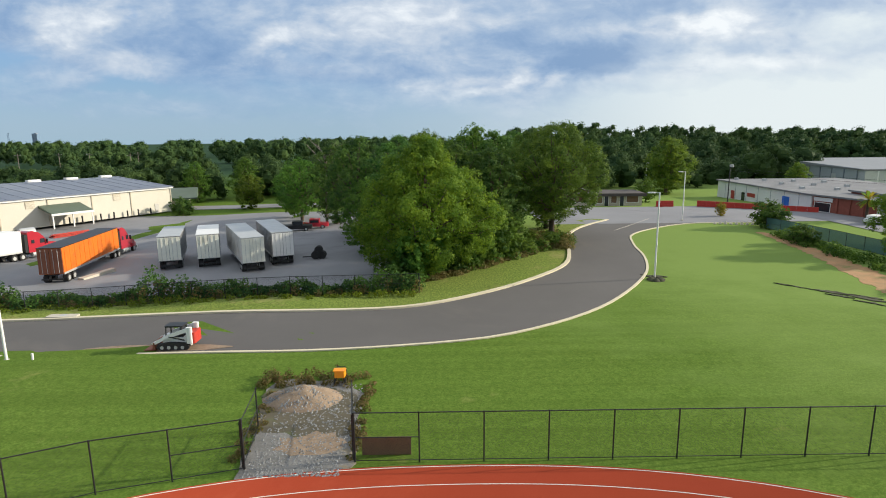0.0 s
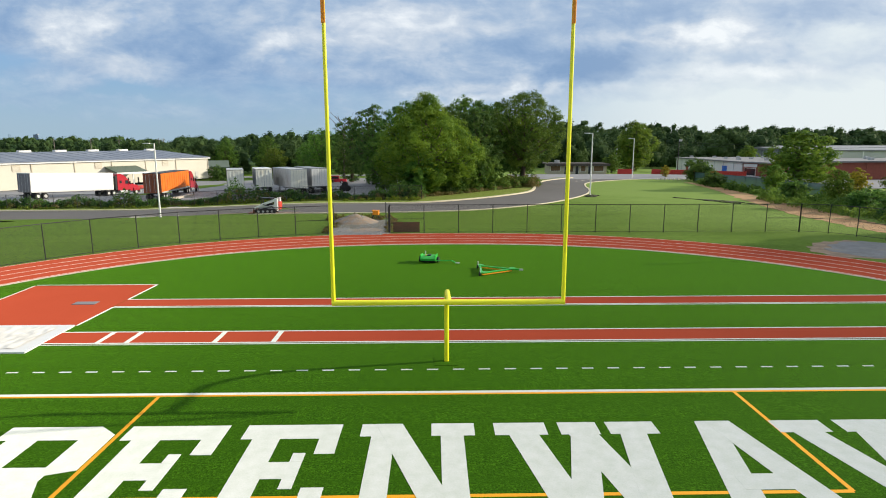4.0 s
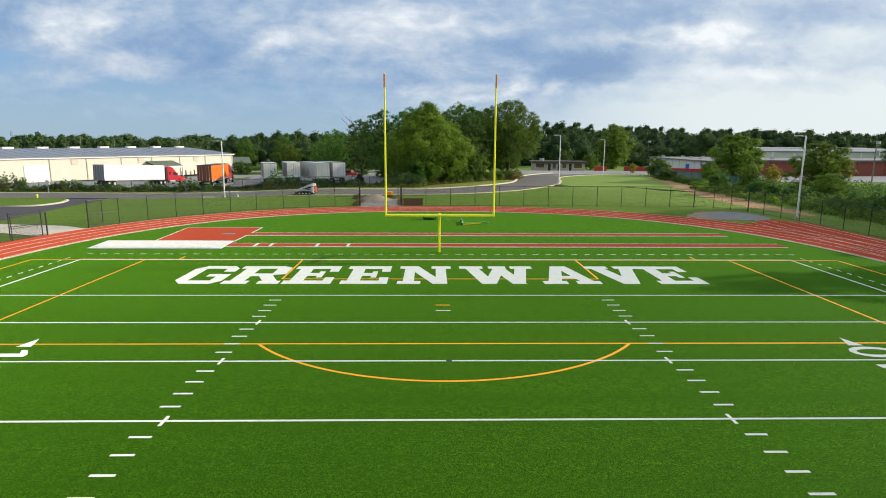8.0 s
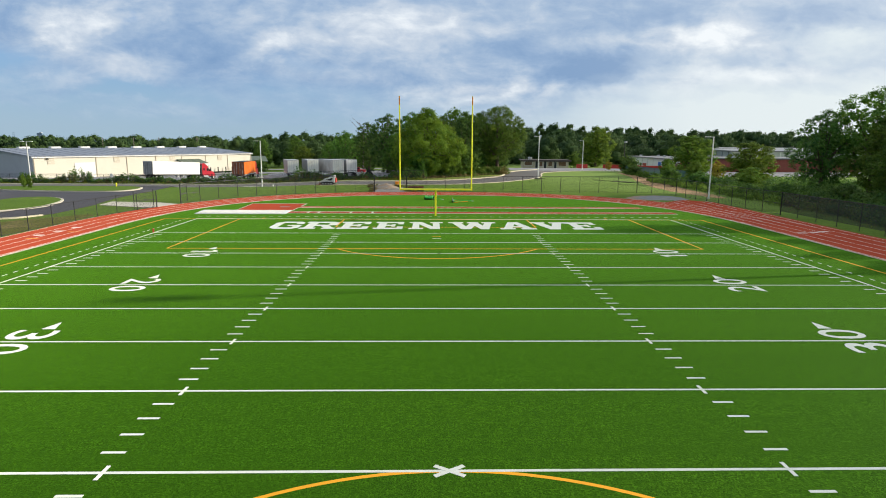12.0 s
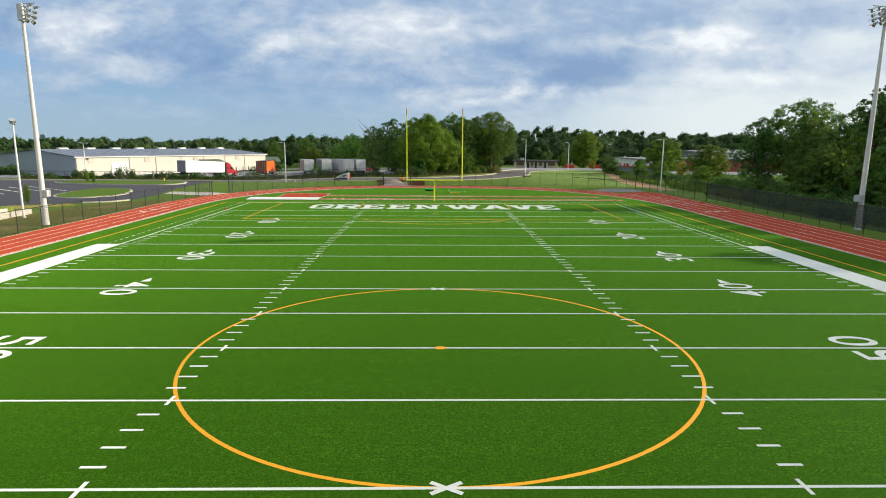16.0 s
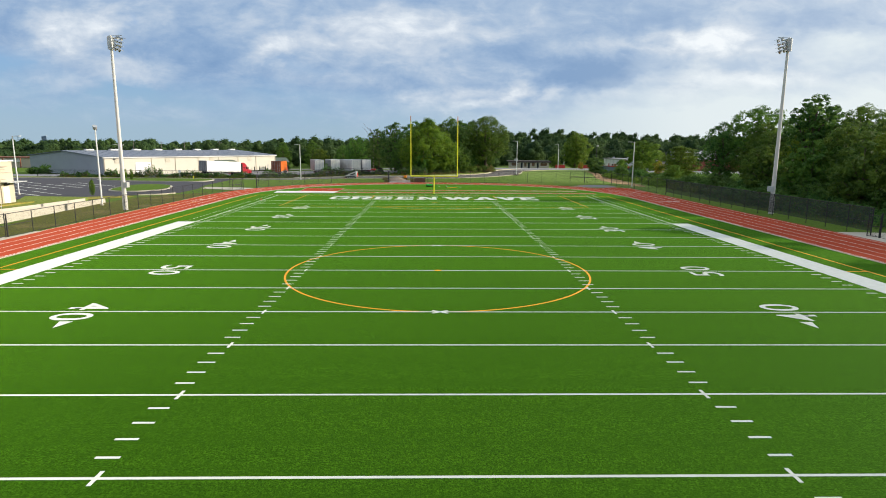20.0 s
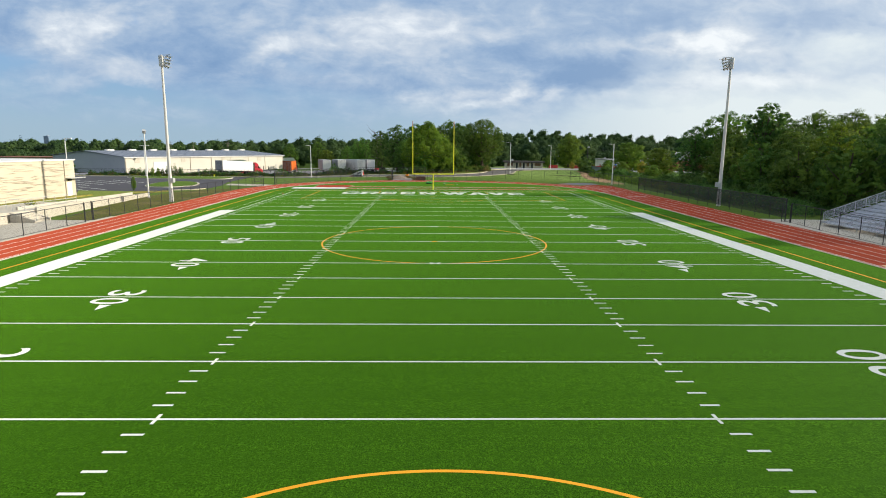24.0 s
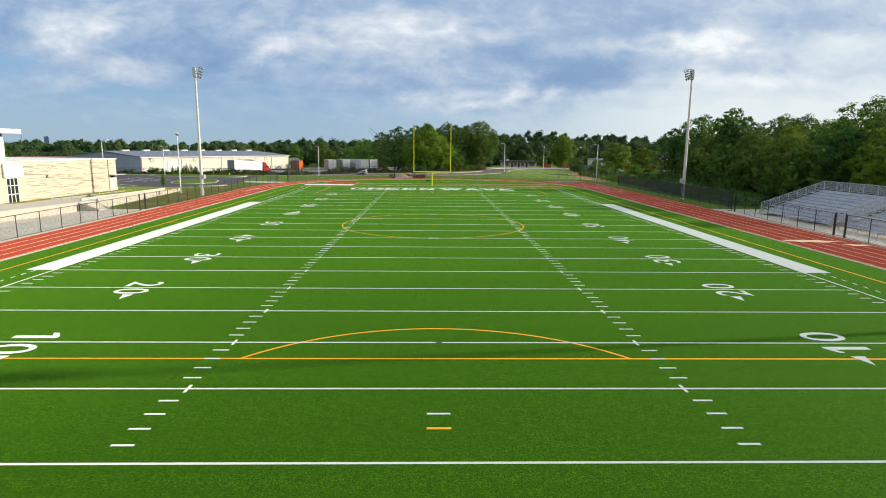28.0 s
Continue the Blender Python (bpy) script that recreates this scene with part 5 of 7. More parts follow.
for k, z in enumerate((8.8, 8.1, 7.5, 6.9)):
    line = [(-290 + 17 * i, 262 + 0.2 * i, z - 2.4 + 0.05 * (i - 3.5) ** 2) for i in range(8)]
    tagged(part("power_line", Shape().pipe(line, 0.03, 4), BLACK), "thin black overhead cable", "cable", "overhead cables")
for x, y, h, mat in ((61.5, 139.6, 8.6, BLACK), (58.5, 180.0, 8.4, GALV), (84.5, 82.5, 8.2, DEADWOOD)):
    up = thing("utility_pole", x, y, terrain(x, y), "slim dark pole with a small top bracket", "utility pole")
    part("pole", Shape().rod((0, 0, -0.2), (0, 0, h), 0.13, 0.1, n=8), mat, up)
    part("bracket", Shape().box(-0.1, 0.7, -0.15, 0.15, h - 0.5, h, 0.04), GALV, up)
can_ = thing("transformer", 84.5, 82.2, 6.0, "grey pole transformer on a wooden pole", "transformer")
part("tank", Shape().rod((0, -0.25, -0.5), (0, -0.25, 0.5), 0.3, n=14), GREYWALL, can_)
for z in (8.0, 7.4):
    line = [(61.5 + 23 * i / 9, 139.6 - 57.1 * i / 9, z + terrain(61.5, 139.6) * (1 - i / 9) + 0.9 * (2 * i / 9 - 1) ** 2 - 0.9) for i in range(10)]
    tagged(part("power_line", Shape().pipe(line, 0.03, 4), BLACK), "thin black overhead cable", "cable", "overhead cables")
for k in range(9):
    x, y = 46.0 + 0.8 * k, 112.6 - 0.2 * k
    st_ = part("stone", Shape().rod((0, 0, -0.05), (0.05, 0.02, 0.25 + 0.1 * (k % 3)), 0.3, 0.14, n=7), CONCRETE, place=pose(x, y, terrain(x, y)))
    tagged(st_, "pale stone at the lawn's top edge", "stone", "row of edge stones")

# ---- skid loader ----
sk = thing("skid_loader", -19.4, 58.4, road_top(-19.4, 58.4), "white and red tracked skid loader with a raised cab", "skid loader", rz=180)
sk.scale = (0.82, 0.82, 0.82)
for s in (-1, 1):
    prof = [(-1.3, 0.05), (-1.05, 0.0), (1.0, 0.0), (1.4, 0.25), (1.3, 0.55), (0.2, 0.72), (-1.2, 0.62), (-1.5, 0.35)]
    sh = Shape()
    k = len(prof)
    sh.v = [(a, s * 0.55, b) for a, b in prof] + [(a, s * 0.95, b) for a, b in prof]
    sh.f = [tuple(range(k)), tuple(range(2 * k - 1, k - 1, -1))] + [(i, (i + 1) % k, k + (i + 1) % k, k + i) for i in range(k)]
    sh.uv = [None] * len(sh.f)
    tr = part("crawler_track", sh, TYRE, sk)
    for a in (-0.9, -0.3, 0.3, 0.9):
        part("roller", Shape().rod((a, s * 0.97, 0.28), (a, s * 0.99, 0.28), 0.16, n=10), GALV, tr)
    part("lift_arm", Shape().beam((-1.45, s * 0.78, 1.85), (0.4, s * 0.82, 1.25), 0.16, 0.32).beam((0.4, s * 0.82, 1.25), (1.75, s * 0.82, 0.55), 0.16, 0.26), WHITEWALL, sk)
    part("rear_upright", Shape().box(-1.75, -1.25, min(s * 0.6, s * 0.9), max(s * 0.6, s * 0.9), 0.6, 2.05, 0.06), WHITEWALL, sk)
    part("lift_cylinder", Shape().rod((-1.1, s * 0.86, 0.9), (0.3, s * 0.86, 1.25), 0.06, n=8), BLACK, sk)
part("chassis", Shape().box(-1.5, 1.0, -0.6, 0.6, 0.3, 1.1, 0.08), WHITEWALL, sk)
part("engine_cover", Shape().box(-1.95, -1.3, -0.75, 0.75, 0.55, 1.55, 0.1), REDPANEL, sk, "red rear engine cover")
cb = part("cab", Shape().box(-0.85, 0.75, -0.55, 0.55, 1.05, 1.12), BLACK, sk)
part("cab_roof", Shape().box(-0.9, 0.7, -0.58, 0.58, 2.0, 2.12, 0.06), BLACK, cb)
for a, s in ((-0.8, -1), (-0.8, 1), (0.65, -1), (0.65, 1)):
    part("cab_post", Shape().beam((a, s * 0.52, 1.08), (a * 0.92, s * 0.5, 2.02), 0.09, 0.09), BLACK, cb)
part("cab_glass", Shape().box(-0.75, -0.7, -0.45, 0.45, 1.1, 2.0), GLASS, cb)
part("seat", Shape().box(-0.55, -0.05, -0.25, 0.25, 1.1, 1.3, 0.04).box(-0.6, -0.45, -0.25, 0.25, 1.3, 1.75, 0.04), BLACK, cb)
bk = Shape()
prof = [(1.55, 0.75), (1.5, 0.05), (2.5, 0.02), (2.5, 0.06), (1.75, 0.14), (1.65, 0.75)]
k = len(prof)
bk.v = [(a, -0.95, b) for a, b in prof] + [(a, 0.95, b) for a, b in prof]
bk.f = [tuple(range(k)), tuple(range(2 * k - 1, k - 1, -1))] + [(i, (i + 1) % k, k + (i + 1) % k, k + i) for i in range(k)]
bk.uv = [None] * len(bk.f)
part("bucket", bk, RUST, sk)

# ---- gravel pad, pile, spreader, board ----
PAD = ragged(smooth([(-9.2, 40.6), (-6.8, 41.1), (-4.55, 41.3), (-4.6, 45), (-4.9, 49.6), (-6.2, 51.4), (-8.5, 51.8), (-10.6, 51.2), (-10.4, 48.5), (-9.8, 45)], 3), 0.5, 42)
setting("gravel_pad", Shape().prism(PAD, -0.06, 0.01), GRAVEL, "grey gravel pad through the open gate", "gravel")
setting("dirt_patch", Shape().prism(ragged(smooth([(-9.4, 45.3), (-7.5, 44.8), (-5.2, 45.0), (-5.0, 46.8), (-5.2, 49.6), (-7.5, 50.6), (-10.2, 50.4), (-10.2, 47.4)], 3), 0.7, 44), -0.05, 0.014), WETSOIL, "dark damp trodden soil across the gravel", "soil")
setting("dirt_patch", Shape().prism(ragged(smooth([(-8.4, 43.6), (-6.8, 43.1), (-5.2, 43.7), (-5.4, 44.7), (-6.6, 45.1), (-8.2, 44.6)], 3), 0.6, 45), -0.05, 0.018), SPOIL, "tan sandy patch on the gravel", "soil")
stones = Shape()
rnd = random.Random(46)
for k in range(1500):                      # loose stones over the pad
    x, y = rnd.uniform(-9.2, -4.8), 41.2 + 9.8 * rnd.random() ** 1.5
    r, a, z = rnd.uniform(0.03, 0.075), rnd.uniform(0, 6.28), 0.012
    ring = [(x + r * rnd.uniform(0.7, 1.2) * math.cos(a + i * 1.2566), y + r * rnd.uniform(0.7, 1.2) * math.sin(a + i * 1.2566), z) for i in range(5)]
    tip = (x + r * 0.2, y, z + r * rnd.uniform(0.7, 1.1))
    for i in range(5):
        stones.face([ring[i], ring[(i + 1) % 5], tip])
for k in range(900):                       # coarser stones over the heap's flanks
    a, q = rnd.uniform(0, 6.28), math.sqrt(rnd.random()) * 0.97
    x, y, z = -8.15 + q * 2.3 * math.cos(a), 49.0 + q * 1.66 * math.sin(a), 0.92 * (1 - q) ** 0.8 - 0.05
    r = rnd.uniform(0.03, 0.08)
    ring = [(x + r * rnd.uniform(0.7, 1.2) * math.cos(i * 1.2566), y + r * rnd.uniform(0.7, 1.2) * math.sin(i * 1.2566), z) for i in range(5)]
    for i in range(5):
        stones.face([ring[i], ring[(i + 1) % 5], (x + r * 0.2, y, z + r * 1.2)])
tagged(part("loose_gravel", stones, STONES), "loose grey stones scattered over the gravel pad", "gravel", kind="stuff")
setting("gravel_patch", Shape().prism(ragged(smooth([(28.6, 33.6), (31.5, 36.6), (34.6, 36.8), (35.6, 33.0), (34.6, 30.4), (31.0, 30.4), (29.2, 31.0), (28.6, 33.6)], 3)[:-1], 0.55, 40), -0.06, -0.02), THINGRAVEL, "thin grey gravel patch at the end of the straight", "gravel")
setting("dirt_patch", Shape().prism(ragged(smooth([(27.6, 34.4), (30.8, 37.2), (33.6, 37.3), (33.0, 34.4), (31.0, 30.2), (28.4, 30.4), (27.4, 32.2), (27.6, 34.4)], 3)[:-1], 0.8, 43), -0.06, -0.032), SPOIL, "tan dirt edge round the gravel patch", "soil")
pile = Shape()
rings = [[(-8.15 + r * 2.35 * math.cos(a) * (1 + 0.12 * noise.noise(Vector((math.cos(a) * 2, math.sin(a) * 2, r)))), 49.0 + r * 1.7 * math.sin(a), -0.03 + 0.92 * (1 - r) ** 0.8 + 0.1 * noise.noise(Vector((math.cos(a) * 5 * r, math.sin(a) * 5 * r, 3))) * (r < 0.98))
          for a in np.linspace(0, 2 * math.pi, 33)[:-1]] for r in np.linspace(1, 0.03, 12)]
pile.v = [p for ring in rings for p in ring]
pile.f = [(i * 32 + j, i * 32 + (j + 1) % 32, (i + 1) * 32 + (j + 1) % 32, (i + 1) * 32 + j) for i in range(11) for j in range(32)] + [tuple(range(11 * 32, 12 * 32))]
pile.uv = [None] * len(pile.f)
tagged(part("spoil_mound", pile, SPOIL), "heap of loose tan stone inside the gate", "heap")
sp = thing("spreader", -6.3, 51.0, 0, "small orange walk-behind spreader on a dark frame", "spreader")
sp.scale = (0.82, 0.82, 0.82)
part("hopper", Shape().prism([(-0.35, -0.3), (0.35, -0.3), (0.42, 0.3), (-0.42, 0.3)], 0.65, 1.15), AMBER, sp)
part("hopper_lid", Shape().box(-0.45, 0.45, -0.33, 0.33, 1.15, 1.2, 0.05), AMBER, sp)
part("frame", Shape().beam((-0.3, 0, 0.3), (-0.25, 0, 0.7), 0.06, 0.06).beam((0.3, 0, 0.3), (0.25, 0, 0.7), 0.06, 0.06), BLACK, sp)
for s in (-1, 1):
    part("wheel", Shape().rod((s * 0.35, 0, 0.25), (s * 0.45, 0, 0.25), 0.25, n=12), TYRE, sp)
part("handle", Shape().pipe([(-0.3, 0.3, 0.8), (-0.3, 0.8, 1.1), (0.3, 0.8, 1.1), (0.3, 0.3, 0.8)], 0.025, 6), BLACK, sp)
bd = Shape().prism([(-4.0, 43.0), (-1.66, 42.98), (-1.66, 43.06), (-4.0, 43.08)], -0.04, 0.86)
tagged(part("plywood_board", bd, PLYWOOD), "brown board standing on edge behind the fence", "board")

# ---- turf machines ----
sw = thing("turf_sweeper", -0.75, 29.6, 0, "bright green towed turf sweeper", "turf sweeper", rz=-12)
sw.scale = (0.78, 0.75, 0.64)
prof = [(-0.5, 0.28), (-0.55, 0.5), (-0.35, 0.72), (0.15, 0.78), (0.5, 0.66), (0.55, 0.3)]
sh = Shape()
k = len(prof)
sh.v = [(-0.62, b, c) for b, c in prof] + [(0.62, b, c) for b, c in prof]
sh.f = [tuple(range(k)), tuple(range(2 * k - 1, k - 1, -1))] + [(i, (i + 1) % k, k + (i + 1) % k, k + i) for i in range(k)]
sh.uv = [None] * len(sh.f)
part("housing", sh, GREENPAINT, sw)
part("warning_label", Shape().prism([(-0.3, -0.2), (-0.15, -0.2), (-0.15, 0.1), (-0.3, 0.1)], 0.77, 0.79), AMBER, sw)
part("drive_cover", Shape().box(-0.1, 0.2, -0.3, 0.3, 0.74, 0.84, 0.03), BLACK, sw)
part("side_plate", Shape().box(0.60, 0.66, -0.5, 0.45, 0.3, 0.86), GREENPAINT, sw)
part("side_plate", Shape().box(-0.66, -0.60, -0.5, 0.45, 0.3, 0.86), GREENPAINT, sw)
part("brush_roll", Shape().rod((-0.58, -0.15, 0.26), (0.58, -0.15, 0.26), 0.24, n=14), BLACK, sw)
for s in (-1, 1):
    part("wheel", Shape().rod((s * 0.68, 0.15, 0.3), (s * 0.84, 0.15, 0.3), 0.3, n=16), TYRE, sw)
part("rear_bar", Shape().box(-0.6, 0.6, 0.55, 0.75, 0.55, 0.68), GREENPAINT, sw)
part("jack", Shape().rod((-0.45, 0.68, 0.6), (-0.45, 0.68, 1.05), 0.04, n=8), GALV, sw)
part("drawbar", Shape().beam((0.7, -0.3, 0.28), (2.0, -0.1, 0.3), 0.09, 0.09).beam((2.0, -0.1, 0.3), (2.3, -0.22, 0.12), 0.09, 0.09), GREENPAINT, sw)
part("hitch", Shape().box(2.3, 2.65, -0.28, -0.16, 0.06, 0.16), GALV, sw)
dg = thing("drag_frame", 2.45, 25.6, 0, "bright green triangular drag brush frame", "drag brush")
pts = [(0.0, 0.0), (0.02, 2.05), (1.9, 1.05)]
for i in range(3):
    p, q = pts[i], pts[(i + 1) % 3]
    part("frame_bar", Shape().beam((*p, 0.17), (*q, 0.17), 0.10, 0.07), GREENPAINT, dg)
    part("brush_strip", Shape().beam((p[0], p[1] - 0.07, 0.08), (q[0], q[1] - 0.07, 0.08), 0.035, 0.06), AMBER, dg)
for p in pts:
    part("gusset", Shape().prism([(p[0] - 0.15, p[1] - 0.15), (p[0] + 0.3, p[1] - 0.12), (p[0] + 0.2, p[1] + 0.2), (p[0] - 0.12, p[1] + 0.2)], 0.206, 0.225), GREENPAINT, dg)
part("tongue", Shape().beam((1.85, 1.05, 0.18), (2.4, 1.0, 0.15), 0.10, 0.08), GREENPAINT, dg)
part("hitch", Shape().box(2.36, 2.6, 0.94, 1.06, 0.09, 0.18), GALV, dg)
for p in pts[:2]:
    part("caster", Shape().rod((p[0] - 0.2, p[1], 0.12), (p[0] - 0.1, p[1], 0.12), 0.12, n=10), TYRE, dg)
    part("jack", Shape().rod((p[0] - 0.12, p[1], 0.1), (p[0] - 0.12, p[1], 0.45), 0.035, n=6), GALV, dg)
tagged(part("pylon", Shape().box(-0.05, 0.05, -0.05, 0.05, 0.0, 0.33), REDPANEL, place=pose(-SIDE - 0.1, 0.1, 0.0)), "small red-orange foam pylon at the goal line", "pylon")

# ---- buildings to the north ----
def flat_building(name, x, y, w, d, h, mat, label, rz=0.0, over=0.4, roofmat=METALROOF):
    ob = thing(name, x, y, terrain(x, y) - 0.1, label, "building", rz=rz)
    part("wall", Shape().box(0, w, 0, d, 0, h), mat, ob)
    part("roof", Shape().box(-over, w + over, -over, d + over, h, h + 0.3), roofmat, ob)
    return ob


def opening(ob, x0, x1, z0, z1, y=0.0, mat=GLASS, name="window"):
    o = part(name, Shape().box(x0, x1, y - 0.05, y - 0.01, z0, z1), mat, ob)
    for a, b, c, d in ((x0 - 0.08, x1 + 0.08, z1, z1 + 0.1), (x0 - 0.08, x1 + 0.08, z0 - 0.1, z0), (x0 - 0.08, x0, z0, z1), (x1, x1 + 0.08, z0, z1)):
        part("frame", Shape().box(a, b, y - 0.09, y - 0.012, c, d), WHITEWALL, o)
    return o


shop = flat_building("small_shop", 29.6, 143.4, 14.8, 8, 2.45, STUCCO, "small cream flat-roofed shop with dark windows", rz=-3, over=0.7, roofmat=FASCIA)
for x0, x1, z0, z1, m in ((0.5, 2.9, 0.9, 2.1, PLYWOOD), (4.0, 4.8, 0.05, 2.1, GLASS), (5.3, 6.3, 0.6, 2.1, PLYWOOD), (6.8, 7.6, 0.05, 2.1, GLASS), (8.2, 9.4, 0.7, 2.1, PLYWOOD), (10.1, 10.9, 0.05, 2.1, GLASS), (11.5, 14.0, 0.8, 2.1, PLYWOOD)):
    opening(shop, x0, x1, z0, z1, mat=m)
part("roof_plant", Shape().box(2.0, 3.2, 3, 4.2, 2.74, 3.5, 0.05), GALV, shop)
part("fascia", Shape().box(-0.75, 15.55, -0.76, -0.71, 2.15, 2.8), FASCIA, shop, "dark brown fascia board")
store = flat_building("white_store", 72.1, 166, 38, 30, 4.2, WHITEWALL, "low white flat-roofed building with red panels", rz=-90.4, roofmat=FLATROOF)
for x0, x1, z0, z1, m in ((7, 8.8, 0.4, 2.4, RED), (12, 13.6, 0.05, 2.4, GLASS), (14.5, 18, 1.6, 2.5, RED), (28.5, 31, 0.9, 3.2, BLUECAR)):
    opening(store, x0, x1, z0, z1, mat=m, name="wall_panel")
for k in range(9):
    part("roof_vent", Shape().box(2 + k * 3.6, 2.8 + k * 3.6, 3 + k * 5 % 17, 3.8 + k * 5 % 17, 4.5, 5.0), GALV, store)
for k in range(7):
    part("wall_rib", Shape().box(4 + k * 5, 4.12 + k * 5, -0.05, -0.01, 0, 4.15), GREYWALL, store)
hall = flat_building("brick_store", 71.9, 127.7, 12.4, 29, 3.0, BRICK, "low red brick store with a white entrance panel", rz=-75, roofmat=FLATROOF)
opening(hall, 0.5, 3.8, 0.2, 1.8, name="shop_window")
part("fascia_board", Shape().box(0.3, 4.2, -0.14, -0.01, 2.1, 2.8), WHITEWALL, hall)
part("side_panel", Shape().box(12.41, 12.47, 0.3, 24, 0.0, 2.95), PALEWALL, hall, "white painted side wall")
for x in (5, 7.5, 10, 12):
    part("pier", Shape().box(x, x + 0.35, -0.2, -0.01, 0, 2.95), BRICK, hall)
big_store = flat_building("large_store", 110.5, 167, 60, 50, 6.2, GREYWALL, "big pale grey flat-roofed store", rz=-6, roofmat=FLATROOF)
part("roof_slope", Shape().prism([(-0.3, 0.1), (60.3, 0.1), (60.3, 50), (-0.3, 50)], 6.4, lambda x, y: 6.55 + 0.018 * y), PALEROOF, big_store)
# front coloured lighter than the grey side, painting the light that falls on it
part("front_lit_face", Shape().box(0.0, 60, -0.08, -0.01, 0, 6.15), PALEWALL, big_store, "front wall coloured paler, as if lit")
for k in range(8):
    part("downpipe", Shape().box(3 + k * 7, 3.3 + k * 7, -0.2, -0.081, 0, 6.1), WHITEWALL, big_store)
    part("side_pipe", Shape().box(-0.2, -0.01, 3 + k * 6, 3.3 + k * 6, 0, 6.1), METALROOF, big_store)
part("side_vent", Shape().box(-0.15, -0.01, 13, 15, 2.8, 4.6), GALV, big_store)
depot = flat_building("brick_depot", 80, 110, 44, 18, 3.6, BRICK, "low brick depot with a pale flat roof behind the bushes", rz=2, roofmat=FLATROOF)
for k in range(6):
    part("pier", Shape().box(1 + k * 7, 1.5 + k * 7, -0.14, -0.01, 0, 3.55), BRICK, depot)
for k in range(5):
    part("roof_vent", Shape().box(3 + k * 4.5, 3.8 + k * 4.5, 4 + k % 2 * 7, 4.8 + k % 2 * 7, 3.9, 4.5), GALV, depot)
for x, y, L, rz in ((46.0, 138.6, 3.6, 0), (54.5, 138.3, 21.6, -39)):
    ob = thing("barrier", x, y, terrain(x, y), "row of dull red plastic road barriers", "barrier", rz=rz)
    n = int(L / 1.8)
    for k in range(n):
        part("barrier_block", Shape().prism([(k * 1.8, -0.25), (k * 1.8 + 1.76, -0.25), (k * 1.8 + 1.76, 0.25), (k * 1.8, 0.25)], -0.5, 0.5).prism([(k * 1.8, -0.13), (k * 1.8 + 1.76, -0.13), (k * 1.8 + 1.76, 0.13), (k * 1.8, 0.13)], 0.5, 1.25), REDPANEL, ob)
roadside = flat_building("roadside_shop", -192, 166, 34, 14, 4.0, STUCCO, "low roadside shop with a brown roof and pale band", roofmat=RUST)
part("pale_band", Shape().box(4, 22, -0.3, -0.05, 2.3, 3.3), WHITEWALL, roadside)
for k in range(5):
    part("front_post", Shape().box(2 + k * 7, 2.3 + k * 7, -2.0, -1.7, 0, 3.9), RUST, roadside)
fence("teal_fence", [(51.4, 107), (53.2, 96), (54.0, 86), (55.5, 74)], 1.8, "chain-link fence with faded teal screen cloth", TEAL)
setting("car_park", sheet(66, 125, 88, 118, 0.03, 6, 6), OLD_ASPHALT, "faded car park beyond the teal fence", "parking lot")


def car(x, y, rz, mat, label):
    ob = thing("car", x, y, terrain(x, y) + 0.03, label, "car", rz=rz)
    part("body", Shape().box(-2.2, 2.2, -0.88, 0.88, 0.35, 0.9, 0.2), mat, ob)
    cab = part("cabin", Shape().prism([(-1.4, -0.78), (1.0, -0.78), (1.0, 0.78), (-1.4, 0.78)], 0.9, lambda u, v: 1.4), mat, ob)
    part("window_glass", Shape().box(-1.3, 0.9, -0.8, 0.8, 0.98, 1.3), GLASS, cab)
    part("windscreen", Shape().box(0.98, 1.03, -0.7, 0.7, 0.95, 1.33), GLASS, cab)
    for ax in (-1.35, 1.35):
        for s in (-1, 1):
            wheel(ob, ax, s * 0.8, 0.33, 0.22)
    return ob


car(71.3, 110.5, 30, WHITEWALL, "white car parked beyond the teal fence")
palm = thing("palm_tree", 72.0, 113.6, 0.0, "small fan palm with yellowish drooping fronds", "palm")
part("trunk", Shape().rod((0, 0, -0.2), (0.1, 0, 3.6), 0.24, 0.2, n=10), BARK, palm)
for k in range(34):
    a, e = 2.4 * k, -0.9 + 0.062 * k
    p = Vector((math.cos(a) * math.cos(e), math.sin(a) * math.cos(e), math.sin(e)))
    q = p.cross(Vector((0, 0, 1))).normalized() * 0.3
    o = Vector((0.1, 0, 3.6))
    part("frond", Shape().face([tuple(o), tuple(o + p * 1.1 + q), tuple(o + p * 1.9 + q * 0.6 - Vector((0, 0, 0.25))), tuple(o + p * 1.9 - q * 0.6 - Vector((0, 0, 0.25))), tuple(o + p * 1.1 - q)]), LEAF_GOLD if k % 3 else LEAF, palm)
tower = thing("distant_tower", -1976, 3000, 0, "hazy grey office tower on the horizon", "tower")
part("shaft", Shape().box(-12.5, 12.5, -12.5, 12.5, -30, 42), HAZED, tower)
for k in range(9):
    part("window_band", Shape().box(-11.8, 11.8, -12.8, -12.5, 4 + k * 4, 5.6 + k * 4), GREYWALL, tower)
part("roof_plant", Shape().box(-5, 5, -6, 6, 42, 45), GREYWALL, tower)
mast = thing("radio_mast", -2113, 3000, 0, "thin hazy lattice mast on the horizon", "mast")
for x in (-3.5, 3.5):
    part("leg", Shape().beam((x, 0, -30), (x, 0, 44), 1.1, 1.1), HAZED, mast)
for z in (14, 24, 34, 44):
    part("cross_arm", Shape().beam((-5.5, 0, z), (5.5, 0, z), 0.9, 0.9), HAZED, mast)

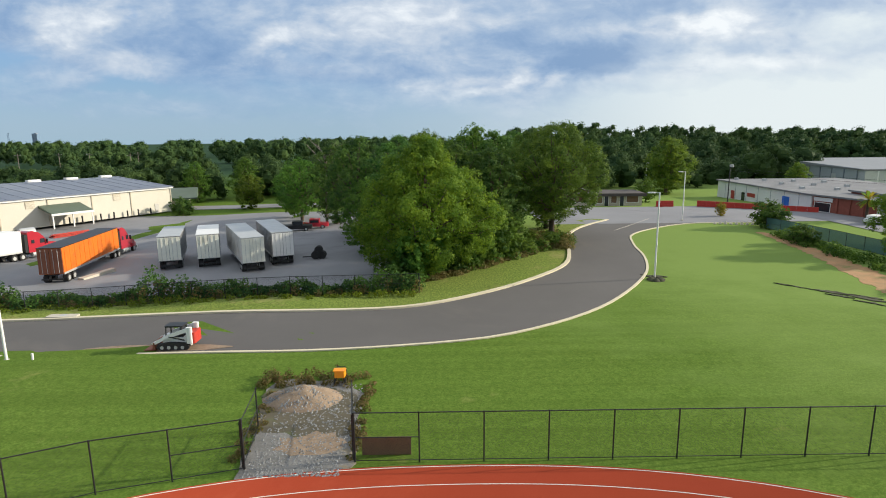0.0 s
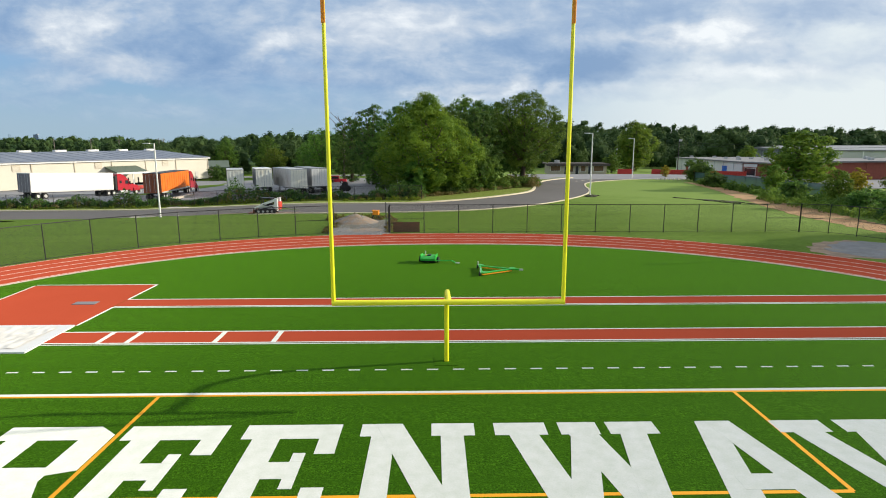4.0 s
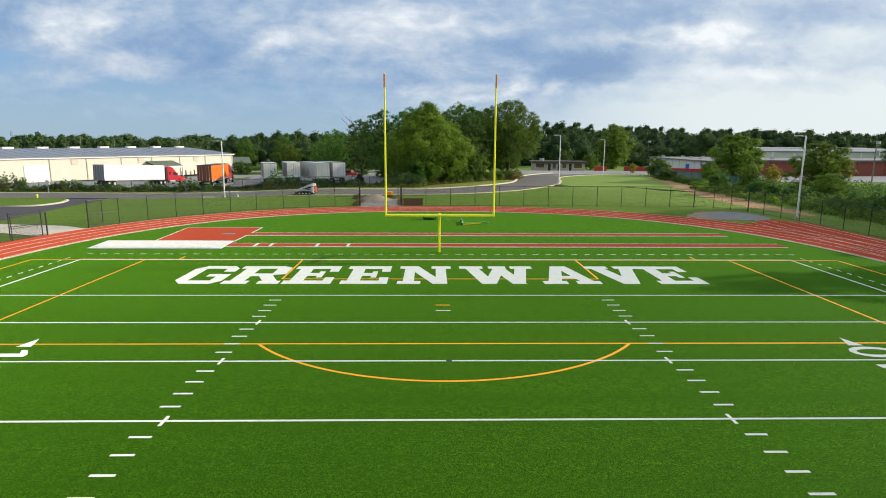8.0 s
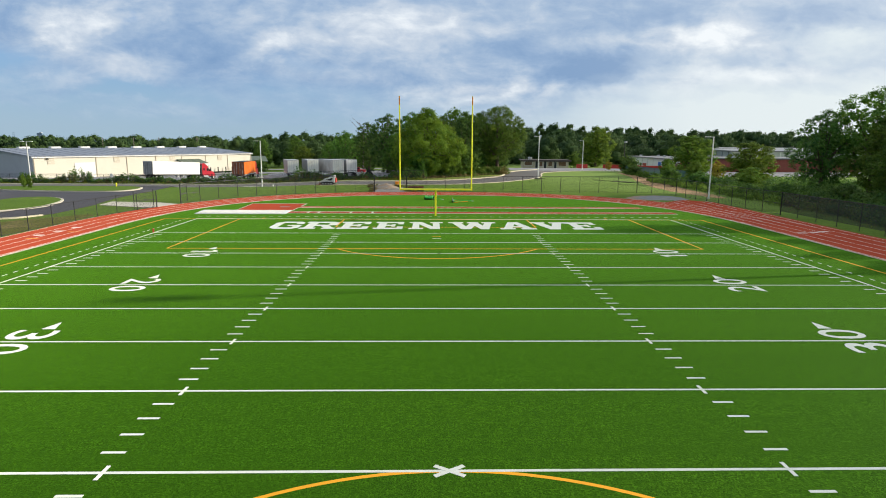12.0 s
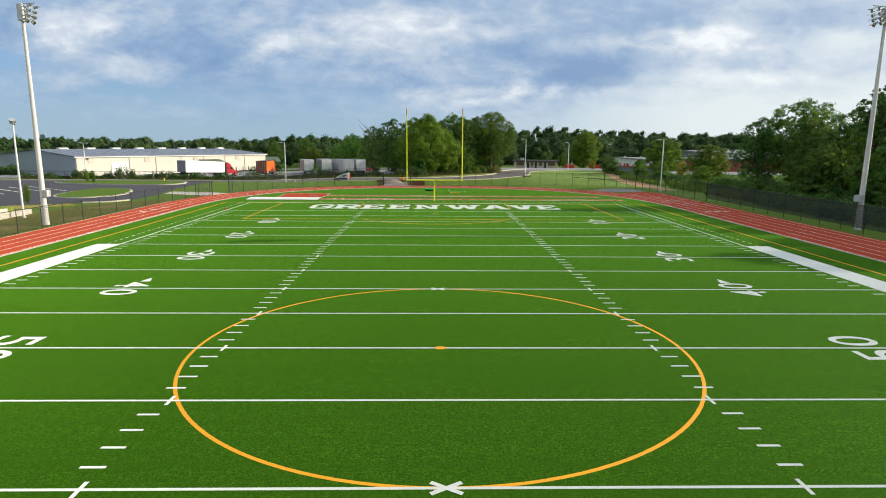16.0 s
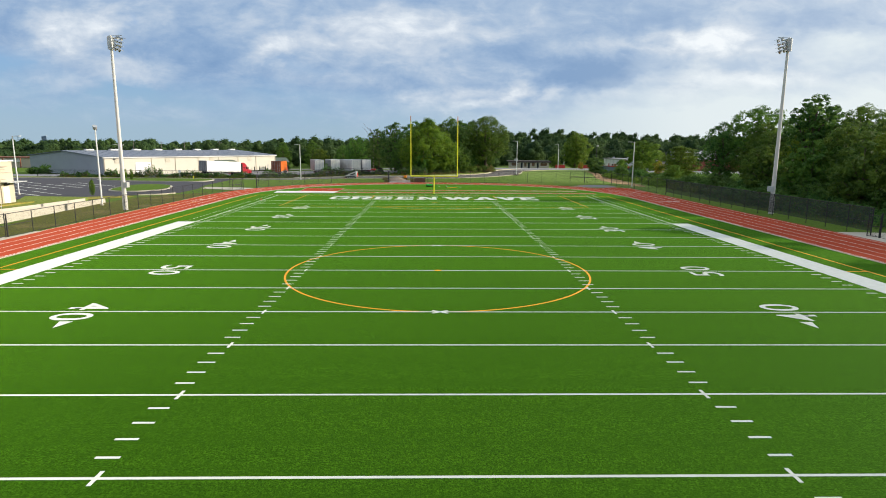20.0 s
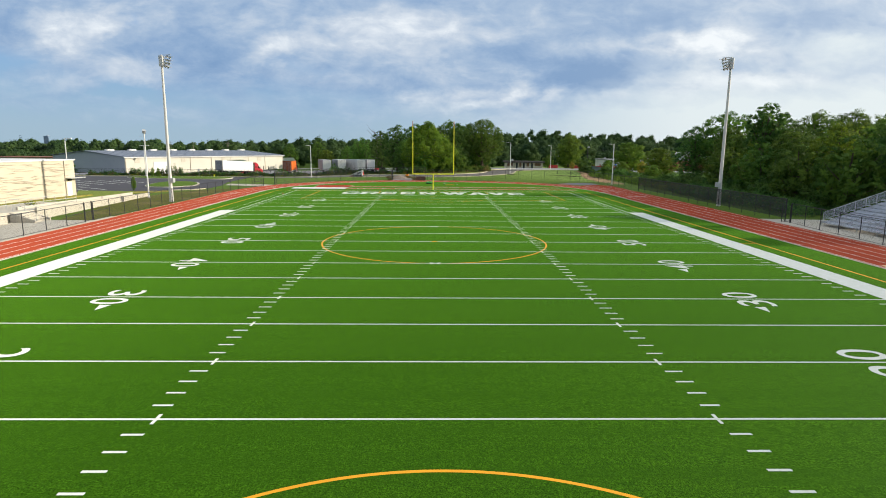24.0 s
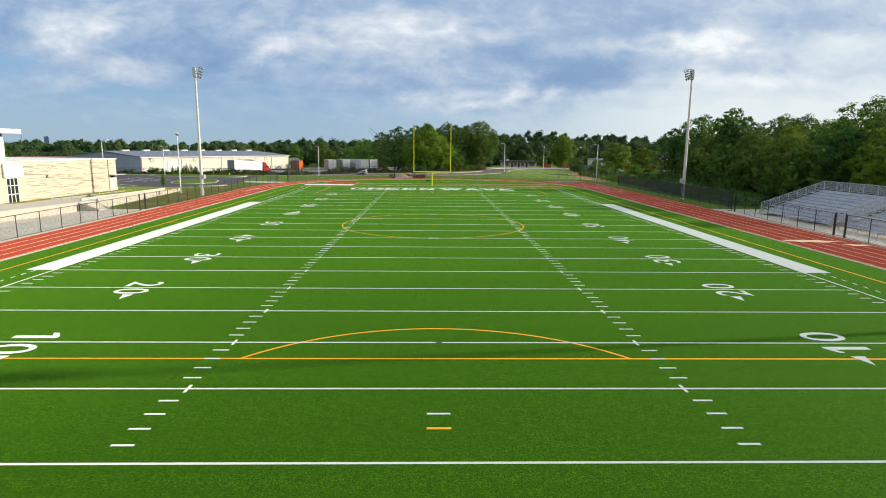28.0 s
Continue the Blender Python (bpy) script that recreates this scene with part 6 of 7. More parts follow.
# ---- school on the west side ----
SA = math.degrees(math.atan2(-24, -2.8))
school = thing("school_building", -51.0, -9.0, 0.3, "school wing clad in long cream split stone", "building", rz=SA)
SL, SH = 30.0, 5.1
part("wall", Shape().box(0, SL, -36, -0.12, -0.4, SH), STUCCO, school)
part("coping", Shape().box(-0.15, SL, -36.2, 0.12, SH, SH + 0.16), WHITEWALL, school)
rnd = random.Random(5)
panel = Shape().box(0, SL, -0.13, 0.0, 0.0, SH)
tagged(part("stone_cladding", panel, STONE, school))
clad = Shape()
for k in range(270):                       # thin strips proud of the face, darkened to paint the shade of split courses
    x, z, L = rnd.uniform(0.1, SL - 3), rnd.uniform(0.15, SH - 0.3), rnd.uniform(0.8, 3.2)
    if (x + L > 19.4 and x < 21.8 and z < 3.4) or (x < 2.0 and z < 2.9):
        continue
    h, d, drop = rnd.uniform(0.04, 0.11), rnd.choice((0.03, 0.05, 0.08)), rnd.uniform(-0.08, 0.08)
    n, k0 = 6, len(clad.v)
    for i in range(n + 1):
        u = i / n
        w = math.sin(math.pi * u) ** 0.6
        zz = z + drop * u
        clad.v += [(x + L * u, -0.01, zz - h * w * 0.5 - 0.01), (x + L * u, 0.01 + d * w, zz - h * w * 0.35), (x + L * u, -0.01, zz + h * w * 0.5 + 0.01)]
    for i in range(n):
        a = k0 + 3 * i
        clad.f += [(a, a + 3, a + 4, a + 1), (a + 1, a + 4, a + 5, a + 2)]
clad.uv = [None] * len(clad.f)
tagged(part("shade_relief", clad, SHADESTONE, school), kind="stuff")
w = part("window", Shape().box(19.7, 21.5, -0.1, 0.012, -0.1, 3.2), GLASS, school)
for x in (19.7, 20.3, 20.9, 21.45):
    part("mullion", Shape().box(x - 0.05, x + 0.05, 0.012, 0.05, 0.0, 3.2), WHITEWALL, w)
for z in (1.1, 2.2, 3.15):
    part("transom", Shape().box(19.7, 21.5, 0.012, 0.054, z - 0.05, z + 0.05), WHITEWALL, w)
part("entrance_header", Shape().box(18.9, 21.9, 0.05, 0.25, 3.25, 4.95), WHITEWALL, school)
part("door", Shape().box(0.75, 1.65, -0.1, 0.015, 0.0, 2.15), WHITEWALL, school)
part("door_canopy", Shape().box(-1.0, 1.9, 0.0, 0.9, 2.62, 2.74), GALV, school)
part("wall_lamp", Shape().box(0.9, 1.5, 0.02, 0.25, 2.3, 2.55), BLACK, school)
part("downpipe", Shape().box(1.9, 2.0, 0.02, 0.12, 0.0, SH), STONE, school)
part("wall_lamp", Shape().box(14.6, 14.8, 0.1, 0.3, 3.0, 3.3), GALV, school)
st = thing("school_tower", -53.2, -29.5, 0.3, "white clerestory block with a flat overhanging roof", "building", rz=SA)
part("wall", Shape().box(0.5, 16, -14, -0.2, 4.6, 8.3), WHITEWALL, st)
part("roof_slab", Shape().box(-0.9, 17, -15, 1.1, 8.7, 9.25), WHITEWALL, st)
part("clerestory", Shape().box(0.6, 15.9, -13.9, -0.25, 8.25, 8.71), GLASS, st)

# ---- terrace, wall, ramp and steps by the back straight ----
setting("terrace", Shape().prism([(-34.95, -33.5), (-35.0, -96), (-60, -96), (-60, -40), (-42.5, -36.5), (-38.8, -33.5)], -0.04, 0.03), CONCRETE, "pale concrete terrace behind the fence", "terrace")
setting("track_apron", Shape().prism([(-34.3, -30), (-34.3, -96), (-34.95, -96), (-34.95, -30)], -0.04, 0.02), CONCRETE, "narrow concrete strip beside the track", "path")
agave = Shape()
for k in range(26):
    a, e = 2.4 * k, 0.35 + 0.04 * k
    p = Vector((math.cos(a) * math.cos(e), math.sin(a) * math.cos(e), math.sin(e)))
    q = p.cross(Vector((0, 0, 1))).normalized() * 0.07
    agave.face([tuple(-q), tuple(q), tuple(p * 0.6 + q * 0.8), tuple(p * 1.0 - Vector((0, 0, 0.1))), tuple(p * 0.6 - q * 0.8)])
tagged(part("agave", agave, GREENLEAF, place=pose(-44.2, -28.7, 0.84)), "spiky yellow-green potted plant on the landing", "plant")
setting("upper_terrace", Shape().prism([(-43.5, -38.2), (-41.0, -33.2), (-43.3, -22), (-52.2, -20), (-53.6, -33), (-48, -40), (-48, -62), (-46.2, -62)], -0.04, lambda x, y: 0.85 + (x + 44) * 0.055), CONCRETE, "raised pale concrete landing by the school", "terrace")
setting("school_lawn", Shape().prism([(-43.5, -22), (-47.0, -1.0), (-56, 0), (-51.2, -9.2), (-52.4, -20)], -0.04, 0.45), ROUGH, "dry yellowish grass bank by the school", "lawn")
setting("dry_lawn", Shape().prism(ragged([(-35.4, 12), (-35.6, -32.8), (-38.6, -33.2), (-41.6, -20), (-43.2, -6), (-42.6, 4), (-40.0, 8.2), (-36.5, 13)], 0.6, 43), -0.06, -0.02), THINGRASS, "thin dry grass between the fence and the ramp", "lawn")
strip = Shape().prism([(-51.0, -9.3), (-48.6, -9.3), (-51.2, -31.5), (-53.7, -31.5)], 0.0, lambda x, y: 0.89 + (x + 44) * 0.055)
setting("grass_strip", strip, DRYGRASS, "strip of yellowed grass at the foot of the school wall", "lawn")
ramp_ = thing("ramp", -41.0, -33.0, 0, "long pale concrete ramp with low side walls", "ramp")
part("ramp_floor", Shape().prism([(0, 0), (-2.2, 0.4), (-5.0, 29.4), (-2.4, 29.2)], -0.03, lambda x, y: 0.85 - 0.026 * y), CONCRETE, ramp_)
part("side_wall", Shape().prism([(0.0, 0), (0.22, 0), (-2.1, 29.2), (-2.4, 29.2)], -0.03, lambda x, y: 1.25 - 0.026 * y), CONCRETE, ramp_)
part("side_wall", Shape().prism([(-2.2, 0.4), (-2.0, 0.4), (-4.8, 29.4), (-5.0, 29.4)], -0.03, lambda x, y: 1.25 - 0.026 * y), CONCRETE, ramp_)
stairs = thing("steps", -39.4, -34.6, 0.0, "short flight of pale concrete steps with steel rails", "steps")
for k in range(5):
    part("step", Shape().box(-2.2 + 0.0, -0.3 * k, -1.0, 1.0, 0.17 * k - (0.03 if k == 0 else 0.0), 0.17 * (k + 1)), CONCRETE, stairs)
for s in (-1, 1):
    part("cheek_wall", Shape().prism([(-2.2, s * 1.12 - 0.1), (0.2, s * 1.12 - 0.1), (0.2, s * 1.12 + 0.1), (-2.2, s * 1.12 + 0.1)], -0.03, lambda x, y: 1.0 if x < -1 else 0.25), CONCRETE, stairs)
    part("handrail", Shape().pipe([(0.1, s * 0.85, 0.0), (0.1, s * 0.85, 0.95), (-1.6, s * 0.85, 1.75), (-2.1, s * 0.85, 1.75), (-2.1, s * 0.85, 0.85)], 0.025, 6), GALV, stairs)
low = thing("retaining_wall", -40.2, -36.0, 0.0, "low pale concrete retaining wall", "wall")
part("wall", Shape().prism([(-1.4, -0.6), (-1.1, -0.6), (-5.6, -26), (-5.9, -26)], -0.03, 1.05), CONCRETE, low)
part("coping", Shape().prism([(-1.45, -0.55), (-1.05, -0.55), (-5.55, -26), (-5.95, -26)], 1.05, 1.12), CONCRETE, low)
rail = thing("guard_rail", -43.0, -24, 0.85, "thin steel guard rail along the landing", "railing")
for k in range(9):
    part("rail_post", Shape().rod((-k * 0.25, 1.5 - k * 1.6, -0.1), (-k * 0.25, 1.5 - k * 1.6, 1.0), 0.025, n=6), GALV, rail)
for z in (0.5, 1.0):
    part("rail_bar", Shape().rod((0, 1.5, z), (-2.0, -11.3, z), 0.025, n=6), GALV, rail)

# ---- bleachers ----
setting("bleacher_slab", Shape().prism([(36.95, -28.5), (52, -30), (52, -95), (36.95, -95)], -0.04, 0.025), CONCRETE, "pale concrete slab under the bleachers", "pavement")


def bleacher(y0, y1, label):
    ob = thing("bleacher", 40.2, y0, 0.025, label, "bleacher", "aluminium bleachers")
    n, L = 10, y0 - y1
    for k in range(n):
        x, z = k * 0.78, 0.30 + k * 0.27
        part("foot_board", Shape().box(x + 0.30, x + 0.54, -L, 0, z - 0.02, z + 0.03).box(x + 0.56, x + 0.80, -L, 0, z - 0.02, z + 0.03), ALU, ob)
        part("riser_board", Shape().box(x + 0.80, x + 0.82, -L, 0, z + 0.02, z + 0.26), ALU, ob)
        part("seat_board", Shape().box(x, x + 0.26, -L, 0, z + 0.16, z + 0.21), ALU, ob)
    for k in range(int(L / 2.6) + 1):
        y = -min(k * 2.6, L - 0.1) - 0.05
        part("frame", Shape().beam((0.2, y, 0.25), (7.8, y, 2.85), 0.06, 0.1).beam((7.7, y, 0), (7.7, y, 2.85), 0.06, 0.08).beam((4, y, 0), (4, y, 1.5), 0.06, 0.08).beam((0.2, y, 0), (0.2, y, 0.4), 0.06, 0.08), GALV, ob)
    for s, y in ((0, 0.03), (1, -L - 0.03)):
        g = part("side_guard", Shape().beam((0.4, y, 1.35), (8.0, y, 4.05), 0.05, 0.05).beam((0.4, y, 0.55), (8.0, y, 3.2), 0.04, 0.04).beam((0.4, y, 0.3), (0.4, y, 1.37), 0.05, 0.05), GALV, ob)
        for k in range(1, 8):
            x = 0.4 + k * 1.08
            part("guard_post", Shape().beam((x, y, 0.4 + (x - 0.4) * 0.352), (x, y, 1.35 + (x - 0.4) * 0.355), 0.05, 0.05), GALV, g)
        part("guard_mesh", Shape().face([(0.4, y, 0.6), (8.0, y, 3.25), (8.0, y, 4.05), (0.4, y, 1.35)], [(0, 0), (8, 0), (8, 0.9), (0, 0.9)]), GUARDMESH, g)
    b = part("back_guard", Shape().beam((8.0, 0, 4.05), (8.0, -L, 4.05), 0.05, 0.05).beam((8.0, 0, 3.1), (8.0, -L, 3.1), 0.04, 0.04), GALV, ob)
    for k in range(int(L / 2.2) + 1):
        part("guard_post", Shape().beam((8.0, -min(k * 2.2, L), 0.0), (8.0, -min(k * 2.2, L), 4.05), 0.05, 0.05), GALV, b)
    part("guard_mesh", Shape().face([(8.0, 0, 3.1), (8.0, -L, 3.1), (8.0, -L, 4.05), (8.0, 0, 4.05)], [(0, 0), (L, 0), (L, 0.95), (0, 0.95)]), GUARDMESH, b)
    return ob


bleacher(-33.8, -46.8, "tiered aluminium bleacher with mesh guard rails")
bleacher(-48.0, -75.0, "long tiered aluminium bleacher with mesh guard rails")

# ---- bare soil ----
setting("soil_strip", Shape().prism(ragged(smooth([(48.2, 104), (46.0, 88), (42.2, 72), (39.8, 60), (38.6, 46), (39.6, 39), (40.6, 34), (42.0, 34), (42.6, 39), (43.0, 48), (44.6, 60), (46.4, 72), (48.6, 88), (49.6, 104)], 3), 0.7, 41), -0.06, -0.03), SOIL, "strip of bare orange soil along the lawn edge", "soil")
for k, (x, y, a, L, w) in enumerate(((33.6, 74.0, -50, 3.4, 0.16), (35.6, 71.6, -51, 3.0, 0.26), (36.6, 70.9, -47, 2.6, 0.2), (37.6, 69.2, -53, 3.6, 0.34), (38.4, 69.2, -50, 2.2, 0.2), (39.7, 66.4, -54, 3.2, 0.18), (36.0, 69.8, -49, 2.4, 0.16), (37.2, 67.6, -52, 2.8, 0.18), (21.6, 78.0, -25, 2.6, 0.3), (21.9, 77.4, -20, 1.6, 0.36))):
    c, d = math.cos(math.radians(a)), math.sin(math.radians(a))
    mids = [(x + c * L * q + d * 0.12 * math.sin(q * 9 + k), y + d * L * q, w * math.sin(math.pi * (0.06 + 0.88 * q))) for q in np.linspace(0, 1, 9)]
    pts = [(u - d * v, t + c * v) for u, t, v in mids] + [(u + d * v, t - c * v) for u, t, v in mids[::-1]]
    setting("soil_ruts", Shape().prism(ragged(pts, 0.16, 47 + k), -0.06, lambda x, y: 0.02 + 0.08 * noise.noise(Vector((x * 2.1, y * 2.1, 0)))), RUT, "dark broken wheel ruts in the lawn", "soil")
na = resample(smooth([(-120, 67.9), (-42, 67.9), (-20, 67.2), (-10, 66.8), (-2.6, 67.7), (4.4, 72.5), (10.4, 78.3), (14.3, 83.9), (16.4, 91), (18.2, 101), (22.6, 110.6), (29.6, 118.8)]), 60)
fa = resample(smooth([(-120, 73), (-46, 73), (-10, 73.4), (-4, 74.5), (1, 78), (6, 83.5), (10, 88), (13.2, 94), (15.2, 103), (19, 113), (27, 120)]), 60)
setting("verge", Shape().ribbon(na, fa, lambda x, y: terrain(x, y) - 0.06, lambda x, y: max(terrain(x, y), road_top(x, y) - 0.1) + 0.02 + 0.05 * noise.noise(Vector((x * 0.4, y * 0.4, 0)))), ROUGH, "rough yellow-green grass verge behind the road", "verge")

# ---- trees ----
def quads(name, centres, ups, size, mat, rng, more=None):
    """One mesh of many small leaf blades, each a bent rhomb."""
    n = len(centres)
    a = np.cross(ups, rng.normal(size=(n, 3)))
    a /= np.linalg.norm(a, axis=1)[:, None] + 1e-9
    b = np.cross(ups, a)
    s = np.broadcast_to(size, n)[:, None] * rng.uniform(0.6, 1.3, n)[:, None]
    v = np.stack([centres - a * s, centres - b * s * 0.6, centres + a * s, centres + b * s * 0.6], 1).reshape(-1, 3)
    if more is not None:
        v = np.concatenate([v, more.reshape(-1, 3)])
        n += len(more)
    me = bpy.data.meshes.new(name)
    me.vertices.add(4 * n)
    me.vertices.foreach_set("co", v.ravel().astype(np.float32))
    me.loops.add(4 * n)
    me.loops.foreach_set("vertex_index", np.arange(4 * n, dtype=np.int32))
    me.polygons.add(n)
    me.polygons.foreach_set("loop_start", np.arange(0, 4 * n, 4, dtype=np.int32))
    me.materials.append(mat)
    me.update(calc_edges=True)
    return me


def crown(rng, h, r, base, clumps, leaves, lobes=17, peak=0.0, lump=(0.30, 0.44)):
    """Centres and facings of leaves: rounded lobes of leaf clumps over a crown's outline, with gaps."""
    C, U, lob = [], [], []
    mid, tall = base + (h - base) * 0.46, (h - base) * 0.5
    for k in range(lobes):
        t = 1 - 2 * (k + 0.5) / lobes
        R = r * rng.uniform(*lump)
        wide = math.sqrt(max(0.0, 1 - abs(t) ** 2.4)) * (1 - peak * max(0.0, t))
        a = 2.4 * k + rng.uniform(-0.3, 0.3)
        out = max(0.0, r * wide * rng.uniform(0.85, 1.08) - R * 0.75)
        z = mid + t * (tall - R * 0.55) + rng.uniform(-0.3, 0.3)
        lob.append((out * math.cos(a), out * math.sin(a), z, R))
    for k in range(clumps):
        x, y, z, R = lob[k % lobes]
        d = rng.normal(size=3) + np.array((x, y, z - mid)) / (r + 0.1) * 0.9 + np.array((0, 0, 0.25))
        d /= np.linalg.norm(d)
        c = np.array((x, y, z)) + d * R * rng.uniform(0.78, 1.08)
        rad = (0.26 + r * 0.058) * rng.uniform(0.6, 1.15)
        e = rng.normal(size=(leaves, 3))
        e /= np.linalg.norm(e, axis=1)[:, None]
        C.append(c + e * rad * rng.uniform(0.35, 1.0, (leaves, 1)) * np.array((1.1, 1.1, 0.75)))
        U.append(e * 0.5 + d * 0.8 + rng.normal(size=(leaves, 3)) * 0.4 + np.array((0, 0, 0.3)))
    n = clumps                                 # shaded leaves inside
    e = rng.normal(size=(n, 3))
    e *= (rng.uniform(0, 1, n) ** 0.4 / np.linalg.norm(e, axis=1))[:, None]
    for _ in range(3):
        C.append(e * np.array((r * 0.72, r * 0.72, tall * 0.8)) + np.array((0, 0, mid)) + rng.normal(size=(n, 3)) * 0.3)
        U.append(rng.normal(size=(n, 3)) + e)
    U = np.concatenate(U)
    inner = np.arange(len(U)) >= clumps * leaves
    return np.concatenate(C), U / np.linalg.norm(U, axis=1)[:, None], lob, np.where(inner, 2.3, 1.0)


def tree_kind(seed, h, r, base, mat, clumps=230, leaves=42, size=0.26, lobes=17, peak=0.0, lump=(0.30, 0.44)):
    """Meshes of one tree: a tapered trunk with limbs, and its crown."""
    rng = np.random.default_rng(seed)
    C, U, lob, big = crown(rng, h, r, base, clumps, leaves, lobes, peak, lump)
    wood = Shape()
    tr = 0.018 * h + 0.08
    mid = Vector((rng.uniform(-0.3, 0.3), rng.uniform(-0.3, 0.3), base + (h - base) * 0.45))
    wood.rod((0, 0, -0.2), mid * 0.4, tr * 1.25, tr, n=9)
    wood.rod(mid * 0.4, mid, tr, tr * 0.6, n=9)
    wood.rod(mid, (0, 0, h * 0.9), tr * 0.6, tr * 0.12, n=6)
    for x, y, z, R in lob[:-1]:
        t = rng.uniform(0.35, 0.95)
        wood.rod(mid * t, (x, y, z), tr * 0.45, tr * 0.12, n=5)
        wood.rod((x, y, z), (x * 1.25, y * 1.25, z + R * 0.5), tr * 0.12, 0.02, n=4)
    return wood.mesh("trunk", BARK), quads("crown", C, U, size * big, mat, rng)


def plant(kind, x, y, label, scale=1.0, rz=0.0, name="tree", group="", flat=1.0):
    ob = thing(name, x, y, terrain(x, y) - 0.05, label, "tree" if name == "tree" else "bush", group)
    m = Matrix.LocRotScale(None, Euler((0, 0, rz)), (scale * flat, scale * flat, scale))
    part("trunk", kind[0], BARK, ob, place=m)
    part("crown", kind[1], LEAF, ob, place=m)
    return ob


OAK = tree_kind(1, 15.5, 8.2, 0.6, LEAF_LIGHT, 1400, 40, 0.125, 44, 0.5, (0.17, 0.27))
BROAD = tree_kind(2, 17, 6.4, 2.6, LEAF, 620, 32, 0.145, 28, 0.0, (0.24, 0.36))
DARK = tree_kind(3, 15.5, 5.4, 1.2, LEAF_DARK, 520, 32, 0.14, 24, 0.1, (0.26, 0.38))
# ASH again in brighter leaves, painting the sunlit crowns of the row
LIT_ASH = tree_kind(14, 14, 5.0, 0.8, LEAF_LIGHT, 480, 32, 0.135, 24, 0.3, (0.26, 0.38))
ASH = tree_kind(4, 14, 5.0, 0.8, LEAF, 480, 32, 0.135, 24, 0.3, (0.26, 0.38))
YOUNG = tree_kind(5, 8, 3.6, 0.5, LEAF, 200, 30, 0.16)
YOUNG_LIGHT = tree_kind(6, 7, 3.0, 0.5, LEAF_OLIVE, 360, 30, 0.105, 22, 0.2, (0.22, 0.36))
SHRUB = tree_kind(7, 3.0, 2.1, 0.0, LEAF_DARK, 100, 28, 0.13)
GOLD = tree_kind(8, 8, 3.2, 0.8, LEAF_GOLD, 160, 28, 0.17)
BIG = tree_kind(10, 19, 8.4, 4.6, LEAF, 1250, 40, 0.125, 40, 0.0, (0.18, 0.28))
PINE = tree_kind(9, 19, 4.6, 8.5, LEAF_DARK, 260, 30, 0.20)
rnd = random.Random(11)
WOODS = "grove beside the road"
for kind, x, y, s, lab in ((OAK, -1.4, 81.0, 0.95, "big yellow-green broad tree at the grove edge"), (BIG, 16.0, 98.5, 0.86, "tall dark broad tree at the road bend"), (DARK, -12.0, 108, 1.0, "dark green tree in the grove"),
                           (DARK, -19, 127, 0.95, "dark green tree in the grove"), (BROAD, 6.0, 108, 0.98, "tall dark tree behind the grove"), (DARK, 7.0, 92, 0.86, "dark green tree in the grove"), (DARK, -5.5, 99, 0.98, "dark green tree in the grove"),
                           (DARK, 9.0, 105, 1.0, "dark green tree in the grove"), (DARK, 17.5, 110, 0.85, "dark green tree near the road end"), (DARK, 2.5, 95, 0.9, "dark green tree in the grove"), (BROAD, -2.0, 116, 0.95, "tall dark tree behind the grove"),
                           (ASH, -9.0, 92, 0.72, "mid-green tree in the grove"), (DARK, 12.0, 112, 1.0, "dark green tree in the grove"), (BROAD, -27, 134, 0.75, "mid-green tree at the yard end")):
    plant(kind, x, y, lab, s, rnd.uniform(0, 6), group=WOODS)
for k in range(16):
    t = k / 15
    x, y = -4 + 21 * t, 76.5 + 22 * t ** 1.2 + rnd.uniform(-0.8, 0.8)
    plant(rnd.choice((SHRUB, SHRUB, YOUNG)) if t < 0.55 else SHRUB, x, y, "leafy bush at the foot of the grove", rnd.uniform(0.55, 0.95) * (1.0 if t < 0.55 else 0.6), rnd.uniform(0, 6), name="bush", group="grove bushes")
BRUSH = [(-5 + 22 * t + rnd.uniform(-1.5, 2.5), 77.5 + 20 * t ** 1.15 + rnd.uniform(-0.5, 6), rnd.uniform(1.6, 4.6) * (1.0 if t < 0.5 else 0.45)) for t in np.linspace(0, 1, 110)]
ROWL = "dense dark tree row behind the screened fence"
TALL = {id(OAK): 15, id(BROAD): 17, id(DARK): 15.5, id(ASH): 14, id(LIT_ASH): 14, id(PINE): 19}
for kind, x, y, h, wide in ((DARK, 59.5, 40, 11.5, 1.1), (BROAD, 66, 38, 14.4, 1.3), (ASH, 63, 31, 11, 1.2), (DARK, 68, 27, 12.5, 1.2), (ASH, 60, 24, 9.5, 1.2), (DARK, 66, 17, 12, 1.2), (LIT_ASH, 61, 15.5, 10, 1.1), (PINE, 57.6, 8, 13.6, 1.1), (DARK, 61, 5, 10.8, 1.2), (ASH, 57, 0, 9.8, 1.2),
                         (BROAD, 64, -4, 12.4, 1.15), (LIT_ASH, 58, -10, 10.2, 1.2), (ASH, 61, -16, 11.2, 1.2), (BROAD, 63, -22, 13.8, 1.35), (DARK, 57, -24, 10, 1.1), (LIT_ASH, 58, -32, 10.5, 1.2), (DARK, 60, -40, 11, 1.2), (BROAD, 78, 26, 14, 1.2)):
    plant(kind, x, y, "tall dense tree behind the home straight fence", 1.12 * h / TALL[id(kind)], rnd.uniform(0, 6), group=ROWL, flat=wide * 0.92)
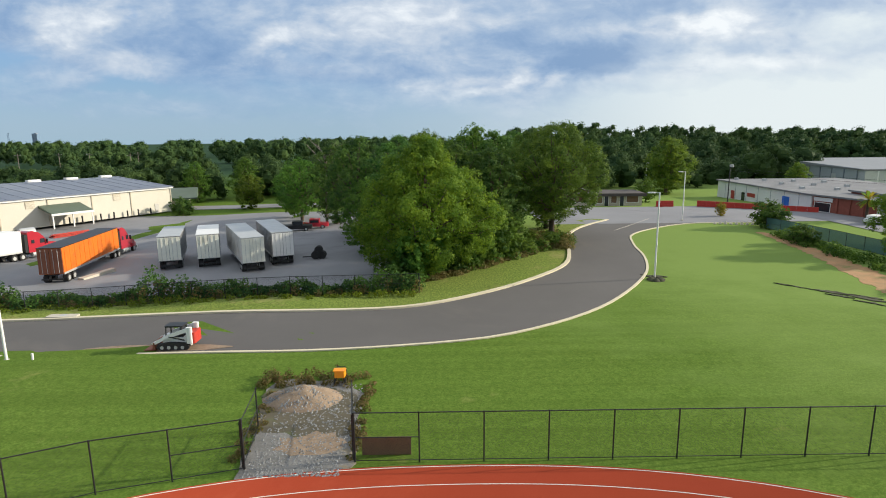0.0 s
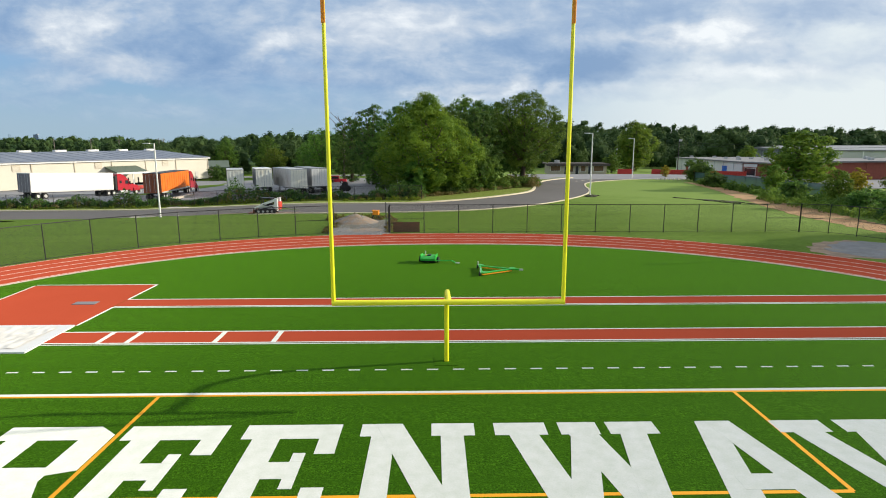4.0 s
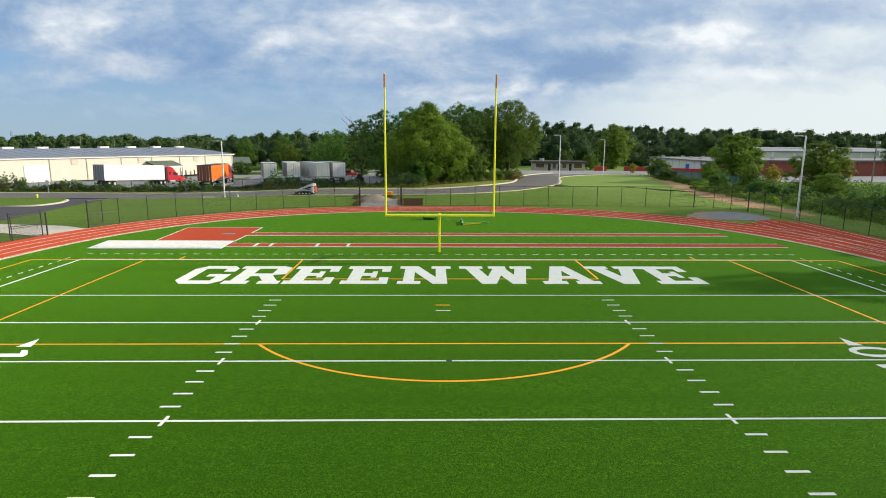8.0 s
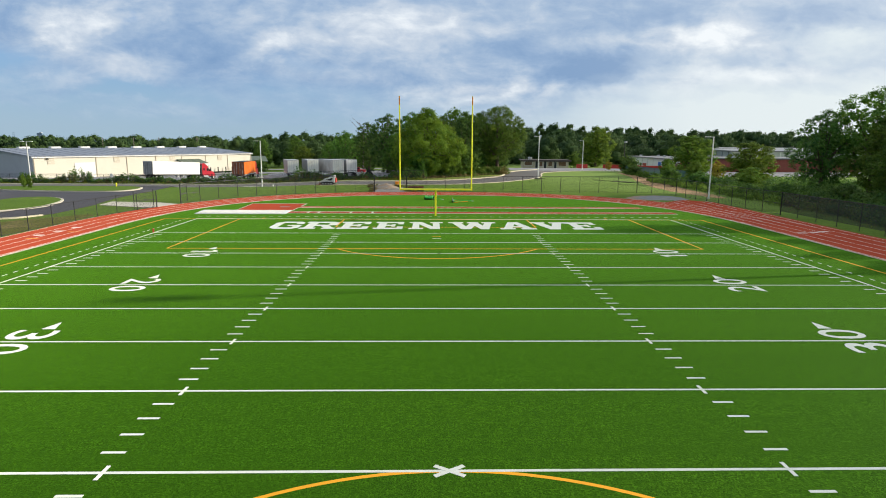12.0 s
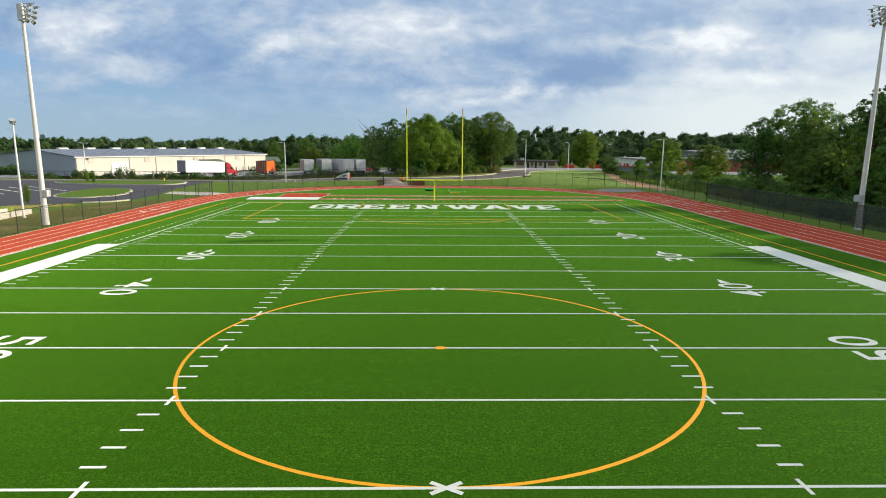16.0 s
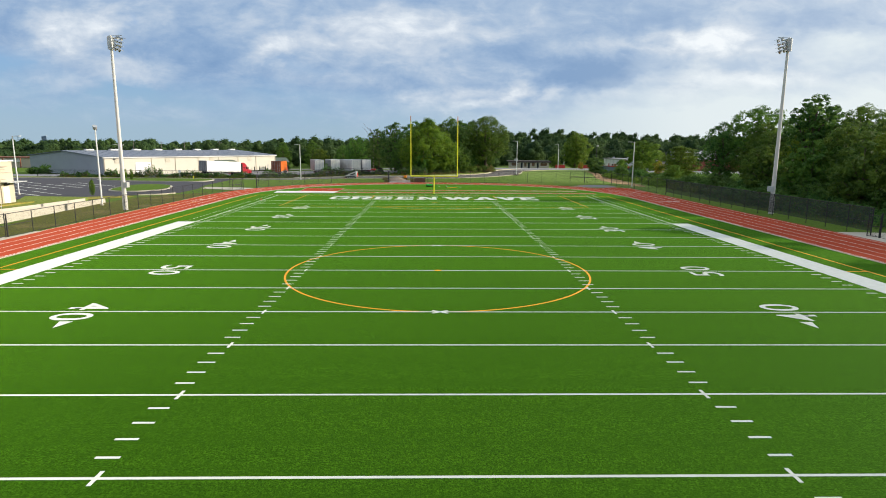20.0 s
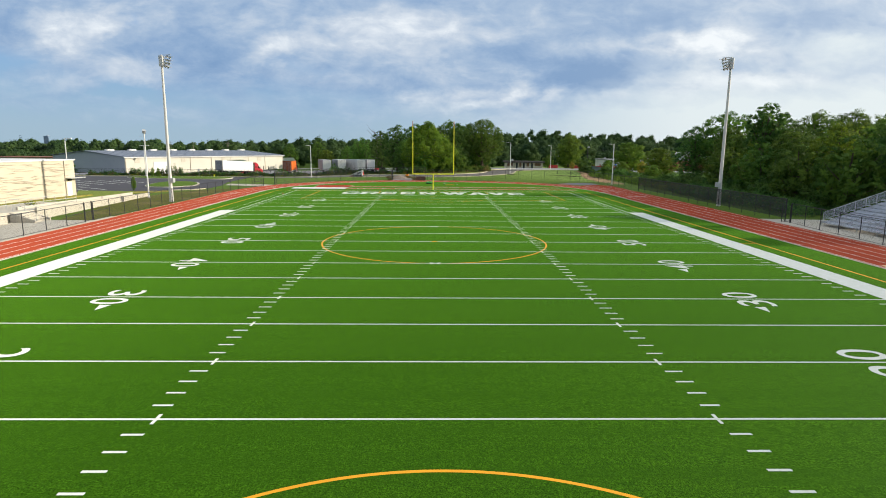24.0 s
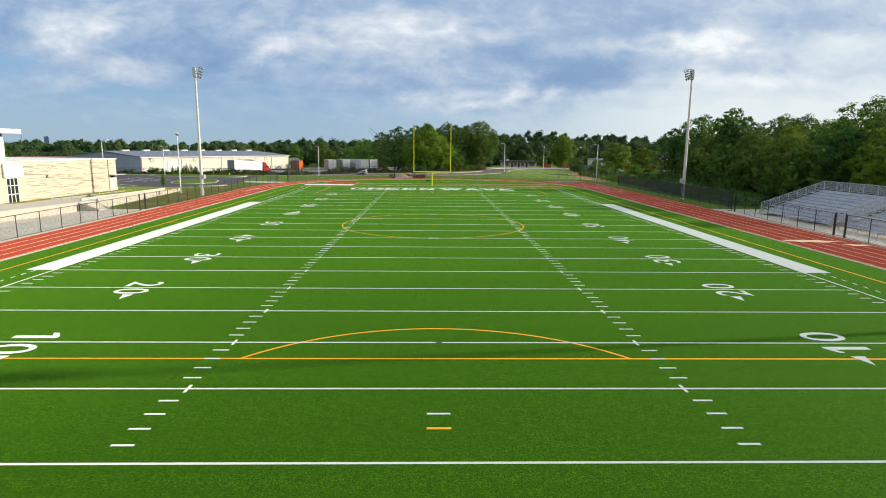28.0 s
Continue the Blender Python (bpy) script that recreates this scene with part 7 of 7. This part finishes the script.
for k in range(10):
    y = 31 - k * 7.0 + rnd.uniform(-1.5, 1.5)
    x = 73.0 + rnd.uniform(-2.5, 2.5)
    kind = (DARK, BROAD, ASH)[k % 3]
    plant(kind, x, y, "tall dense tree behind the home straight fence", rnd.uniform(9.8, 12.6) / TALL[id(kind)], rnd.uniform(0, 6), group=ROWL, flat=1.25)
for k in range(17):
    plant(SHRUB if k % 3 or k < 4 else YOUNG, 49.8 + rnd.uniform(-1.0, 4.0), 36 - k * 4.0, "dark bush under the tree row", rnd.uniform(0.7, 1.2) * (0.7 if k < 3 else 1.0), rnd.uniform(0, 6), name="bush", group="bushes under the tree row")
for x, y, k, h in ((82, 12, PINE, 14.0), (79, -2, PINE, 13.6), (72, -24, PINE, 14.0), (75, 9, BROAD, 13.0), (74, -14, BROAD, 13.2)):
    plant(k, x, y, "tall tree rising above the tree row", h / TALL[id(k)], rnd.uniform(0, 6), group=ROWL)
for kind, x, y, s, lab in ((YOUNG_LIGHT, 61.0, 89, 1.36, "bushy young tree behind the weeds"), (SHRUB, 52.6, 108, 1.4, "round dark shrub at the lawn corner"), (YOUNG_LIGHT, 52.4, 81.5, 0.62, "light green young tree on the lawn edge"), (YOUNG_LIGHT, 51.5, 66, 0.62, "light green young tree on the lawn edge"),
                           (YOUNG_LIGHT, 60.5, 62, 1.14, "bushy yellow-green young tree beyond the lawn edge"), (YOUNG_LIGHT, 54, 50, 0.55, "bushy young tree on the lawn edge"), (GOLD, 60, 74, 0.5, "golden-leaved young tree behind the bushes"), (SHRUB, 49, 94, 0.9, "dark shrub on the lawn edge"), (SHRUB, 48.6, 70, 0.9, "dark shrub on the lawn edge"), 
                           (SHRUB, 47.8, 56, 0.9, "dark shrub on the lawn edge"), (SHRUB, 47, 50, 0.8, "dark shrub on the lawn edge"), (GOLD, 51.2, 121.3, 0.32, "thin golden young street tree"), (YOUNG, 48.1, 150.6, 0.7, "narrow hedge-like tree beside the shop"), (YOUNG_LIGHT, 62.0, 174, 2.2, "tall yellow-green tree behind the street"), (YOUNG_LIGHT, 99.5, 177.5, 1.15, "yellow-green tree behind the white building"),
                           (YOUNG_LIGHT, -45.1, 159.3, 1.2, "light green tree at the yard end"), (ASH, -36, 158, 0.7, "mid-green tree at the yard end"), (SHRUB, -58.5, 152, 1.3, "round bush by the warehouse corner"), (SHRUB, -118.6, 101, 1.0, "dark bush beside the warehouse gable"), (SHRUB, -124, 104, 0.8, "dark bush beside the warehouse gable"), (YOUNG, -30, 140, 0.8, "young tree at the yard end"), (ASH, -64.5, 176, 0.80, "broad dark green tree beside the side road"), (ASH, -53, 181, 0.86, "broad dark green tree beside the side road")):
    plant(kind, x, y, lab, s, rnd.uniform(0, 6), name="bush" if kind is SHRUB else "tree", flat=1.4 if lab.startswith("bushy") else 1.0)
for x, y in ((-51.0, 7.3), (-63.9, 44.6), (-66.1, 46.5)):
    plant(YOUNG_LIGHT, x, y, "thin young tree planted on an island", 0.34, rnd.uniform(0, 6), group="island trees", flat=0.42)
plant(ASH, -92, 20, "leafy tree beyond the school", 0.75)
snag = Shape()
rng = np.random.default_rng(3)
snag.rod((0, 0, -3.5), (0.4, 0, 9.5), 0.26, 0.14, n=8)
for k in range(10):
    a, L, z = 2.4 * k + rng.uniform(-0.4, 0.4), rng.uniform(2.2, 4.6), 7.0 + 0.3 * k
    p = Vector((0.3, 0, z))
    q = p + Vector((math.cos(a) * L * 0.75, math.sin(a) * L * 0.4, L * 0.75))
    snag.rod(p, q, 0.075, 0.04, n=5)
    for j in range(3):
        b = a + rng.uniform(-0.9, 0.9)
        o = p.lerp(q, 0.5 + 0.25 * j)
        snag.rod(o, o + Vector((math.cos(b) * 0.9, math.sin(b) * 0.5, rng.uniform(0.4, 1.3))), 0.035, 0.015, n=4)
tagged(part("dead_tree", snag, DEADWOOD, place=pose(-21, 128, terrain(-21, 128) + 3.2)), "bare dead tree above the grove", "tree")


def thicket(name, points, high, per, size, mat, label, wide=1.0, seed=4):
    """Uncountable growth: one mesh of leaf blades heaped round many points (x, y, height)."""
    rng = np.random.default_rng(seed)
    C, U = [], []
    for x, y, h in points:
        e = rng.normal(size=(per, 3))
        e /= np.linalg.norm(e, axis=1)[:, None]
        e[:, 2] = np.abs(e[:, 2])
        k = rng.uniform(0.65, 1.0, (per, 1))
        C.append(np.array((x, y, terrain(x, y) + 0.05 * h)) + e * k * np.array((wide, wide, h * 0.95)))
        U.append(e + rng.normal(size=(per, 3)) * 0.5)
    U = np.concatenate(U)
    me = quads(name, np.concatenate(C), U / np.linalg.norm(U, axis=1)[:, None], size, mat, rng)
    return tagged(part(name, me, mat), label, "plants", kind="stuff")


rnd = random.Random(21)
pts = [(-95 + 93 * k / 240 + rnd.uniform(-0.3, 0.3), 70.9 + 1.4 * (k / 240) + rnd.uniform(-0.2, 1.6), 0.65 + 1.7 * max(0.0, 0.5 + noise.noise(Vector((k * 0.13, 2.0, 0.5)))) ** 1.6 * rnd.uniform(0.6, 1.1)) for k in range(240)]
thicket("fence_weeds", [(x, y, h * 1.15) for x, y, h in pts], 1, 120, 0.15, LEAF_DARK, "tall dark weeds and vines along the yard fence", 0.75)
thicket("dry_weeds", [(x + 0.4, y - 0.5, h * 0.8) for x, y, h in pts[1::3]], 1, 90, 0.13, LEAF_DRY, "dry brown weeds among the fence growth", 0.6, 9)
thicket("verge_weeds", [(x, y - 1.6, h * 0.35) for x, y, h in pts[::2]], 1, 60, 0.11, LEAF_LIGHT, "pale low weeds along the verge", 0.5, 5)
thicket("edge_weeds", [(44.6 + 4.6 * k / 150 + rnd.uniform(-0.5, 2.2), 12 + 90 * k / 150, rnd.uniform(0.5, 1.6)) for k in range(150)], 1, 110, 0.15, LEAF, "tangled weeds along the soil strip", 1.0, 6)

thicket("hedge_growth", [(48.5 + rnd.uniform(-0.8, 8.0), -30 + 90 * k / 150, rnd.uniform(1.0, 2.6) * (0.7 if k > 115 else 1.0)) for k in range(150)], 1, 240, 0.16, LEAF_DARK, "dense dark leafy growth behind the fence", 1.4, 12)
thicket("bank_growth", [(rnd.uniform(49, 80), 28 + 44 * k / 230, rnd.uniform(0.7, 1.9)) for k in range(230)], 1, 120, 0.17, LEAF_DARK, "rank dark green growth on the bank beyond the fence", 1.6, 16)
thicket("fence_growth", [(43.5 + rnd.uniform(-1.0, 6.0), -25 + 40 * k / 130, rnd.uniform(0.8, 2.2)) for k in range(130)], 1, 150, 0.15, LEAF_DARK, "dark leafy growth close behind the screened fence", 1.4, 15)
thicket("tall_grass", [(44.0 + rnd.uniform(-0.6, 1.6), 10 + 62 * k / 90, rnd.uniform(0.6, 1.3)) for k in range(90)], 1, 110, 0.12, LEAF_OLIVE, "pale tall grass along the growth", 0.8, 13)
thicket("pad_weeds", [(rnd.uniform(-11.2, -4.4), rnd.uniform(50.6, 52.6), rnd.uniform(0.2, 0.75)) for _ in range(60)] + [(rnd.choice((-9.9, -4.5)) + rnd.uniform(-0.3, 0.3), rnd.uniform(42.6, 51), rnd.uniform(0.1, 0.3)) for _ in range(50)], 1, 46, 0.075, LEAF_DRY, "dry weeds round the gravel pad", 0.32, 14)
thicket("grove_brush", BRUSH, 1, 260, 0.17, LEAF, "dense leafy undergrowth at the grove foot", 1.3, 7)
thicket("dry_brush", [(-4 + 20 * k / 60 + rnd.uniform(-0.4, 0.4), 75.3 + 20 * (k / 60) ** 1.15 + rnd.uniform(-0.8, 0.8), rnd.uniform(0.25, 0.8)) for k in range(60)] + [(15.5 + rnd.uniform(-2.5, 2.5), 95 + rnd.uniform(-3, 6), rnd.uniform(1.0, 2.4)) for _ in range(26)], 1, 160, 0.13, LEAF_DRY, "dry brown brush round the big tree", 0.9, 8)
# far woods: domes of blades, back rows higher
def ball(m):
    """A rounded block of 6 m m facets, as corners on a unit sphere."""
    g, out = np.linspace(-1, 1, m + 1), []
    for ax in range(3):
        for s in (-1, 1):
            for i in range(m):
                for j in range(m):
                    f = [np.roll(np.array((s, u, w)), ax) for u, w in ((g[i], g[j]), (g[i + 1], g[j]), (g[i + 1], g[j + 1]), (g[i], g[j + 1]))]
                    out.append([p / np.linalg.norm(p) for p in f])
    return np.array(out)


def woods(name, spots, lobes, per, size, mat, label, seed, fine):
    """Many crowns in one mesh: uneven inner foliage masses with leaf blades standing well off them."""
    rng = np.random.default_rng(seed)
    C, U, cores, shell = [], [], [], ball(fine)
    for x, y, h, r in spots:
        g = terrain(x, y)
        for k in range(lobes):
            t = 1 - (k + 0.5) / lobes                # from the crown's top down to its skirt
            R = r * rng.uniform(0.34, 0.55)
            out = r * math.sqrt(max(0.0, 1 - (1.35 * t - 0.38) ** 2)) * rng.uniform(0.72, 1.0) - R * 0.55
            a = 2.4 * k + rng.uniform(-0.6, 0.6)
            c = np.array((x + out * math.cos(a), y + out * math.sin(a), g + h * 0.14 + (h * 0.86 - R) * t ** 0.8))
            e = rng.normal(size=(per, 3)) + np.array((0.1, -0.35, 0.3))
            e /= np.linalg.norm(e, axis=1)[:, None]
            lump = 0.93 + 0.16 * np.sin(e @ rng.normal(size=3) * 3.5)[:, None]
            C.append(c + e * lump * R * rng.uniform(0.80, 1.04, (per, 1)))
            U.append(e + rng.normal(size=(per, 3)) * 0.45 + np.array((0, 0, 0.2)))
            wob = 0.66 + 0.14 * np.sin(shell @ rng.normal(size=3) * 4) + 0.1 * np.sin(shell @ rng.normal(size=3) * 8)
            cores.append(c + shell * wob[..., None] * R)
    U = np.concatenate(U)
    me = quads(name, np.concatenate(C), U / np.linalg.norm(U, axis=1)[:, None], size, mat, rng, np.concatenate(cores))
    return tagged(part(name, me, mat), label, "woods", kind="stuff")


rnd = random.Random(31)
spots = []
for k in range(170):                       # beyond the yard and the warehouse
    x = -330 + 350 * k / 170 + rnd.uniform(-4, 4)
    spots.append((x, 190 + rnd.uniform(-12, 70) + max(0, -x - 150) * 0.3, rnd.uniform(5.0, 8.0) + (4.0 if x > -110 else 0), rnd.uniform(3.8, 6.2)))
for k in range(70):                        # behind the grove and the shop
    x = -20 + 150 * k / 70 + rnd.uniform(-4, 4)
    spots.append((x, 190 + rnd.uniform(-14, 40) + (20 if x > 60 else 0), rnd.uniform(7.5, 14), rnd.uniform(4.5, 7.5)))
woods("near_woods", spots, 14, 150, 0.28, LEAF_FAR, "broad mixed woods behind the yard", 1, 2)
spots = []
for k in range(420):
    x = -900 + 1900 * k / 420 + rnd.uniform(-5, 5)
    tall = 12.0 + 4.0 * step((x + 190) / 120) + 2.0 * step((x - 20) / 30)
    spots.append((x, 330 + abs(x) * 0.25 + rnd.uniform(-25, 90), tall + rnd.uniform(-1.2, 2.2), rnd.uniform(5, 8)))
for k in range(120):
    x = 60 + 420 * k / 120 + rnd.uniform(-5, 5)
    spots.append((x, 265 + rnd.uniform(-15, 60), rnd.uniform(11, 16.5), rnd.uniform(5, 8)))
for k in range(105):                       # dark pines on the rise behind the street
    x = 50 + 350 * k / 105 + rnd.uniform(-3, 3)
    spots.append((x, 385 + rnd.uniform(-5, 60), rnd.uniform(21, 26.5) - 0.02 * (x - 50), rnd.uniform(5.5, 8)))
for k in range(170):                       # the farthest ridge to the northwest
    x = -1000 + 1000 * k / 170 + rnd.uniform(-4, 4)
    spots.append((x, 620 + rnd.uniform(-60, 120), rnd.uniform(17.5, 20.5), rnd.uniform(7.5, 11)))
for k in range(40):                        # west, beyond the lot
    spots.append((-190 - rnd.uniform(0, 160), -60 + 260 * k / 40, rnd.uniform(9, 14), rnd.uniform(5, 7)))
for k in range(34):                        # east and south, behind the stands
    spots.append((95 + rnd.uniform(0, 60), -160 + 250 * k / 34, rnd.uniform(12, 18), rnd.uniform(5, 7)))
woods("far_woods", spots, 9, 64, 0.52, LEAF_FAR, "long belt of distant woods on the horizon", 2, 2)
